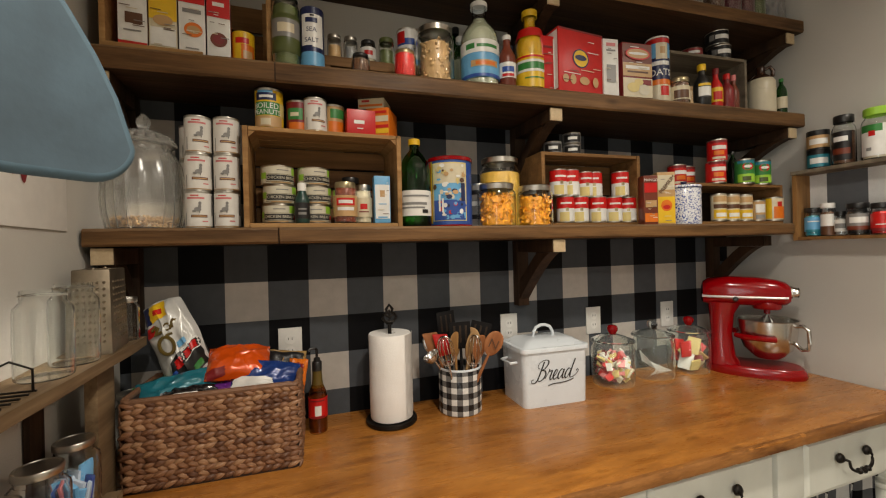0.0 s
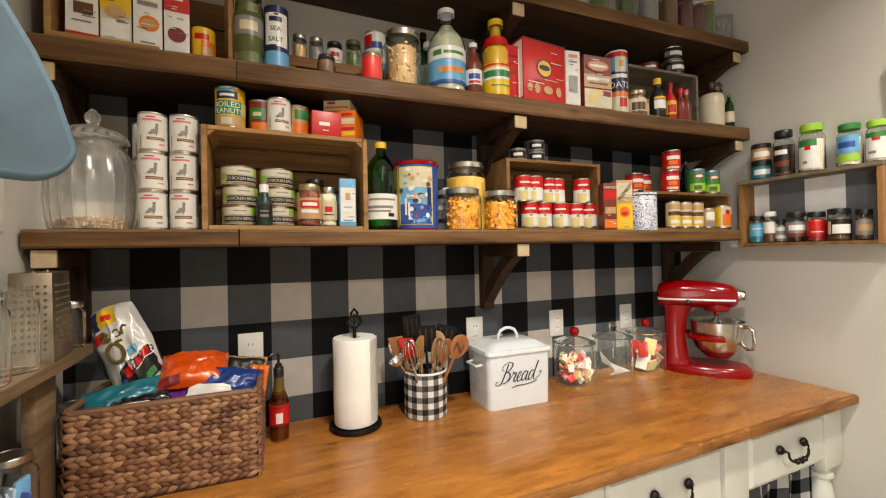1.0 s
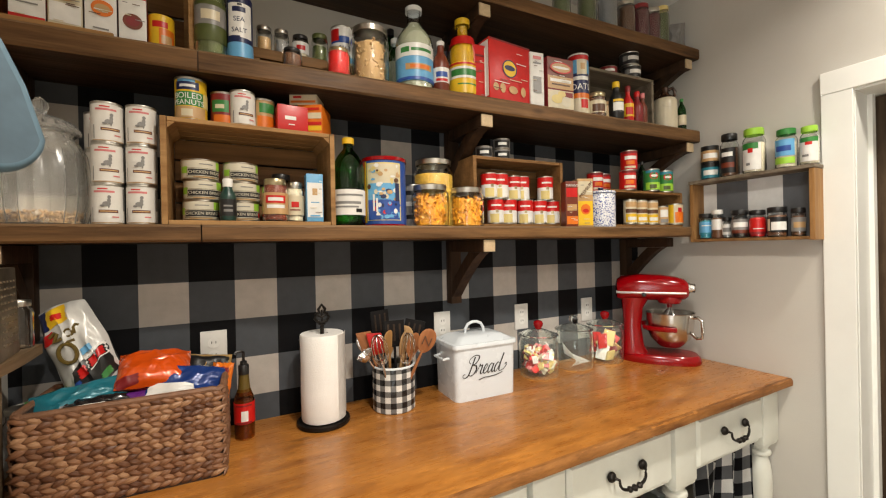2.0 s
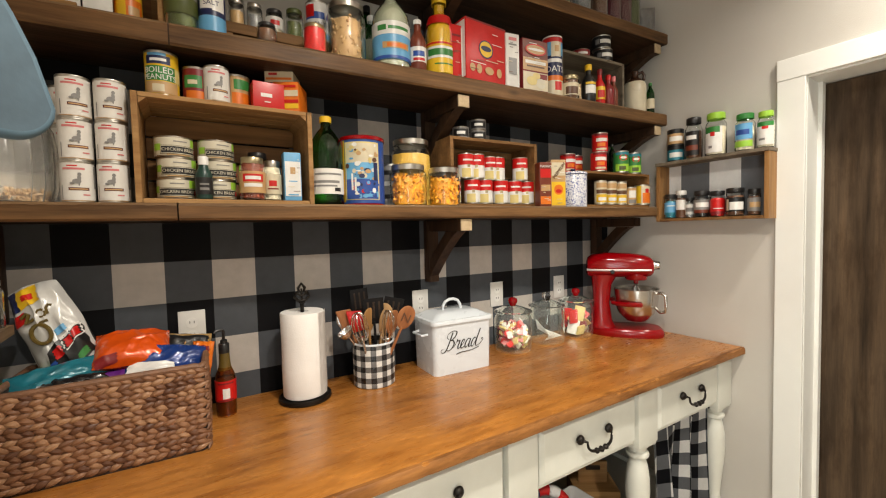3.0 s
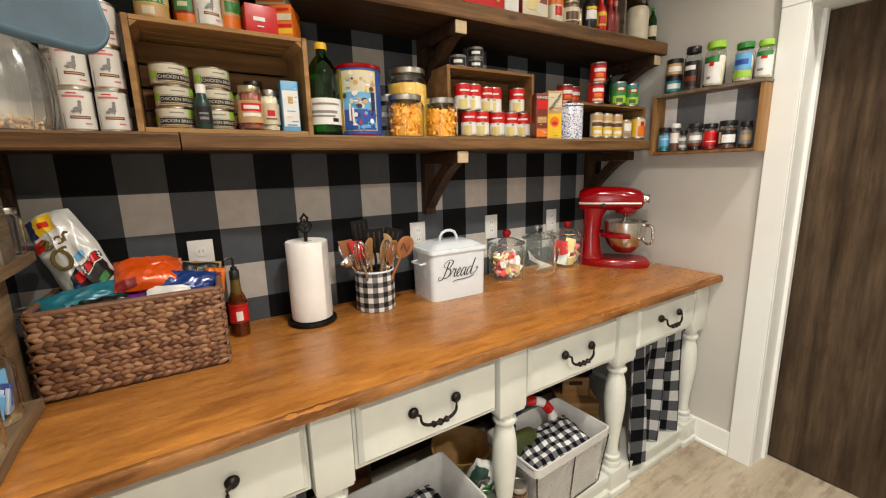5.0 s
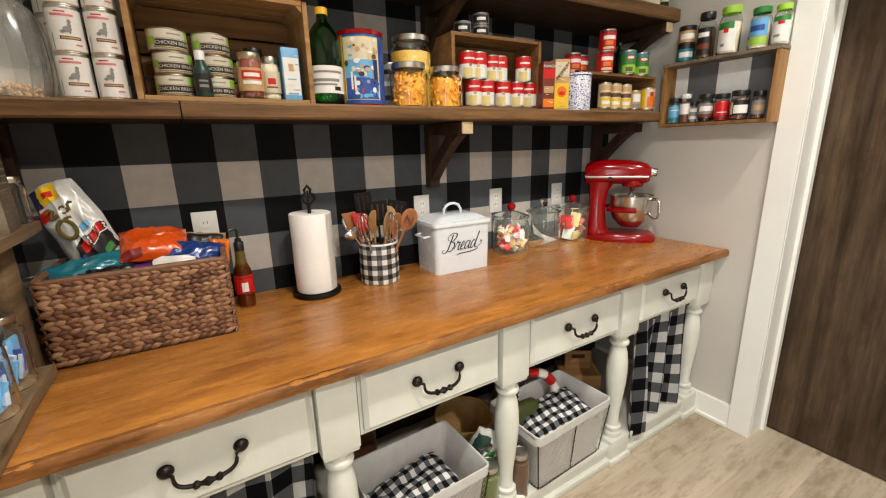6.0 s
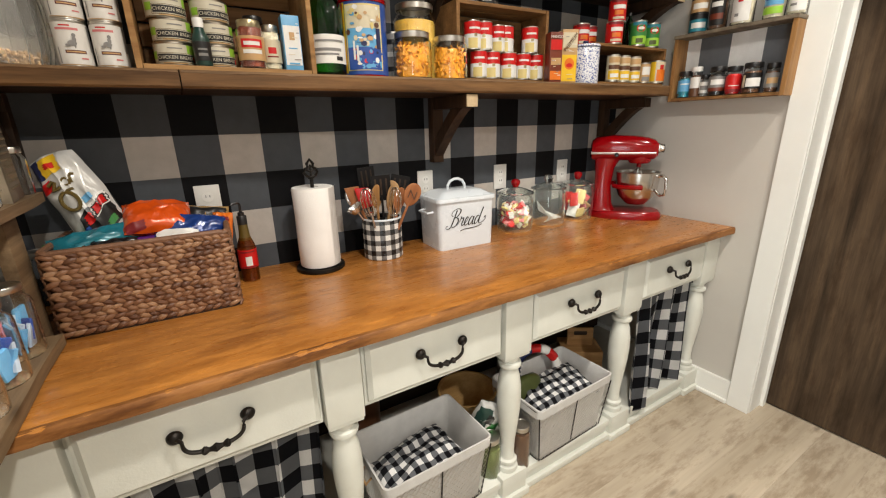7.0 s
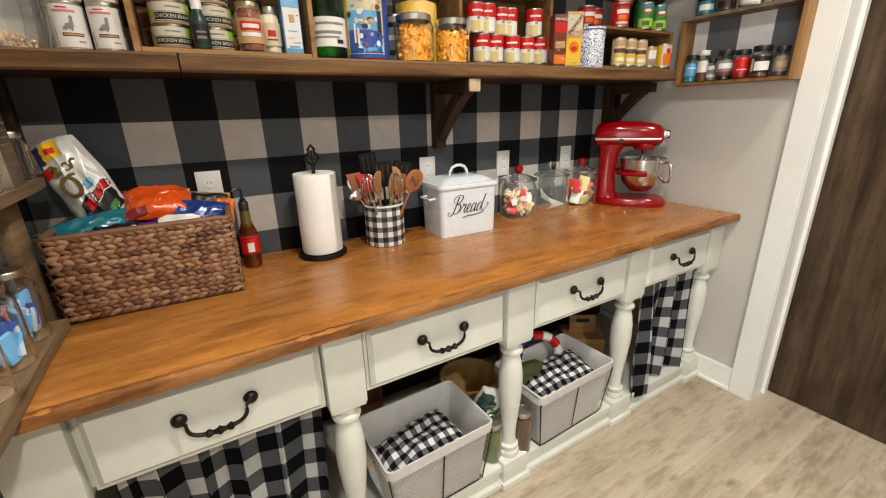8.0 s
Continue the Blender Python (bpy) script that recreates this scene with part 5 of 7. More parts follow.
part("speed_knob", lathe([(0.011, 0), (0.011, 0.01), (0.006, 0.014), (0, 0.014)], 12), "black", mx, at=pose(-0.06, -0.069, 0.318, 90, 0, 0))
for s in (-1, 1):
    part("bowl_arm", tube([(-0.06, s * 0.055, 0.165), (-0.03, s * 0.10, 0.165), (0.04, s * 0.117, 0.165), (0.075, s * 0.115, 0.165)], 0.011, 8), "red_enamel", mx)
bl = part("bowl", shell([(0.045, 0.0), (0.05, 0.004), (0.06, 0.012), (0.088, 0.04), (0.103, 0.08), (0.108, 0.125), (0.110, 0.16), (0.114, 0.163)], 0.002, 36), "steel", mx, "polished steel bowl", at=Matrix.Translation((0.06, 0, 0.07)))
part("bowl_handle", tube([(0.106, 0, 0.145), (0.135, 0, 0.15), (0.152, 0, 0.135), (0.154, 0, 0.085), (0.148, 0, 0.06), (0.128, 0, 0.055), (0.104, 0, 0.075)], 0.008, 10), "steel", bl, at=pose(0, 0, 0, 0, 0, -35))
bt = None
for k in range(3):
    a = math.pi * k / 3
    pts = [(0.06 + 0.04 * math.sin(math.pi * i / 8) * math.cos(a), 0.04 * math.sin(math.pi * i / 8) * math.sin(a), 0.255 - 0.125 * i / 8) for i in range(9)]
    bt = tube(pts, 0.0025, 6, bt)
    bt = tube([(0.12 - x, -y, z) for x, y, z in pts], 0.0025, 6, bt)
part("whip", bt, "steel", mx, "wire whip")
part("power_cord", tube([(-0.17, 0.03, 0.03), (-0.2, 0.05, 0.006), (-0.19, 0.09, 0.005), (-0.14, 0.12, 0.005)], 0.004, 6), "black", mx)


# outlets on the check wall
def outlet(x, z, turned=False, blank=False):
    t = thing("wall_outlet", Matrix.Translation((x, YB - 0.004, z)), "pale plastic wall outlet plate", "outlet", "wall outlets")
    w, h = (0.076, 0.118)
    part("plate", block(w, 0.006, h, 0, -0.003, -h / 2, 0.002), "plate", t)
    if not blank:
        for s in (-1, 1):
            part("socket", lathe([(0.0, 0.0), (0.016, 0.0), (0.017, 0.002), (0, 0.002)], 18), "white", t, at=pose(0, -0.006, s * 0.02, 90, 0, 0))
            bbn = None
            for q in (-0.006, 0.006):
                bbn = block(0.0018, 0.002, 0.008, q, -0.0085, s * 0.02 - 0.002, 0, bbn)
            part("slots", bbn, "black", t)


outlet(0.037, 1.165)
outlet(0.878, 1.15)
outlet(1.300, 1.148)
outlet(1.730, 1.145)


# ---- things on the middle shelf ----
def stand(xp, w, ztop, plane=1.53, back=0.05, zbase=S1 + 0.001):
    """Pose, radius and height for a thing on a long shelf."""
    x, y, r, h = seat(xp, w, ztop, plane, back, zbase)
    return pose(x, y, zbase, 0, 0, face(x, y)), r, h


def at_x(xp, plane, y):
    return EYE0[0] + (xp - EYE0[0]) * (y - EYE0[1]) / (plane - EYE0[1])


# big fluted jar with a glass knob
x, y = -0.338, 1.625
bj = thing("cookie_jar", pose(x, y, S1 + 0.001), "large fluted glass cookie jar with some nuts inside", "glass jar")
glass_part(shell([(0.082, 0.0), (0.090, 0.006), (0.098, 0.04), (0.101, 0.09), (0.099, 0.14), (0.092, 0.185), (0.076, 0.215), (0.066, 0.224), (0.064, 0.232), (0.070, 0.238)], 0.004, 66, 0.024, 22), bj, "glass", "hazy_glass")
glass_part(lathe([(0.066, 0.240), (0.078, 0.242), (0.079, 0.250), (0.074, 0.256), (0.066, 0.268), (0.040, 0.280), (0.016, 0.285), (0.011, 0.290), (0.014, 0.296), (0.018, 0.306), (0.016, 0.316), (0.008, 0.328), (0.0, 0.333)], 40, flute=0.03, flutes=20), bj, "lid", "hazy_glass")
pieces(0.082, 0.008, 0.035, 220, 0.009, "tan", bj, "nuts", 4, "nut")
pieces(0.082, 0.008, 0.03, 90, 0.008, "brown", bj, "nuts", 5, "nut")

# tall stacks of white dog-food cans
dog_marks = [("red", -30, 6, 0.86, 0.89), ("pink", -46, 30, 0.78, 0.83), ("maroon", -26, 42, 0.29, 0.36), ("tan", -22, 38, 0.31, 0.34), ("grey", -54, -50, 0.08, 0.42), ("pink", 20, 44, 0.17, 0.20), ("grey", 66, 84, 0.35, 0.9), ("tan", -60, 60, 0.04, 0.055)]


def dog_shape(t):
    """Small grey sitting shape printed on the wrapper."""
    for k, (a, z, da, dz) in enumerate(((2, 0.052, 14, 0.006), (10, 0.060, 6, 0.007), (11, 0.069, 6, 0.0045), (-12, 0.047, 8, 0.003), (9, 0.047, 3, 0.006))):
        part("print", curved_disc(DR * 0.992 + 0.0001 * k + 0.0018, a, z, da, dz), "grey", t)


DR = 0.0345
dogs = None
for cx, cy in ((-0.190, 1.553), (-0.1175, 1.548)):
    for k in range(3):
        m = pose(cx + 0.001 * k, cy, S1 + 0.001 + 0.1035 * k, 0, 0, 4 + 5 * k - 8 * (cx > -0.15))
        if dogs is None:
            dogs = tin_can(m, DR, 0.103, "paper", "white dog-food can with red and grey print, stacked", "can", "stacked white cans", dog_marks)
            dog_shape(dogs)
        else:
            copy_thing(dogs, m)
for k in range(3):
    copy_thing(dogs, pose(-0.225, 1.66, S1 + 0.001 + 0.1035 * k, 0, 0, 20))

# slatted crate with cans and jars
CX1, CW1, CH1, CD1 = 0.1555, 0.452, 0.285, 0.205
cy1 = front(0.155) + 0.018 + CD1 / 2
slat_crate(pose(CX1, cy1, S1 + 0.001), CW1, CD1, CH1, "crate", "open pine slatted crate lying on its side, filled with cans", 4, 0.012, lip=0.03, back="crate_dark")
iz, cf = S1 + 0.0145, cy1 - CD1 / 2
chick_marks = [("lime", 46, 80, 0.55, 0.92), ("lime", -80, -50, 0.30, 0.62), ("old_gold", -52, 74, 0.13, 0.55), ("bone", -50, 72, 0.16, 0.53), ("black", -48, 70, 0.19, 0.50), ("grey", -12, 30, 0.72, 0.77), ("red", 66, 76, 0.22, 0.44), ("tan", -30, 40, 0.08, 0.12)]
chick = None
for cx, cy in ((0.018, cf + 0.075), (0.122, cf + 0.082)):
    for k in range(3):
        m = pose(cx + 0.003 * math.sin(k * 2), cy, iz + 0.057 * k, 0, 0, -6 + 9 * k)
        if chick is None:
            chick = tin_can(m, 0.0475, 0.0565, "bone", "squat chicken-breast can with green and black label, stacked", "can", "stacked chicken cans", chick_marks, [("CHICKEN BREAST", 0.0118, "bone", 10, 0.345)])
        else:
            copy_thing(chick, m)
bottle(pose(0.084, cf + 0.025, iz, 0, 0, 0), 0.021, 0.118, "small dark green bottle with clear cap", "deep_green", "white", None, 0, "black", (0.1, 0.5), [("grey", -30, 30, 0.2, 0.26), ("grey", -30, 30, 0.32, 0.36)], 0.5, 0.55, "small_bottle", solid=True, cap_h=0.2)
screw_jar(pose(0.211, cf + 0.045, iz, 0, 0, -4), 0.036, 0.126, "gravy jar with red and cream label", "gold_lid", "sauce", 0.85, "tan", [("red", -46, 46, 0.42, 0.60), ("white", -34, 34, 0.47, 0.55), ("white", -40, 40, 0.30, 0.38)], group="")
screw_jar(pose(0.238, cf + 0.13, iz, 0, 0, -4), 0.032, 0.156, "dark jar with a printed lid", "black", "brown", 0.8, "grey", [("white", -40, 40, 0.4, 0.5)])
screw_jar(pose(0.270, cf + 0.06, iz, 0, 0, -8), 0.0255, 0.122, "mayonnaise jar with white contents", "tin", "cream", 0.85, "cream", [("red", -24, 24, 0.36, 0.5), ("dark_red", -34, 34, 0.28, 0.31)])
carton(pose(0.324, cf + 0.045, iz, 0, 0, -3), 0.05, 0.05, 0.148, "sky", "light blue and white carton", marks=[("white", 0.9, 0.72, 0, 0.45), ("tan", 0.3, 0.14, 0, 0.62), ("sky", 0.5, 0.02, 0, 0.4), ("sky", 0.6, 0.03, 0, 0.12)], name="carton")
# on the crate
cz = S1 + 0.0015 + CH1
tin_can(pose(-0.002, cf + 0.062, cz, 0, 0, -2), 0.040, 0.120, "yellow", "boiled peanuts can with yellow and green label", marks=[("green", -60, 90, 0.34, 0.66), ("navy", -52, 34, 0.70, 0.88), ("sky", -46, 20, 0.88, 0.94), ("white", -36, 20, 0.76, 0.82), ("straw", 50, 88, 0.34, 0.66), ("tan", -60, 60, 0.06, 0.32), ("cream", -30, 10, 0.1, 0.26)], words=[("BOILED", 0.022, "white", -8, 0.56), ("PEANUTS", 0.020, "white", -6, 0.41)])
tin_can(pose(0.080, cf + 0.075, cz, 0, 0, 10), 0.036, 0.098, "dark_red", "soup can with dark red and green label", marks=[("green", -70, 10, 0.4, 0.75), ("orange", -60, 20, 0.1, 0.32), ("cream", -50, -10, 0.5, 0.62)])
d = copy_thing(dogs, pose(0.128, cf + 0.05, cz, 0, 0, 6))
tin_can(pose(0.183, cf + 0.078, cz, 0, 0, -8), 0.036, 0.096, "tan", "soup can with orange and green label", marks=[("orange", -20, 70, 0.1, 0.45), ("green", -10, 70, 0.55, 0.85)])
carton(pose(0.262, cf + 0.052, cz, 0, 0, 2), 0.088, 0.065, 0.078, "red", "small red carton on the crate", marks=[("white", 0.36, 0.14, -0.08, 0.5), ("white", 0.2, 0.04, -0.05, 0.25)])
carton(pose(0.338, cf + 0.075, cz, 0, 0, -28), 0.075, 0.10, 0.092, "orange", "orange and yellow striped carton", marks=[("yellow", 0.96, 0.16, 0, 0.2), ("red", 0.96, 0.1, 0, 0.36), ("cream", 0.96, 0.2, 0, 0.62), ("red", 0.8, 0.08, 0, 0.85)])
carton(pose(0.318, cf + 0.09, cz + 0.094, 0, 0, -26), 0.085, 0.09, 0.035, "cream", "cream carton lying on the striped one", marks=[("orange", 0.9, 0.2, 0, 0.3), ("red", 0.3, 0.2, -0.2, 0.7)])

# green bottle, popcorn tin, pasta jars
m, r, h = stand(0.433, 0.106, 1.839, back=0.075)
bottle(m, r, h, "green glass bottle with yellow cap and white label", "green_glass", "yellow", None, 0.8, "paper", (0.12, 0.40), [("grey", -60, 40, 0.24, 0.27), ("grey", -60, 30, 0.2, 0.22), ("black", 20, 44, 0.15, 0.19), ("grey", -50, 50, 0.33, 0.35)], 0.30, 0.64, "vinegar_bottle", cap_h=0.07)
m, r, h = stand(0.554, 0.158, 1.775, back=0.095)
pt = tin_can(m, r, h, "blue", "large blue snack tin with red lid and a harbour picture", marks=[("red", -88, -62, 0.05, 0.95), ("yellow", -62, -56, 0.05, 0.95), ("straw", -54, 40, 0.08, 0.92), ("cream", -50, 36, 0.60, 0.90), ("sky", -50, 36, 0.38, 0.62), ("blue", -50, 36, 0.09, 0.38), ("sky", 0, 36, 0.12, 0.2)], lid="red_enamel", name="snack_tin")
rgp = random.Random(12)
layers = {}
for k in range(70):
    z = rgp.uniform(0.11, 0.88)
    inks = ("cream", "tan", "straw", "white", "sky", "brown") if z > 0.58 else (("white", "sky", "tan", "navy", "brown", "cream") if z > 0.36 else ("blue", "sky", "white", "navy", "blue", "sky", "red"))
    ink = rgp.choice(inks)
    layers[ink] = curved_disc(r * 0.988 + 0.0018 + 0.00002 * k, rgp.uniform(-46, 32), z * h, rgp.uniform(2.5, 8), rgp.uniform(0.012, 0.04) * h, layers.get(ink), 7)
for a0, z0, z1 in ((-34, 0.22, 0.46), (-26, 0.20, 0.40)):
    layers["white"] = curved_patch(r * 0.988 + 0.0036, a0, a0 + 5, z0 * h, z1 * h, layers["white"])
layers["navy"] = curved_patch(r * 0.988 + 0.0036, 22, 33, 0.36 * h, 0.62 * h, layers["navy"])
for ink in layers:
    tagged(part("print", layers[ink], ink, pt), kind="stuff")
part("lid", lid_mesh(r, 0.014, h + 0.004), "red_enamel", pt, "red press-on lid")
x, y = at_x(0.668, 1.53, 1.60), 1.62
tin_can(pose(x, y, S1 + 0.001, 0, 0, -20), 0.038, 0.16, "grey", "tall grey patterned can behind the tin", marks=[("black", -60, 60, 0.2, 0.3), ("white", -60, 60, 0.5, 0.6), ("black", -60, 60, 0.75, 0.85)])
M["pasta"] = plain("orange_pasta", (0.72, 0.29, 0.012), 0.5, vary=0.25, scale=60)
M["maize"] = plain("yellow_maize", (0.50, 0.29, 0.035), 0.55, vary=0.3, scale=180, relief=0.8)
for k, (xp, w, zt, bk_, fill) in enumerate(((0.742, 0.162, 1.790, 0.155, "maize"), (0.727, 0.150, 1.701, 0.064, "pasta"), (0.880, 0.152, 1.699, 0.066, "pasta"))):
    m, r, h = stand(xp, w, zt, back=bk_)
    screw_jar(m, r, h, "glass jar of orange pasta with a steel lid" if k else "glass jar of yellow grain with a steel lid", "tin", fill, 0.78, name="pasta_jar", group="pasta jars", neck=0.82, bits=(420, 0.0125, "bow") if k else None)

# dark wooden box with soup cans
x0, x1 = at_x(0.872, 1.46, front(0.9) + 0.07), at_x(1.305, 1.46, front(1.3) + 0.07)
C2X, C2D, C2H = (x0 + x1) / 2, 0.165, 0.270
C2Y = front(C2X) + 0.070 + C2D / 2
t = slat_crate(pose(C2X, C2Y, S1 + 0.001, 0, 0, -3), x1 - x0, C2D, C2H, "crate_dark", "open brown wooden box holding small soup cans", 2, 0.012)
soup_marks = [("red", -180, 180, 0.54, 0.96), ("white", -42, 34, 0.70, 0.77), ("straw", -50, 14, 0.05, 0.40), ("gold_lid", -10, 10, 0.44, 0.56)]
soup = None
sr = 0.033
for row_, xs in ((0, (0.962, 1.022, 1.100, 1.172, 1.238)), (1, (0.935, 0.985, 1.045, 1.085, 1.205))):
    for k, xp in enumerate(xs):
        yy = C2Y - C2D / 2 + 0.042 + (0.03 if k in (2, 3) and row_ else 0) - 0.004 * k
        xx = at_x(xp, 1.46, yy)
        m = pose(xx, yy, S1 + 0.0145 + 0.0985 * row_, 0, 0, face(xx, yy) + 14 * math.sin(3 * k + row_))
        if soup is None:
            soup = tin_can(m, sr, 0.098, "white", "red and white soup can, stacked in a wooden box", "can", "soup cans", soup_marks)
        else:
            copy_thing(soup, m)
for xp, hh, n2 in ((0.915, 0.046, 1), (0.995, 0.042, 2)):
    for k in range(n2):
        yy = C2Y - 0.02
        xx = at_x(xp, 1.46, yy)
        tin_can(pose(xx, yy, S1 + 0.002 + C2H + (hh + 0.0008) * k, 0, 0, -30), 0.034, hh, "grey", "low grey tin with dark label", marks=[("black", -60, 60, 0.15, 0.8), ("white", -30, 30, 0.35, 0.6)])

# tea tin, cracker carton, speckled canister
yy = front(1.33) + 0.04
carton(pose(at_x(1.335, 1.46, yy), yy, S1 + 0.001, 0, 0, -20), 0.052, 0.05, 0.185, "sauce", "tall brown carton with red and orange print", marks=[("red", 0.9, 0.2, 0, 0.75), ("tan", 0.8, 0.14, 0, 0.42), ("orange", 0.9, 0.18, 0, 0.14)], words=[("MANGO", 0.014, "white", 0, 0.9)])
yy = front(1.4) + 0.05
cc = carton(pose(at_x(1.408, 1.46, yy), yy, S1 + 0.001, 0, 0, -24), 0.066, 0.07, 0.20, "tan", "orange and yellow cracker carton", marks=[("yellow", 0.94, 0.5, 0, 0.28), ("cream", 0.9, 0.28, 0, 0.8)], discs=[("orange", 0.62, 0.22, 0, 0.36), ("red", 0.4, 0.08, 0, 0.33)])
part("lettering", shift(lettering("PREMIUM", 0.02), 0, 0, 0), "brown", cc, at=pose(0.002, -0.0405, 0.152, 0, -52, 0))
m, r, h = stand(1.522, 0.184, 1.727, 1.46, 0.070)
sc_m, snt, sp_ = nodes_of("blue_speckled_enamel")
sv = add_noise(snt, coords(snt), 170, 2, 0.55)
snt.links.new(ramp(snt, sv, [(0.52, (0.74, 0.74, 0.76)), (0.57, (0.03, 0.07, 0.30))]), sp_.inputs["Base Color"])
sp_.inputs["Roughness"].default_value = 0.2
cn = thing("enamel_canister", m, "white and blue speckled enamel canister with lid", "canister")
part("body", lathe([(0, 0), (r * 0.97, 0), (r, 0.004), (r, h * 0.84), (r * 0.98, h * 0.85)], 32), sc_m, cn)
part("lid", lathe([(r * 1.03, h * 0.82), (r * 1.04, h * 0.86), (r * 1.0, h * 0.885), (r * 0.5, h * 0.91), (0, h * 0.92)], 32), sc_m, cn)
part("lid_knob", lathe([(0.006, h * 0.915), (0.012, h * 0.95), (0.011, h * 0.985), (0, h)], 14), "navy", cn)
part("rim_line", lathe([(r * 1.041, h * 0.815), (r * 1.05, h * 0.825), (r * 1.041, h * 0.835)], 32), "navy", cn)

# low box in the corner with cans in and on it
yy = front(1.85) + 0.012
LX0, LX1 = at_x(1.628, 1.46, yy), 2.036
LBX, LBW, LBH, LBD = (LX0 + LX1) / 2, LX1 - LX0, 0.165, 0.20
LBY = front(LBX) + 0.03 + LBD / 2
lbx = thing("low_box", pose(LBX, LBY, S1 + 0.001, 0, 0, -3), "low open wooden box lying on its side", "box")
for s in (-1, 1):
    part("end", block(0.013, LBD, LBH, s * (LBW / 2 - 0.0065), 0, 0, 0.002), "crate_dark", lbx, smooth=False)
for z in (0.0, LBH - 0.011):
    part("board", block(LBW - 0.028, LBD, 0.011, 0, 0, z, 0.001), "crate_dark", lbx, smooth=False)
part("back_board", block(LBW - 0.028, 0.008, LBH - 0.024, 0, LBD / 2 - 0.005, 0.012), "under", lbx, smooth=False)
inz = S1 + 0.0135
can_in = None
for k, xp in enumerate((1.712, 1.787, 1.865)):
    yy = front(1.75) + 0.055
    m = pose(at_x(xp, 1.46, yy), yy, inz, 0, 0, -30)
    if can_in is None:
        can_in = tin_can(m, 0.029, 0.112, "cream", "small can with yellow and brown label", "can", "small cans in the low box", [("yellow", -60, 60, 0.1, 0.42), ("brown", -60, 60, 0.46, 0.62), ("white", -40, 40, 0.16, 0.3), ("tan", -60, 60, 0.7, 0.9)])
    else:
        copy_thing(can_in, m)
yy = front(1.9) + 0.055
tin_can(pose(at_x(1.945, 1.46, yy), yy, inz, 0, 0, -30), 0.028, 0.088, "tan", "small tan can with white label", marks=[("white", -40, 40, 0.4, 0.8), ("grey", -40, 40, 0.1, 0.3)])
tin_can(pose(at_x(2.045, 1.46, yy), yy, inz, 0, 0, -34), 0.037, 0.102, "cream", "can with orange and yellow fruit label", marks=[("yellow", -70, -30, 0.1, 0.95), ("orange", -20, 60, 0.1, 0.6), ("red", 0, 30, 0.6, 0.8)])
lz = S1 + 0.002 + LBH
red_can = None
for k, (xp, dy, lev) in enumerate(((1.700, 0.06, 0), (1.700, 0.075, 1), (1.62, 0.10, 0), (1.58, 0.13, 0))):
    yy = front(1.7) + dy
    if lev and red_can:
        m = pose(at_x(xp, 1.46, yy) + 0.01, yy, lz + 0.0925, 0, 0, -40)
    else:
        m = pose(max(at_x(xp, 1.46, yy), LX0 + 0.045), yy + 0.02 * (k > 1), lz, 0, 0, -34)
    if k == 2:
        m = pose(LX0 + 0.045, yy + 0.06, lz, 0, 0, -20)
    if k == 3:
        m = pose(LX0 + 0.12, yy + 0.05, lz, 0, 0, -20)
    if red_can is None:
        red_can = tin_can(m, 0.037, 0.092, "red", "red tomato can with white band", "can", "tomato cans", [("white", -40, 50, 0.55, 0.72), ("dark_red", -60, 60, 0.84, 0.95), ("orange", -30, 30, 0.3, 0.48), ("cream", -40, 40, 0.12, 0.22)])
    else:
        copy_thing(red_can, m)
grn = None
for xp, dy in ((1.869, 0.055), (1.972, 0.058)):
    yy = front(1.87) + dy
    m = pose(at_x(xp, 1.46, yy), yy, lz, 0, 0, -36)
    if grn is None:
        grn = tin_can(m, 0.036, 0.104, "green", "green vegetable can with red badge", "can", "green vegetable cans", [("lime", -60, 60, 0.08, 0.4), ("teal", -60, 60, 0.82, 0.94), ("pickle", -30, 20, 0.12, 0.3)])
        part("badge", curved_disc(0.0362, 2, 0.072, 32, 0.016), "red", grn, "red oval badge")
        part("badge_line", curved_disc(0.0366, 2, 0.072, 24, 0.006), "white", grn)
    else:
        copy_thing(grn, m)
yy = front(1.8) + 0.10
bottle(pose(at_x(1.80, 1.46, yy), yy, lz, 0, 0, -30), 0.018, 0.15, "small green glass bottle", "green_glass", "black", None, 0, None, name="small_bottle")

# ---- things on the upper shelf ----
Z2 = S2 + 0.001


def up(xp, w, ztop, plane=1.52, back=0.05):
    return stand(xp, w, ztop, plane, back, Z2)


# crate with cartons, open to the front
u3x0, u3x1 = -0.405, at_x(0.012, 1.52, 1.55)
ucr = thing("wooden_crate", pose((u3x0 + u3x1) / 2, 1.6375, Z2, 0, 0, 0), "open pine crate with side handle slots, holding cartons", "crate")
uw, ud, uh = u3x1 - u3x0, 0.205, 0.285
for s in (-1, 1):
    part("end", block(0.014, ud, uh, s * (uw / 2 - 0.007), 0, 0, 0.002), "crate", ucr, smooth=False)
    # solid dark block, coloured as the shade inside a hand hole
    part("handle_slot", block(0.0165, 0.022, 0.055, s * (uw / 2 - 0.007), 0.0, 0.12, 0.003), "under", ucr, "dark block for the shaded hand hole")
for k in range(3):
    part("floor_slat", block(uw - 0.03, 0.06, 0.009, 0, -0.068 + 0.068 * k, 0, 0.001), "crate", ucr, smooth=False)
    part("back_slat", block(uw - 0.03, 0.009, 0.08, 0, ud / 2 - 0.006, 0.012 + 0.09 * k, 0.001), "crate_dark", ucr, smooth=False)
part("front_lip", block(uw * 0.56, 0.009, 0.022, -uw * 0.21, -ud / 2 + 0.003, 0.0, 0.001, None, None), "crate", ucr, smooth=False)
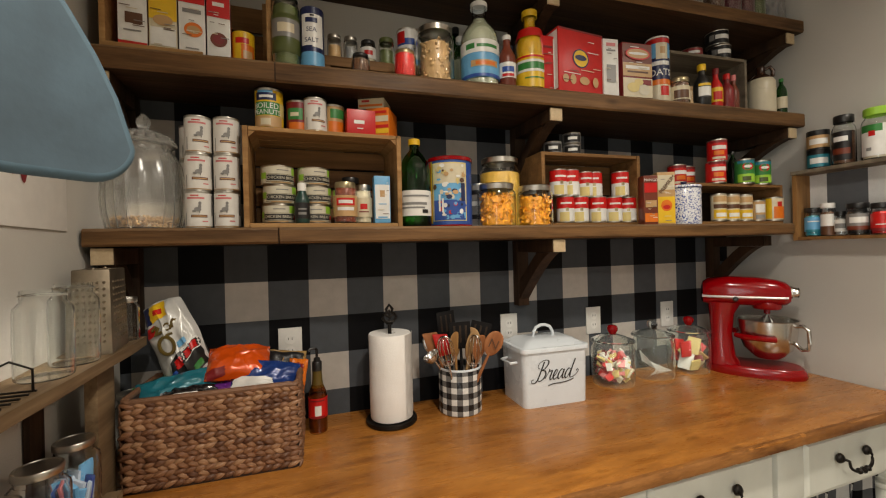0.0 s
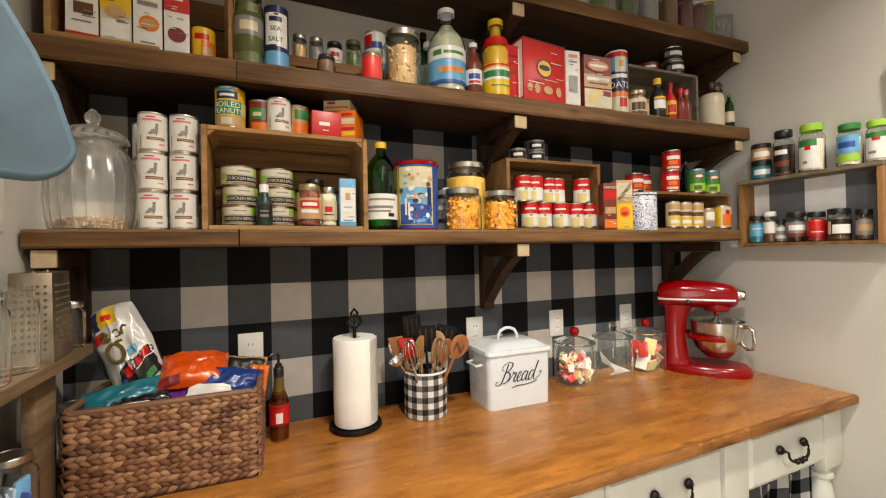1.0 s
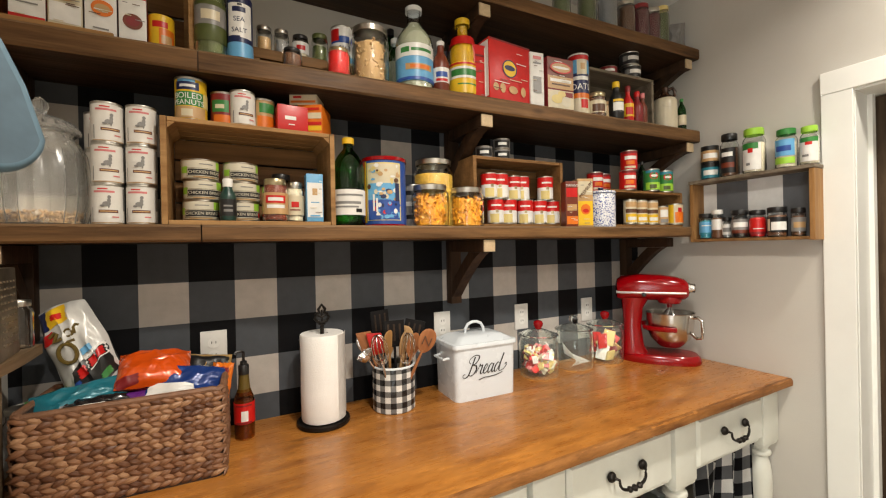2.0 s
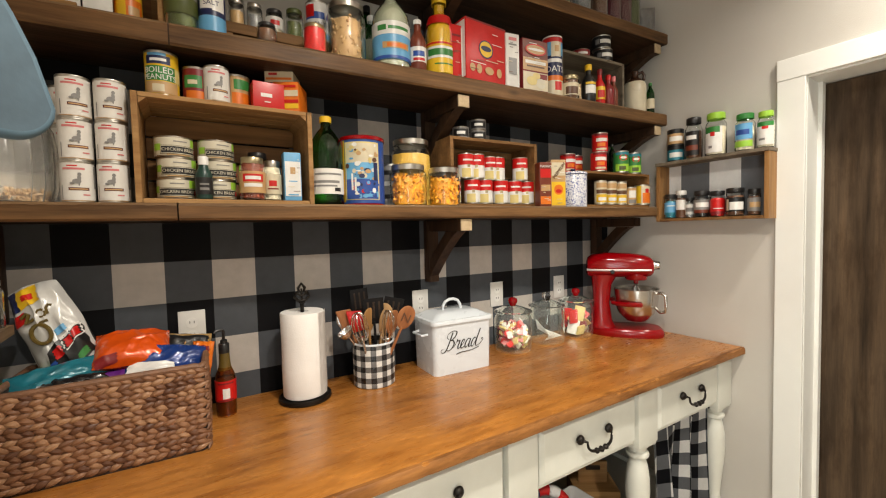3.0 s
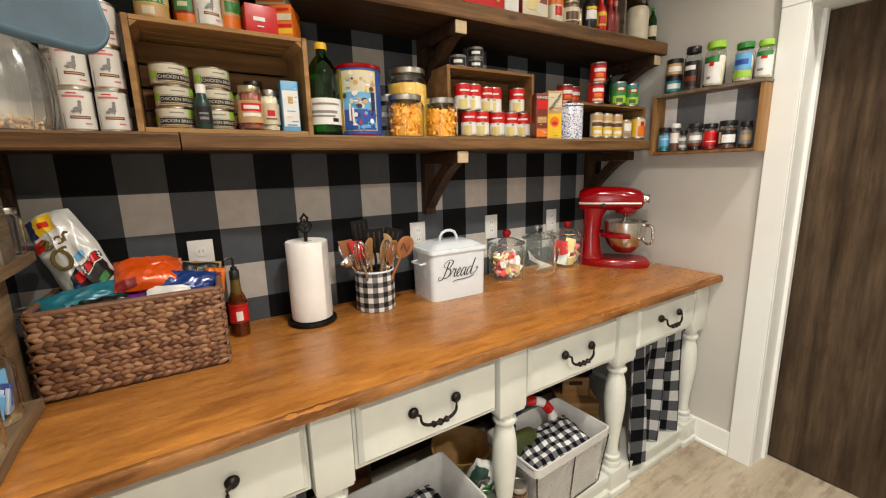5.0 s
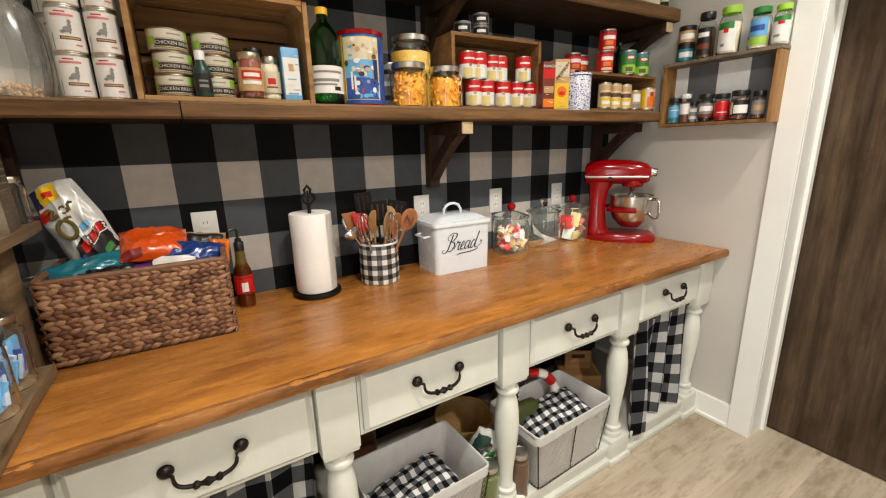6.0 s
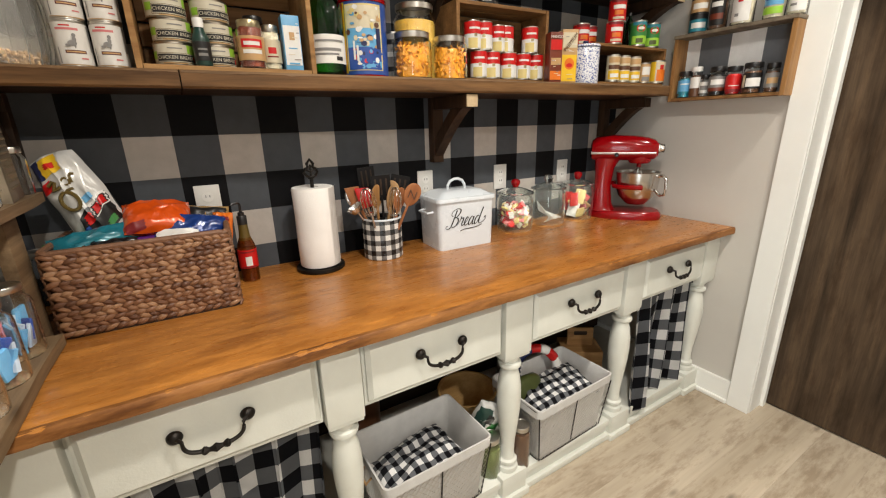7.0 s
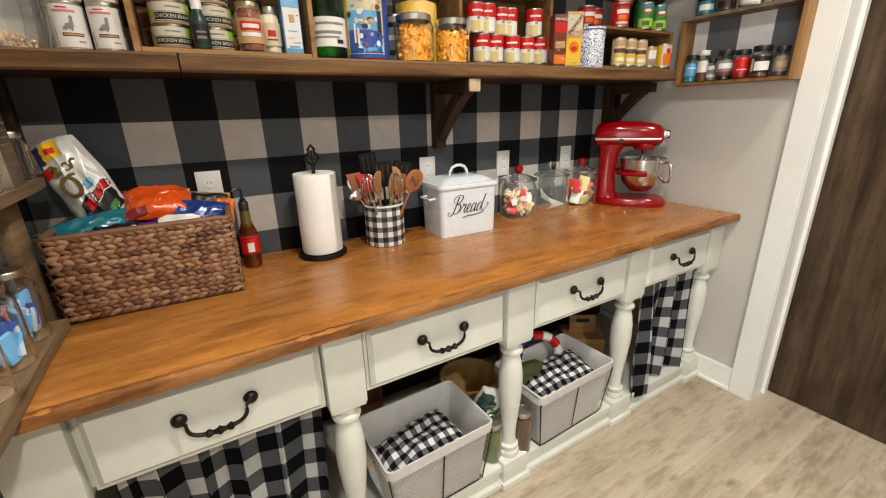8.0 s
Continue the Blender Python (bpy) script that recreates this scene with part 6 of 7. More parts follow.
for s in (-1, 1):
    part("corner_post", block(0.02, 0.02, uh - 0.014, s * (uw / 2 - 0.025), ud / 2 - 0.022, 0.011, 0.001), "crate", ucr, smooth=False)
card = [(-0.319, 0.065, "white", "red", "white carton with a red foot and a dark picture", [("red", 0.98, 0.12, 0, 0.06), ("brown", 0.6, 0.16, 0.05, 0.46), ("red", 0.9, 0.16, 0, 0.88), ("grey", 0.6, 0.02, 0, 0.28)], []),
        (-0.252, 0.065, "cream", "yellow", "yellow and white baking carton", [("yellow", 0.98, 0.5, 0, 0.74), ("white", 0.9, 0.26, 0, 0.24), ("brown", 0.4, 0.05, 0, 0.82)], [("tan", 0.7, 0.16, 0, 0.48)]),
        (-0.186, 0.064, "white", "purple", "white carton with a round picture and red top", [("red", 0.98, 0.2, 0, 0.9), ("grey", 0.7, 0.06, 0, 0.68), ("grey", 0.5, 0.02, 0, 0.12)], [("orange", 0.7, 0.22, 0.05, 0.4), ("tan", 0.5, 0.12, 0.05, 0.4)]),
        (-0.123, 0.059, "white", "red", "white and red carton with a round meat picture", [("red", 0.98, 0.36, 0, 0.82), ("white", 0.5, 0.06, 0, 0.84)], [("sauce", 0.72, 0.22, 0, 0.3), ("dark_red", 0.5, 0.14, 0, 0.3)])]
for xp, w, c1, c2, lab, mk, dc in card:
    yy = 1.578
    carton(pose(at_x(xp, 1.52, yy), yy, Z2 + 0.0095, 0, 0, 6), w * 1.0, 0.07, 0.185, c1, lab, marks=mk, discs=dc, side=c2)
tin_can(pose(at_x(-0.063, 1.52, 1.575), 1.575, Z2 + 0.0095, 0, 0, 4), 0.031, 0.092, "yellow", "squat yellow tub with orange picture", marks=[("orange", -10, 70, 0.1, 0.6), ("red", -40, 30, 0.62, 0.8), ("tan", 0, 50, 0.15, 0.4)], lid="yellow")

m, r, h = up(0.051, 0.078, 2.235)
screw_jar(m, r, h, "tall glass jar of green herbs with pale label", "tin", "pickle", 0.8, "pickle", [("grey", -70, 70, 0.36, 0.6), ("cream", -34, 34, 0.42, 0.54)], neck=0.85)
m, r, h = up(0.124, 0.073, 2.196)
tin_can(m, r * 0.94, h, "navy", "round sea salt tub with navy and white label", marks=[("white", -58, 58, 0.34, 0.88), ("sky", -100, 100, 0.03, 0.26), ("navy", -34, 26, 0.74, 0.82), ("black", -10, 10, 0.84, 0.87), ("navy", -58, 0, 0.30, 0.36)], words=[("SEA", 0.019, "navy", -4, 0.62), ("SALT", 0.019, "navy", -4, 0.45)], name="salt_tub", lid="navy")
# small riser of rough wood with spice jars
rx0, rx1 = at_x(0.155, 1.52, 1.59), at_x(0.43, 1.52, 1.59)
rs = thing("riser_shelf", pose((rx0 + rx1) / 2, 1.645, Z2, 0, 0, 0), "small rough wooden riser on the shelf", "riser")
part("board", block(rx1 - rx0, 0.11, 0.032, 0, 0, 0.053, 0.003), "crate_dark", rs)
for s in (-1, 1):
    part("end", block(0.02, 0.108, 0.0525, s * ((rx1 - rx0) / 2 - 0.012), 0, 0, 0.002), "crate_dark", rs)
RZ = Z2 + 0.0855
for k, (xp, w, hh, lidm, fill, lab) in enumerate(((0.188, 0.046, 0.08, "tin", "tan", "small clear shaker with a steel lid"), (0.236, 0.046, 0.08, "tin", "grey", "small clear shaker with a steel lid and grey spice"), (0.290, 0.052, 0.075, "black", "cream", "small jar with black lid and pale spice"), (0.348, 0.054, 0.092, "pickle", "pickle", "green capped jar of pickles"))):
    yy = 1.625
    screw_jar(pose(at_x(xp, 1.52, yy), yy, RZ, 0, 0, -6), w / 2, hh, lab, lidm, fill, 0.55, "white" if k == 2 else None, [("red", -30, 30, 0.3, 0.5)] if k == 2 else (), name="spice_jar", group="spice jars on the riser", neck=0.86)
yy = 1.635
tin_can(pose(at_x(0.420, 1.52, yy), yy, RZ, 0, 0, -12), 0.041, 0.135, "white", "round iodized salt can with blue and red print", marks=[("blue", -70, 30, 0.55, 0.72), ("red", -70, -20, 0.60, 0.9), ("sky", -60, 60, 0.06, 0.2)], words=[("SALT", 0.018, "navy", 8, 0.42)], lid="tin", name="salt_can")
yy = front(0.27) + 0.035
screw_jar(pose(at_x(0.265, 1.52, yy), yy, Z2, 0, 0, -10), 0.028, 0.058, "low jar with a black lid", "black", "brown", 0.7, name="jar")
yy = front(0.4) + 0.045
screw_jar(pose(at_x(0.406, 1.52, yy), yy, Z2, 0, 0, -14), 0.036, 0.088, "small jar of red sauce with a tin lid", "gold_lid", "red", 0.85, name="jar")
m, r, h = up(0.510, 0.132, 2.200, back=0.075)
screw_jar(m, r, h, "glass jar of shelled peanuts with a tin lid", "tin", "tan", 0.8, name="nut_jar", bits=(240, 0.009, "nut"), neck=0.84)
for xp, yy, rr, hh, gm, cp, lq, wr, lab in ((0.52, 1.66, 0.042, 0.235, "glass", "yellow", "pickle", "lime", "green bottle with a yellow cap"), (0.585, 1.68, 0.032, 0.29, "green_glass", "black", None, "black", "tall dark wine bottle"), (0.60, 1.64, 0.036, 0.235, "glass", "white", "pale_fill", None, "clear bottle of pale oil"), (0.455, 1.69, 0.035, 0.19, "glass", "lime", "pickle", None, "jar of green pickles")):
    bottle(pose(at_x(xp, 1.52, yy), yy, Z2, 0, 0, -15), rr, hh, lab, gm, cp, lq, 0.6, wr, (0.2, 0.5), name="bottle")
m, r, h = up(0.672, 0.143, 2.316, back=0.08)
bottle(m, r, h, "clear vegetable oil bottle with blue and white label", "glass", "white", "pale_fill", 0.80, "sky", (0.08, 0.50), [("white", -88, 88, 0.355, 0.50), ("green", -50, -22, 0.40, 0.46), ("green", -16, 50, 0.41, 0.445), ("tan", -34, 50, 0.20, 0.27), ("orange", -20, 40, 0.215, 0.255), ("blue", -88, 88, 0.085, 0.12)], 0.36, 0.56, "oil_bottle", cap_h=0.06)
m, r, h = up(0.776, 0.069, 2.222, back=0.05)
bottle(m, r, h, "dark red sauce bottle with a white cap", "sauce", "white", None, 0, "white", (0.18, 0.46), [("blue", -40, 40, 0.28, 0.38), ("red", -40, 40, 0.2, 0.25)], 0.4, 0.55, "ketchup_bottle", solid=True)
yy = 1.66
carton(pose(at_x(0.745, 1.52, yy), yy, Z2, 0, 0, -16), 0.10, 0.06, 0.225, "navy", "dark blue and red packet behind the bottles", marks=[("red", 0.96, 0.22, 0, 0.72), ("white", 0.6, 0.06, 0, 0.78), ("black", 0.9, 0.2, 0, 0.9)], name="packet")
m, r, h = up(0.870, 0.125, 2.322, back=0.075)
bottle(m, r, h, "golden maize oil bottle with a yellow cap", "glass", "yellow", "oil_fill", 0.90, "yellow", (0.04, 0.42), [("white", -80, 80, 0.22, 0.36), ("green", -60, 60, 0.25, 0.33), ("red", -80, 80, 0.385, 0.41), ("green", -30, 50, 0.14, 0.155)], 0.42, 0.56, "oil_bottle", cap_h=0.08)
part("neck_label", lathe([(r * 0.97, h * 0.64), (r * 0.80, h * 0.75), (r * 0.76, h * 0.752)], 26), "red", bpy.data.objects["oil_bottle.001"])


def front_box(xa, xb, ztop, plane, depth, turn, back, card_, lab, **kw):
    """Carton whose front runs between two places on a plane."""
    y0 = front((xa + xb) / 2) + back
    a, c = at_x(xa, plane, y0), at_x(xb, plane, y0)
    k = (y0 - EYE0[1]) / (plane - EYE0[1])
    h_ = (ztop - EYE0[2]) * k + EYE0[2] - Z2
    return carton(pose((a + c) / 2 + depth / 2 * math.sin(radians(-turn)), y0 + depth / 2 * math.cos(radians(turn)), Z2, 0, 0, turn), (c - a) / math.cos(radians(turn)), depth, h_, card_, lab, **kw)


front_box(0.915, 0.99, 2.250, 1.52, 0.10, -4, 0.03, "red", "narrow red carton seen end-on", marks=[("white", 0.24, 0.9, 0.3, 0.5), ("dark_red", 0.5, 0.04, -0.1, 0.8)])
front_box(0.985, 1.198, 2.290, 1.52, 0.065, 4, 0.02, "red", "red cracker carton with a blue and yellow round badge", marks=[("dark_red", 0.98, 0.03, 0, 0.98)],
          discs=[("navy", 0.36, 0.30, -0.02, 0.55), ("yellow", 0.31, 0.26, -0.02, 0.55), ("navy", 0.26, 0.09, -0.02, 0.56), ("tan", 0.13, 0.13, -0.36, 0.2), ("tan", 0.13, 0.16, -0.2, 0.2), ("tan", 0.22, 0.13, 0.05, 0.2), ("tan", 0.13, 0.16, 0.3, 0.2)], side="white")
front_box(1.197, 1.262, 2.280, 1.52, 0.05, -8, 0.022, "white", "white side of a red cracker carton", marks=[("grey", 0.6, 0.03, 0, 0.8), ("pink", 0.6, 0.06, 0, 0.9), ("grey", 0.6, 0.3, 0, 0.4)])
front_box(1.235, 1.365, 2.245, 1.46, 0.05, -6, 0.02, "dark_red", "potato flake carton with red and brown print", marks=[("sauce", 0.98, 0.34, 0, 0.81), ("tan", 0.98, 0.24, 0, 0.52), ("cream", 0.98, 0.34, 0, 0.2), ("white", 0.8, 0.06, 0, 0.56), ("brown", 0.7, 0.03, 0, 0.48), ("dark_red", 0.3, 0.1, 0.3, 0.3)], discs=[("straw", 0.42, 0.17, -0.16, 0.2), ("bone", 0.36, 0.2, 0.2, 0.16), ("straw", 0.3, 0.12, 0.02, 0.3), ("red", 0.82, 0.22, 0, 0.80), ("tan", 0.72, 0.17, 0, 0.80), ("white", 0.62, 0.05, 0, 0.80)])
m, r, h = up(1.400, 0.125, 2.268, 1.46, 0.075)
oat = tin_can(m, r, h, "navy", "round oat canister with navy, red and white print", marks=[("red", -90, 90, 0.90, 0.97), ("sky", -90, 90, 0.68, 0.90), ("cream", -20, 40, 0.66, 0.90), ("tan", 0, 26, 0.74, 0.84), ("white", -46, 50, 0.57, 0.63), ("orange", -90, 90, 0.28, 0.36), ("cream", -90, 90, 0.04, 0.28), ("red", 0, 44, 0.12, 0.26)], words=[("OATS", 0.036, "white", 2, 0.46)], lid="white", name="oat_canister")
yy = front(1.5) + 0.05
screw_jar(pose(at_x(1.505, 1.46, yy), yy, Z2, 0, 0, -30), 0.040, 0.105, "small jar of brown spice with a gold lid", "gold_lid", "brown", 0.8, "cream", [("brown", -40, 40, 0.2, 0.5)], name="spice_jar", neck=0.88)
yy = front(1.55) + 0.07
screw_jar(pose(at_x(1.570, 1.46, yy), yy, Z2, 0, 0, -30), 0.032, 0.085, "small jar of tan spice", "tan", "tan", 0.8, name="spice_jar", neck=0.88)
# grey box on the shelf
yy = front(1.68) + 0.06
g0, g1 = at_x(1.475, 1.46, yy), at_x(1.885, 1.46, yy)
gb = thing("grey_box", pose((g0 + g1) / 2, yy + 0.075, Z2, 0, 0, -4), "weathered grey wooden box open to the front", "box")
gw, gh, gd = g1 - g0, 0.228, 0.15
for s in (-1, 1):
    part("end", block(0.013, gd, gh, s * (gw / 2 - 0.0065), 0, 0, 0.002), "grey_wood", gb, smooth=False)
for z in (0, gh - 0.012):
    part("board", block(gw - 0.028, gd, 0.012, 0, 0, z, 0.001), "grey_wood", gb, smooth=False)
part("back_board", block(gw - 0.028, 0.008, gh - 0.026, 0, gd / 2 - 0.005, 0.013), "grey_wood", gb, smooth=False)
for xp, rr, hh, lq, cp, wr, mk, lab in ((1.633, 0.031, 0.165, "black", "yellow", "black", [("white", -40, 50, 0.2, 0.42), ("yellow", -40, 50, 0.44, 0.5)], "dark bottle with a yellow cap"), (1.712, 0.024, 0.165, "red", "dark_red", "yellow", [("red", -40, 40, 0.2, 0.4)], "red hot sauce bottle"), (1.775, 0.026, 0.15, "dark_red", "red", None, [], "red bottle with a pink cap"), (1.815, 0.02, 0.15, "sauce", "pink", None, [], "small brown sauce bottle")):
    yy = front(1.7) + 0.035 + 0.01 * (xp > 1.7)
    bottle(pose(at_x(xp, 1.46, yy), yy, Z2, 0, 0, -32), rr, hh, lab, lq, cp, None, 0, wr, (0.15, 0.5), mk, 0.4, 0.5, "sauce_bottle", solid=True, cap_h=0.16)
yy = front(1.7) + 0.10
blk = None
for k in range(2):
    m = pose(at_x(1.725, 1.46, yy) + 0.012 * (k == 0), yy, Z2 + gh + 0.001 + 0.060 * k, 0, 0, -40)
    if blk is None:
        blk = tin_can(m, 0.044, 0.059, "black", "squat black can with a white band, stacked", "can", "squat black cans", [("white", -20, 60, 0.35, 0.65), ("grey", -50, -24, 0.3, 0.7)])
    else:
        copy_thing(blk, m)
tin_can(pose(at_x(1.60, 1.46, yy), yy + 0.02, Z2 + gh + 0.001, 0, 0, -30), 0.045, 0.035, "dark_red", "low dark red tin on the grey box", marks=[("white", -30, 30, 0.3, 0.6)])
# stoneware jug
m, r, h = up(1.985, 0.195, 2.236, 1.46, 0.08)
jug = thing("stoneware_jug", m, "cream stoneware jug with a brown glazed top", "jug")
part("body", lathe([(0, 0), (r * 0.96, 0), (r, 0.006), (r, h * 0.62), (r * 0.97, h * 0.68), (r * 0.84, h * 0.735)], 32), "cream_ware", jug)
part("shoulder", lathe([(r * 0.843, h * 0.734), (r * 0.6, h * 0.80), (r * 0.36, h * 0.85), (r * 0.3, h * 0.9), (r * 0.34, h * 0.97), (r * 0.3, h), (0, h)], 32), "brown_ware", jug, "brown glazed shoulder and neck")
part("handle", tube([(r * 0.3, 0, h * 0.94), (r * 0.62, 0, h * 0.97), (r * 0.8, 0, h * 0.88), (r * 0.76, 0, h * 0.77)], 0.008, 8), "brown_ware", jug, at=pose(0, 0, 0, 0, 0, -20))
yy = front(2.05) + 0.055
bottle(pose(at_x(2.118, 1.46, yy), yy, Z2, 0, 0, -40), 0.020, 0.165, "slim green bottle with a pale label", "green_glass", "green", None, 0, "cream", (0.2, 0.5), name="small_bottle")
# ---- jars on the top shelf ----
for k, (xp, rr, hh, fill, lidm) in enumerate(((1.40, 0.038, 0.13, "pickle", "tin"), (1.55, 0.040, 0.15, "pickle", "tin"), (1.68, 0.042, 0.17, "grey", "tin"), (1.80, 0.040, 0.16, "brown", "tin"), (1.90, 0.040, 0.165, "maroon", "dark_red"), (1.985, 0.038, 0.165, "maroon", "tin"), (2.06, 0.034, 0.19, "pickle", "straw"))):
    yy = front(xp) + 0.07
    screw_jar(pose(at_x(xp, 1.46, yy) - 0.09, yy, S3 + 0.001, 0, 0, -38), rr, hh, "home-canning jar with dark contents on the top shelf", lidm, fill, 0.82, name="canning_jar", group="jars on the top shelf", neck=0.84)
bag = snack_bag(pose(2.075, front(2.07) + 0.08, S3 + 0.001, 0, 0, -40), 0.09, 0.15, 0.05, "grey", "grey foil pouch on the top shelf", [], 31)
bag["group"] = ""


# ---- spice box on the east wall ----
RX, RY0, RY1, RZ0, RZ1, RD = XR - 0.001, 0.918, 1.392, 1.480, 1.772, 0.092
rb = thing("spice_box", pose(RX, (RY0 + RY1) / 2, RZ0), "honey-coloured wooden box hung on the wall, lined with check paper", "spice box")
rl, rh = RY1 - RY0, RZ1 - RZ0
for s, mat in ((-1, "oak"), (1, "oak")):
    part("end", block(RD, 0.017, rh - 0.016, -RD / 2, s * (rl / 2 - 0.0085), 0.0, 0.0015), mat, rb, smooth=False)
part("bottom_board", block(RD - 0.002, rl - 0.036, 0.013, -RD / 2, 0, 0.002, 0.001), "crate_dark", rb, smooth=False)
part("top_board", block(RD + 0.006, rl + 0.004, 0.015, -RD / 2 - 0.003, 0, rh - 0.0155, 0.002), "grey_wood", rb, "weathered top board", smooth=False)
b = bmesh.new()
f = b.faces.new([b.verts.new(v) for v in ((-0.006, rl / 2 - 0.018, 0.016), (-0.006, -rl / 2 + 0.018, 0.016), (-0.006, -rl / 2 + 0.018, rh - 0.017), (-0.006, rl / 2 - 0.018, rh - 0.017))])
uv = b.loops.layers.uv.new("UVMap")
for l in f.loops:
    l[uv].uv = ((0.218 - l.vert.co.y) / 0.1307 + 0.55, 0.45 + (l.vert.co.z - 0.02) / 1.1)
part("paper_lining", b, "gingham", rb, "grey and white check paper lining", smooth=False)


def rb_item(y, w, h, make):
    return pose(RX - RD / 2 - 0.004, y, 0, 0, 0, -58), w / 2, h


for k, (y, w, h, lid_, lq, wr, mk, lab) in enumerate((
        (1.342, 0.055, 0.118, "black", "teal", "sky", [("teal", -60, 60, 0.16, 0.24), ("white", -40, 40, 0.5, 0.54)], "spice jar with a light blue label"), (1.290, 0.046, 0.132, "white", "brown", "white", [("brown", -90, 90, 0.02, 0.3)], "spice shaker with a white cap"),
        (1.250, 0.036, 0.095, "black", "grey", "white", [("grey", -60, 60, 0.3, 0.5)], "small spice jar with a pale label"), (1.196, 0.066, 0.122, "black", "black", "grey", [("white", -50, 50, 0.38, 0.56), ("sauce", -70, 70, 0.16, 0.28)], "wide spice jar with a black label"),
        (1.128, 0.058, 0.116, "black", "red", "red", [("white", -40, 40, 0.3, 0.33), ("dark_red", -70, 70, 0.1, 0.2)], "red spice jar with black cap"), (1.057, 0.068, 0.122, "black", "brown", "black", [("white", -44, 50, 0.22, 0.5), ("cream", -70, -50, 0.2, 0.6)], "spice jar with black and white label"),
        (0.985, 0.046, 0.112, "black", "brown", "grey", [("tan", -50, 50, 0.3, 0.5)], "dark spice jar with grey label"))):
    m, r, hh = rb_item(y, w, h, None)
    screw_jar(pose(0, 0, RZ0 + 0.016) @ m, r, hh, lab, lid_, lq, 0.72, wr, mk, name="spice_jar", group="jars in the spice box", neck=0.92)
topz = RZ1 + 0.0005
for k, (lidm, c) in enumerate((("black", "teal"), ("brown", "tan"))):
    tin_can(pose(RX - 0.05, 1.318, topz + 0.078 * k, 0, 0, -58), 0.037, 0.077, c, "small round tub with dark lid, stacked", "tub", "stacked tubs", [("white", -50, 50, 0.25, 0.55), ("black", -90, 90, 0.72, 0.96)], lid="black", name="tub")


def shaker(y, w, h, body, cap, mk, lab):
    t = thing("seasoning_shaker", pose(RX - 0.052, y, topz, 0, 0, -56), lab, "seasoning", "large shakers on the spice box")
    r = w / 2
    prof = [(r * 0.95, 0), (r, 0.004), (r, h * 0.70), (r * 0.93, h * 0.76), (r * 0.74, h * 0.82), (r * 0.74, h * 0.86)]
    glass_part(shell(prof, 0.002), t, "bottle")
    filling(r - 0.003, 0.004, h * 0.66, body, t)
    part("cap", lathe([(r * 0.84, h * 0.85), (r * 0.86, h * 0.855), (r * 0.86, h * 0.985), (r * 0.8, h), (0, h)], 24), cap, t)
    for k, (ink, a0, a1, z0, z1) in enumerate(mk):
        part("label_print", curved_patch(r + 0.0008 + 0.0002 * k, a0, a1, z0 * h, z1 * h), ink, t)


shaker(1.232, 0.072, 0.192, "brown", "black", [("black", -80, 30, 0.08, 0.66), ("white", -60, 10, 0.46, 0.56), ("sauce", -70, 20, 0.2, 0.32)], "seasoning shaker with black label and black cap")
shaker(1.135, 0.084, 0.190, "cream", "lime", [("white", -80, 24, 0.06, 0.66), ("green", -76, 10, 0.52, 0.66), ("red", -40, -16, 0.44, 0.54), ("grey", -50, -30, 0.16, 0.22)], "seasoning shaker with white label and lime cap")
shaker(1.020, 0.074, 0.158, "cream", "green", [("sky", -84, 30, 0.3, 0.72), ("blue", -70, 10, 0.42, 0.56), ("lime", -84, 30, 0.1, 0.26)], "seasoning shaker with blue label and green cap")
shaker(0.945, 0.060, 0.150, "cream", "lime", [("white", -84, 40, 0.08, 0.7), ("green", -84, 40, 0.58, 0.7), ("red", -40, 0, 0.5, 0.58), ("grey", -60, -20, 0.2, 0.26)], "seasoning shaker with white label and lime cap beside the casing")


# ---- rustic rack on the west wall ----
rk = thing("wall_rack", pose(XL, 0, 0), "rough wooden spice rack with two narrow shelves", "wall rack")


def rough_board(y0, y1, z, depth, thick):
    b = block(depth, y1 - y0, thick, depth / 2 + 0.001, (y0 + y1) / 2, z - thick, 0.0)
    bmesh.ops.subdivide_edges(b, edges=[e for e in b.edges if abs(e.verts[0].co.y - e.verts[1].co.y) > 0.3], cuts=24)
    for v in b.verts:
        if v.co.x > depth * 0.6:
            v.co.x += 0.007 * noise.noise(Vector((v.co.y * 6, z * 7, 0.3)))
    return b


part("shelf", rough_board(0.55, 1.60, 1.258, 0.115, 0.024), "rack", rk)
part("shelf", rough_board(0.55, 1.40, 0.936, 0.115, 0.028), "rack", rk)
part("upright", block(0.026, 0.09, 0.327, 0.075, 1.415, 0.906, 0.003), "rack", rk)
part("upright", block(0.026, 0.09, 0.297, 0.075, 0.62, 0.937, 0.003), "rack", rk)
part("back_strip", block(0.012, 0.05, 0.30, 0.008, 1.30, 0.936, 0.002), "bracket", rk)

gx = thing("box_grater", pose(XL + 0.066, 1.452, 1.2585, 0, 0, 6), "tarnished tin box grater standing on the rack", "grater")
b = bmesh.new()
rr_ = []
for z, w, d in ((0, 0.078, 0.140), (0.195, 0.070, 0.128)):
    rr_.append([b.verts.new((x * w / 2, y * d / 2, z)) for x, y in ((-1, -1), (1, -1), (1, 1), (-1, 1))])
for i in range(4):
    b.faces.new((rr_[0][i], rr_[0][(i + 1) % 4], rr_[1][(i + 1) % 4], rr_[1][i]))
b.faces.new(rr_[1])
bmesh.ops.bevel(b, geom=[e for e in b.edges], offset=0.003, segments=2, affect="EDGES", profile=0.5)
M["old_tin"] = plain("tarnished_tin", (0.26, 0.21, 0.15), 0.45, 0.85, vary=0.35, scale=25)
part("body", b, "old_tin", gx)
tb = bmesh.new()
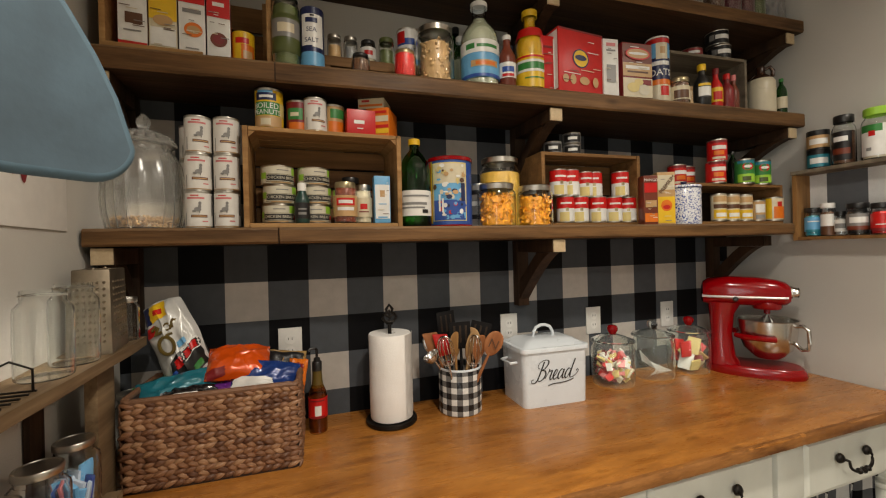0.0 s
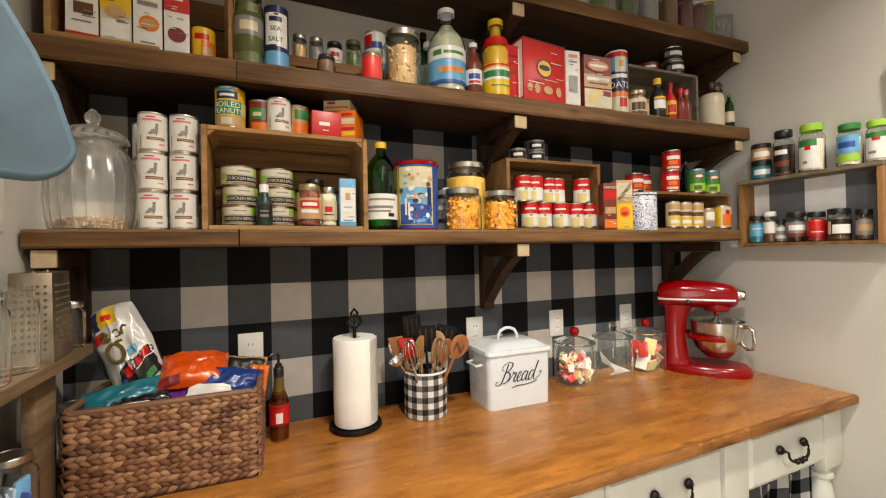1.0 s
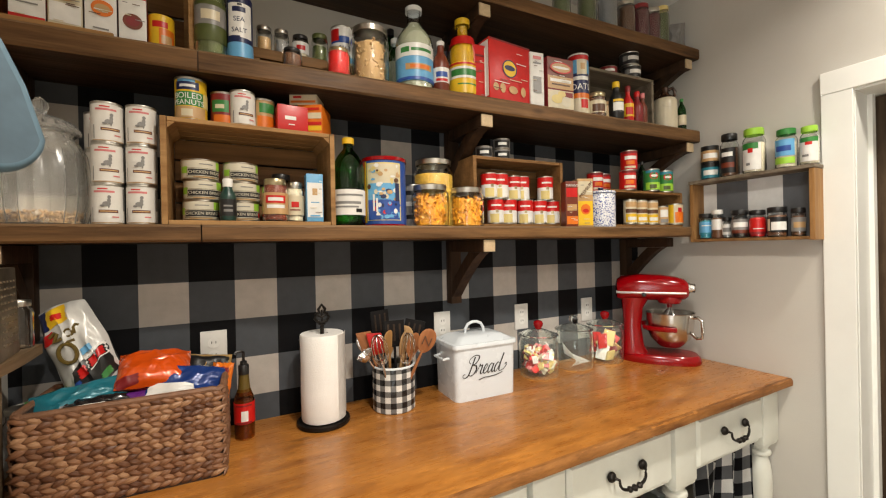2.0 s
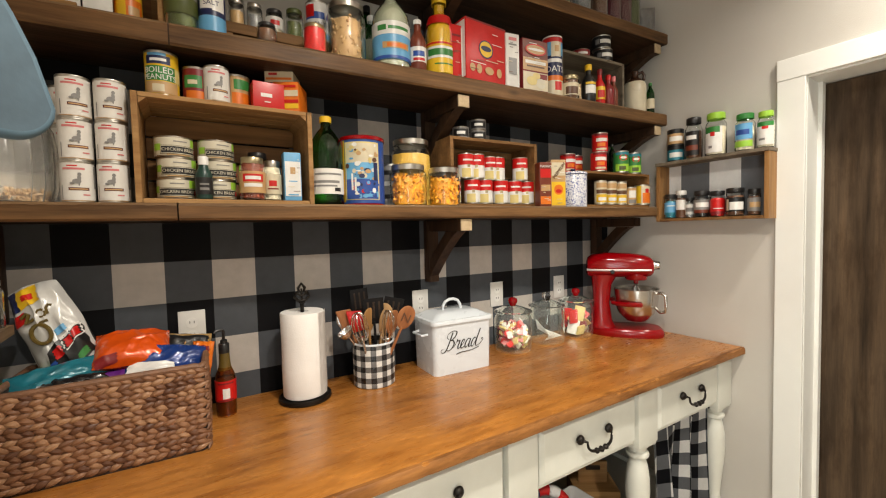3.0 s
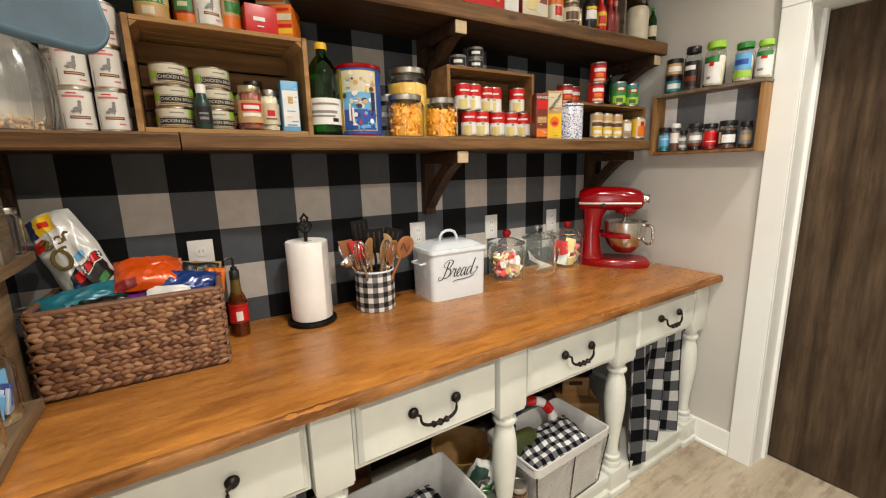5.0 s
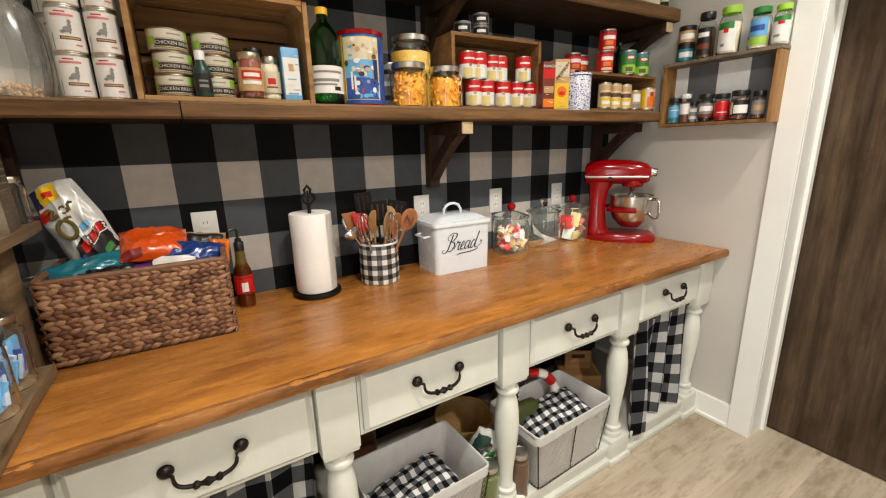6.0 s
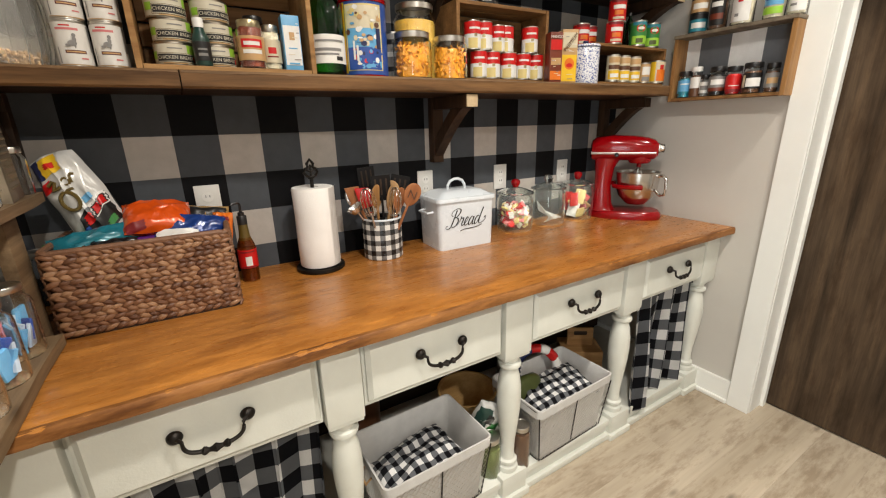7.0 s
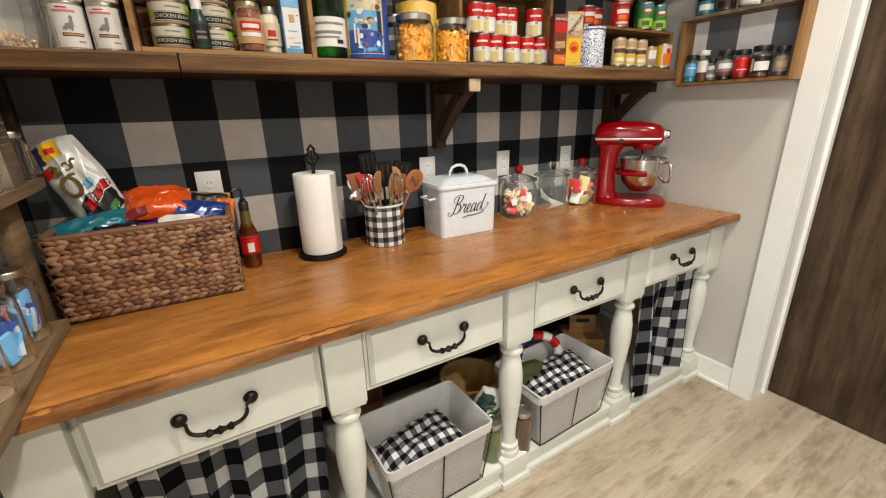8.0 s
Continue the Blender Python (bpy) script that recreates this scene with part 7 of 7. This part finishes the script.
for j in range(10):
    for i in range(5):
        bmesh.ops.create_icosphere(tb, subdivisions=1, radius=0.0036, matrix=Matrix.Translation((-0.024 + 0.012 * i, -0.0693 + 0.0005 * j, 0.03 + 0.015 * j)))
        bmesh.ops.create_icosphere(tb, subdivisions=1, radius=0.0036, matrix=Matrix.Translation((0.0385 - 0.0003 * j, -0.044 + 0.022 * i, 0.03 + 0.015 * j)))
part("teeth", tb, "old_tin", gx)
for sy in (-1, 1):
    part("rivet", lathe([(0.005, 0.0), (0.004, 0.003), (0, 0.004)], 10, 0.0, sy * 0.045, 0.1945), "old_tin", gx)
for k, (y, r, h) in enumerate(((1.325, 0.043, 0.17), (1.215, 0.044, 0.165))):
    t = thing("mason_jar", pose(XL + 0.068, y, 1.2585), "empty clear glass jar on the rack", "glass jar", "empty jars on the rack")
    glass_part(shell(jar_profile(r, h, 0.76, 0.74)), t)
    glass_part(lathe([(r * 0.77, h - 0.012), (r * 0.80, h - 0.011), (r * 0.80, h - 0.009), (r * 0.77, h - 0.008)], 28), t, "screw_thread")
t = thing("mason_jar", pose(XL + 0.085, 1.562, 1.2585), "small clear glass jar with a steel lid", "glass jar", "empty jars on the rack")
glass_part(shell(jar_profile(0.026, 0.11, 0.76, 0.74)), t)
part("lid", lid_mesh(0.021, 0.014, 0.114), "tin", t)
wr = thing("wire_rack", pose(XL + 0.07, 1.06, 1.2585), "black wire stand on the rack", "wire stand")
wire = None
for k in range(6):
    wire = tube([(-0.035, -0.06 + 0.022 * k, 0.004), (0.035, -0.06 + 0.022 * k, 0.004)], 0.002, 6, wire)
part("grid", wire, "iron", wr)
part("hoop", tube([(-0.03, 0.05, 0.004), (-0.03, 0.05, 0.04), (0, 0.05, 0.055), (0.03, 0.05, 0.04), (0.03, 0.05, 0.004)], 0.002, 6), "iron", wr)
for k, (y, r, h) in enumerate(((1.315, 0.044, 0.16), (1.19, 0.046, 0.165), (1.07, 0.044, 0.16))):
    t = thing("candy_jar", pose(XL + 0.066, y, 0.9365), "clear glass jar of blue and white packets" if k < 2 else "clear glass jar with dark oddments", "glass jar", "packet jars on the rack")
    glass_part(shell(jar_profile(r, h, 0.74, 0.74)), t)
    part("lid", lid_mesh(r * 0.78, 0.014, h + 0.003), "tin", t)
    if k < 2:
        rgs = random.Random(60 + k)
        for i in range(16):
            a, q = rgs.uniform(0, 6.28), r * rgs.uniform(0.1, 0.62)
            part("packet", rumple(block(0.030, 0.008, rgs.uniform(0.05, 0.075), 0, 0, 0, 0.003), 0.004, 45, i), ("frosted", "sky", "frosted", "blue", "frosted", "sky", "pink")[i % 7], t, at=pose(q * math.cos(a), q * math.sin(a), 0.012 + rgs.uniform(0, 0.02), rgs.uniform(-14, 14), rgs.uniform(-14, 14), rgs.uniform(0, 180)))
        continue
    packets(t, 14, ["sky", "plate", "blue"] if k < 2 else ["grey", "brown"], r * 0.55, 0.035, h * 0.55, 20 + k, 0.026)
# bits of glass at the back of the worktop
t = thing("mason_jar", pose(-0.385, 1.63, CT + 0.0005), "clear glass jar behind the basket", "glass jar")
glass_part(shell(jar_profile(0.04, 0.19, 0.76, 0.74)), t)
part("lid", lid_mesh(0.032, 0.015, 0.194), "tin", t)

# sheet of paper on the west wall
ws = thing("wall_calendar", pose(XL + 0.0015, 1.32, 1.545), "white paper sheet with red motif pinned to the wall", "paper sheet")
b = block(0.003, 0.27, 0.46, 0.0015, 0, 0, 0.0006)
part("sheet", b, "paper", ws)
rm = None
for s, q in ((-0.062, 0), (-0.028, 0.012)):
    c = bmesh.new()
    c.faces.new([c.verts.new((0.0045, s + 0.012 * math.cos(a), 0.135 - q + 0.035 * math.sin(a))) for a in [i * 2 * math.pi / 12 for i in range(12)]])
    rm = join(rm, c)
part("motif", rm, "dark_red", ws, "two dark red shapes")

# blue padded thing hanging near the walkway
bp = thing("hanging_pad", pose(-0.034, 0.572, 1.533, 0, 0, 46), "blue-grey suede pad with piped edge, hanging", "fabric pad")
PW, PH, PT = 0.34, 0.30, 0.010


def pad_edge(t):
    """Outline from the lower right corner up the sloping side."""
    return Vector((-0.14 * PH * t - 2.7 * (PH * t) ** 2, 0, PH * t))


b = bmesh.new()
prof = [(-PW, 0.016), (-0.15, 0.005), (-0.06, 0.0)] + [(-0.026 + 0.022 * math.sin(radians(q)), 0.022 - 0.022 * math.cos(radians(q))) for q in range(0, 82, 9)]
for i in range(1, 13):
    e = pad_edge(i / 12 * 0.91 + 0.09)
    prof.append((e.x, e.z))
prof.append((-PW, PH))
fr, bkv = [b.verts.new((x, -PT / 2, z)) for x, z in prof], [b.verts.new((x, PT / 2, z)) for x, z in prof]
b.faces.new(fr)
b.faces.new(bkv[::-1])
for i in range(len(prof)):
    j = (i + 1) % len(prof)
    b.faces.new((fr[j], fr[i], bkv[i], bkv[j]))
bmesh.ops.recalc_face_normals(b, faces=b.faces)
part("pad", b, "pad", bp)
part("piping", tube([(x, 0, z) for x, z in prof[:-1]], PT / 2 + 0.0002, 10, ref=(0, 1, 0)), "pad_edge", bp, "lighter blue piping")
part("hanging_loop", tube([(-0.31, 0, PH), (-0.31, 0, ZC - 1.534)], 0.004, 6), "pad_edge", bp)


# ---- under the worktop ----
def wire_basket(at, w, d, h, label):
    """Tapered wire basket with a turned-down cloth liner."""
    t = thing("wire_basket", at, label, "basket", "lined wire baskets")

    def ring(z, grow=0.0):
        k = 0.86 + 0.14 * z / h
        return [(x, y, z) for x, y in rounded(w * k + grow, d * k + grow, 0.02, 4)]

    b = bmesh.new()
    rs_ = [[b.verts.new(p) for p in ring(z, g)] for z, g in ((0.004, -0.006), (h * 0.5, -0.006), (h, -0.006), (h + 0.004, 0.0), (h + 0.003, 0.010), (h - 0.035, 0.012), (h - 0.036, 0.006))]
    for p, q in zip(rs_, rs_[1:]):
        for i in range(len(p)):
            b.faces.new((p[i], p[(i + 1) % len(p)], q[(i + 1) % len(q)], q[i]))
    b.faces.new(rs_[0][::-1])
    rumple(b, 0.004, 18, w * 30)
    part("liner", b, "liner", t, "oatmeal cloth liner turned over the rim")
    fb = None
    for z in (0.003, h * 0.98):
        fb = tube(ring(z, 0.004), 0.0028, 6, fb, closed=True)
    for sx in (-1, 0, 1):
        fb = tube([(sx * (w / 2 * 0.86), -d / 2 * 0.86 - 0.001, 0.003), (sx * w / 2, -d / 2 - 0.001, h - 0.03)], 0.0026, 6, fb)
    part("frame", fb, "iron", t, "dark wire frame")
    mesh_ = None
    nx, nz = 17, 9
    mb = bmesh.new()
    for face_ in range(2):
        for i in range(-nz, nx):
            for s in (1, -1):
                pts = []
                for j in range(nz + 1):
                    u = (i + j + (0.5 if s < 0 else 0)) / nx if s > 0 else (i + nz - j) / nx
                    if 0 <= u <= 1:
                        zz = (h - 0.03) * j / nz
                        k = 0.86 + 0.14 * zz / h
                        if face_ == 0:
                            pts.append(((u - 0.5) * w * k, -d / 2 * k - 0.003, zz))
                        else:
                            pts.append((-w / 2 * k - 0.003, (u - 0.5) * d * k, zz))
                if len(pts) > 1:
                    tube([pts[0], pts[-1]], 0.0009, 4, mb)
    tagged(part("wire_mesh", mb, "tin", t, "fine diamond wire mesh"), kind="stuff")
    lp = tube([(-w / 2 - 0.004, -0.03, h - 0.045), (-w / 2 - 0.02, -0.02, h - 0.07), (-w / 2 - 0.02, 0.02, h - 0.07), (-w / 2 - 0.004, 0.03, h - 0.045)], 0.004, 6)
    part("rope_handle", lp, "tan", t)
    return t


def folded_cloth(at, w, d, h, label):
    """Loose bundle of gingham cloth."""
    t = thing("folded_cloth", at, label, "cloth")
    b = bmesh.new()
    uvl = b.loops.layers.uv.new("UVMap")
    n = 22
    g = []
    for j in range(n + 1):
        row = []
        for i in range(n + 1):
            u, v = i / n * 2 - 1, j / n * 2 - 1
            e = max(0, 1 - abs(u) ** 4) * max(0, 1 - abs(v) ** 4)
            z = h * e ** 0.6 * (0.75 + 0.35 * noise.noise(Vector((u * 2.1, v * 2.1, w * 20)))) + 0.012 * noise.noise(Vector((u * 5, v * 5, 3)))
            row.append(b.verts.new((u * w / 2, v * d / 2, max(0.0, z))))
        g.append(row)
    for j in range(n):
        for i in range(n):
            f = b.faces.new((g[j][i], g[j][i + 1], g[j + 1][i + 1], g[j + 1][i]))
            for l, (a, c) in zip(f.loops, ((i, j), (i + 1, j), (i + 1, j + 1), (i, j + 1))):
                l[uvl].uv = (a / n * w / 0.021, c / n * d / 0.021)
    part("cloth", b, "gingham", t)
    return t


SZ = 0.1005
b1 = wire_basket(pose(0.533, 1.215, SZ, 0, 0, 1), 0.40, 0.28, 0.255, "wire basket with a cloth liner, holding folded check cloth")
folded_cloth(pose(0.515, 1.215, SZ + 0.150, 3, -5, 6), 0.31, 0.20, 0.062, "folded black and white check cloth in the basket")
b2 = wire_basket(pose(1.175, 1.22, SZ, 0, 0, 2), 0.435, 0.28, 0.255, "wire basket with a cloth liner, holding a wreath and cloth")
folded_cloth(pose(1.175, 1.205, SZ + 0.190, 8, -7, -6), 0.34, 0.20, 0.055, "crumpled black and white check cloth in the basket")
# ring wreath in flag colours, leaning behind
wt_ = thing("wreath", pose(1.185, 1.318, SZ + 0.225, 72, 0, -20), "red, white and blue fabric wreath standing in the basket", "wreath")
for k in range(14):
    a0 = 2 * math.pi * k / 14
    c = tube([(0.10 * math.cos(a0 + q * 0.112), 0.10 * math.sin(a0 + q * 0.112), 0) for q in range(5)], 0.021, 10)
    part("fabric_puff", rumple(c, 0.004, 40, k), "navy" if k in (4, 5, 6, 7, 8, 9, 10) else ("red" if k % 2 else "white"), wt_)
st_ = None
for k in range(9):
    a0 = 2 * math.pi * (6 + 0.45 * k) / 14
    c = bmesh.new()
    bmesh.ops.create_icosphere(c, subdivisions=1, radius=0.005, matrix=Matrix.Translation((0.09 * math.cos(a0), 0.09 * math.sin(a0), 0.033)))
    st_ = join(st_, c)
part("star_dots", st_, "white", wt_)
yb = thing("cloth_bundle", pose(1.075, 1.27, SZ + 0.20, 0, 0, 10), "olive yellow cloth bundle in the basket", "cloth")
b = bmesh.new()
bmesh.ops.create_icosphere(b, subdivisions=3, radius=1.0)
bmesh.ops.scale(b, vec=(0.09, 0.05, 0.07), verts=b.verts)
part("cloth", rumple(b, 0.02, 14, 2), "pickle", yb)
# wooden caddy with a slotted grip
cd = thing("wooden_caddy", pose(1.60, 1.43, SZ, 0, 0, -34), "pale wooden caddy with a slotted hand grip", "caddy")
b = block(0.20, 0.16, 0.17, 0, 0, 0, 0.004)
part("body", b, "crate", cd)
b = block(0.135, 0.016, 0.270, 0, 0, 0.0, 0.006)
part("grip_board", b, "crate", cd)
# no opening is cut; a dark block gives the hole's shade
part("grip_hole", block(0.07, 0.019, 0.025, 0, 0, 0.228, 0.006), "under", cd, "dark block for the shaded hand hole")
M["honey"] = wood("pale_honey_bowl", (0.42, 0.23, 0.075), (0.66, 0.42, 0.17), 0, 0.45, knots=False)
# big wooden bowl, chip bag and jars
wbw = thing("wooden_bowl", pose(0.872, 1.42, SZ, 0, 0, 0) @ Matrix.Diagonal((0.8, 0.8, 0.95, 1)), "large honey-coloured wooden bowl on its stand", "bowl")
part("bowl", shell([(0.07, 0.0), (0.08, 0.01), (0.115, 0.07), (0.145, 0.14), (0.160, 0.195), (0.163, 0.205)], 0.012, 32), "honey", wbw)
snack_bag(pose(0.785, 1.25, SZ + 0.115, 14, 24, -20), 0.12, 0.19, 0.06, "f_white", "white and green chip bag behind the basket", [("deep_green", -0.9, 0.0, -0.2, 0.8), ("green", 0.2, 0.9, -0.6, 0.2), ("black", -0.3, 0.2, 0.1, 0.6)], 23)["group"] = ""
screw_jar(pose(0.795, 1.155, SZ, 0, 0, -20), 0.041, 0.175, "glass jar of dark dried herbs with a tin lid", "tin", "pickle", 0.75, name="jar")
screw_jar(pose(0.922, 1.125, SZ, 0, 0, -20), 0.036, 0.19, "glass jar of brown syrup with a tin lid", "tin", "cinnamon", 0.82, name="jar")
tin_can(pose(0.42, 1.55, SZ, 0, 0, 0), 0.09, 0.30, "brown", "large brown tin in the dark behind the baskets", lid="brown")
tin_can(pose(1.30, 1.62, SZ, 0, 0, 0), 0.08, 0.36, "grey", "tall dark grey tin behind the basket", lid="grey")


def curtain(x0, x1, y, ztop, zbot, folds, label, skew=0.0, seed=1, front_flap=0.0):
    """Gathered check curtain on a rod, its folds deeper towards the hem."""
    t = thing("curtain", Matrix(), label, "curtain", "check curtains")
    b = bmesh.new()
    uvl = b.loops.layers.uv.new("UVMap")
    n, m_ = 90, 22
    g, us = [], []
    for j in range(m_ + 1):
        v = j / m_
        row, u_, prev = [], [], None
        s = 0.0
        for i in range(n + 1):
            a = i / n
            ph = a * folds * 2 * math.pi + 2.2 * noise.noise(Vector((a * 2.6, seed, 0.5 * v)))
            amp = (0.014 + 0.026 * v) * (0.7 + 0.8 * noise.noise(Vector((a * 4, seed + 3, v))))
            w = x1 - x0
            p = Vector((x0 + w * (a * (1 - 0.1 * v) + 0.05 * v) + skew * v * (1 - a) + 0.012 * math.sin(2 * ph), y + amp * math.sin(ph), ztop + (zbot - ztop) * v + 0.006 * math.sin(ph) * v))
            flap = max(0.0, 1 - a / 0.34) ** 0.5 * front_flap * v
            p += Vector((0.0, -flap, -0.9 * flap + 0.016 * v * noise.noise(Vector((a * 5, seed, 7)))))
            if prev is not None:
                s += 1.45 * w / n
            prev = p
            row.append(b.verts.new(p))
            u_.append(s)
        g.append(row)
        us.append(u_)
    for j in range(m_):
        for i in range(n):
            f = b.faces.new((g[j][i], g[j][i + 1], g[j + 1][i + 1], g[j + 1][i]))
            for l, (a, c) in zip(f.loops, ((i, j), (i + 1, j), (i + 1, j + 1), (i, j + 1))):
                l[uvl].uv = (us[c][a] / 0.052 + 0.4 * seed, c / m_ * (ztop - zbot) / 0.052)
    bmesh.ops.solidify(b, geom=b.faces[:], thickness=0.0012)
    part("cloth", b, "gingham", t)
    part("rod", tube([(x0 - 0.02, y, ztop + 0.004), (x1 + 0.02, y, ztop + 0.004)], 0.005, 8), "iron", t)
    for k in range(folds + 1):
        a = x0 + (x1 - x0) * k / folds
        part("clip", block(0.008, 0.012, 0.02, a, y - 0.004, ztop - 0.014, 0.002), "iron", t)


curtain(-0.28, 0.19, 1.15, 0.645, 0.13, 5, "gathered black and white check curtain under the drawer", 0.0, 2)
curtain(1.59, 2.015, 1.128, 0.640, 0.115, 3, "gathered black and white check curtain beside the end leg", -0.05, 5, 0.055)
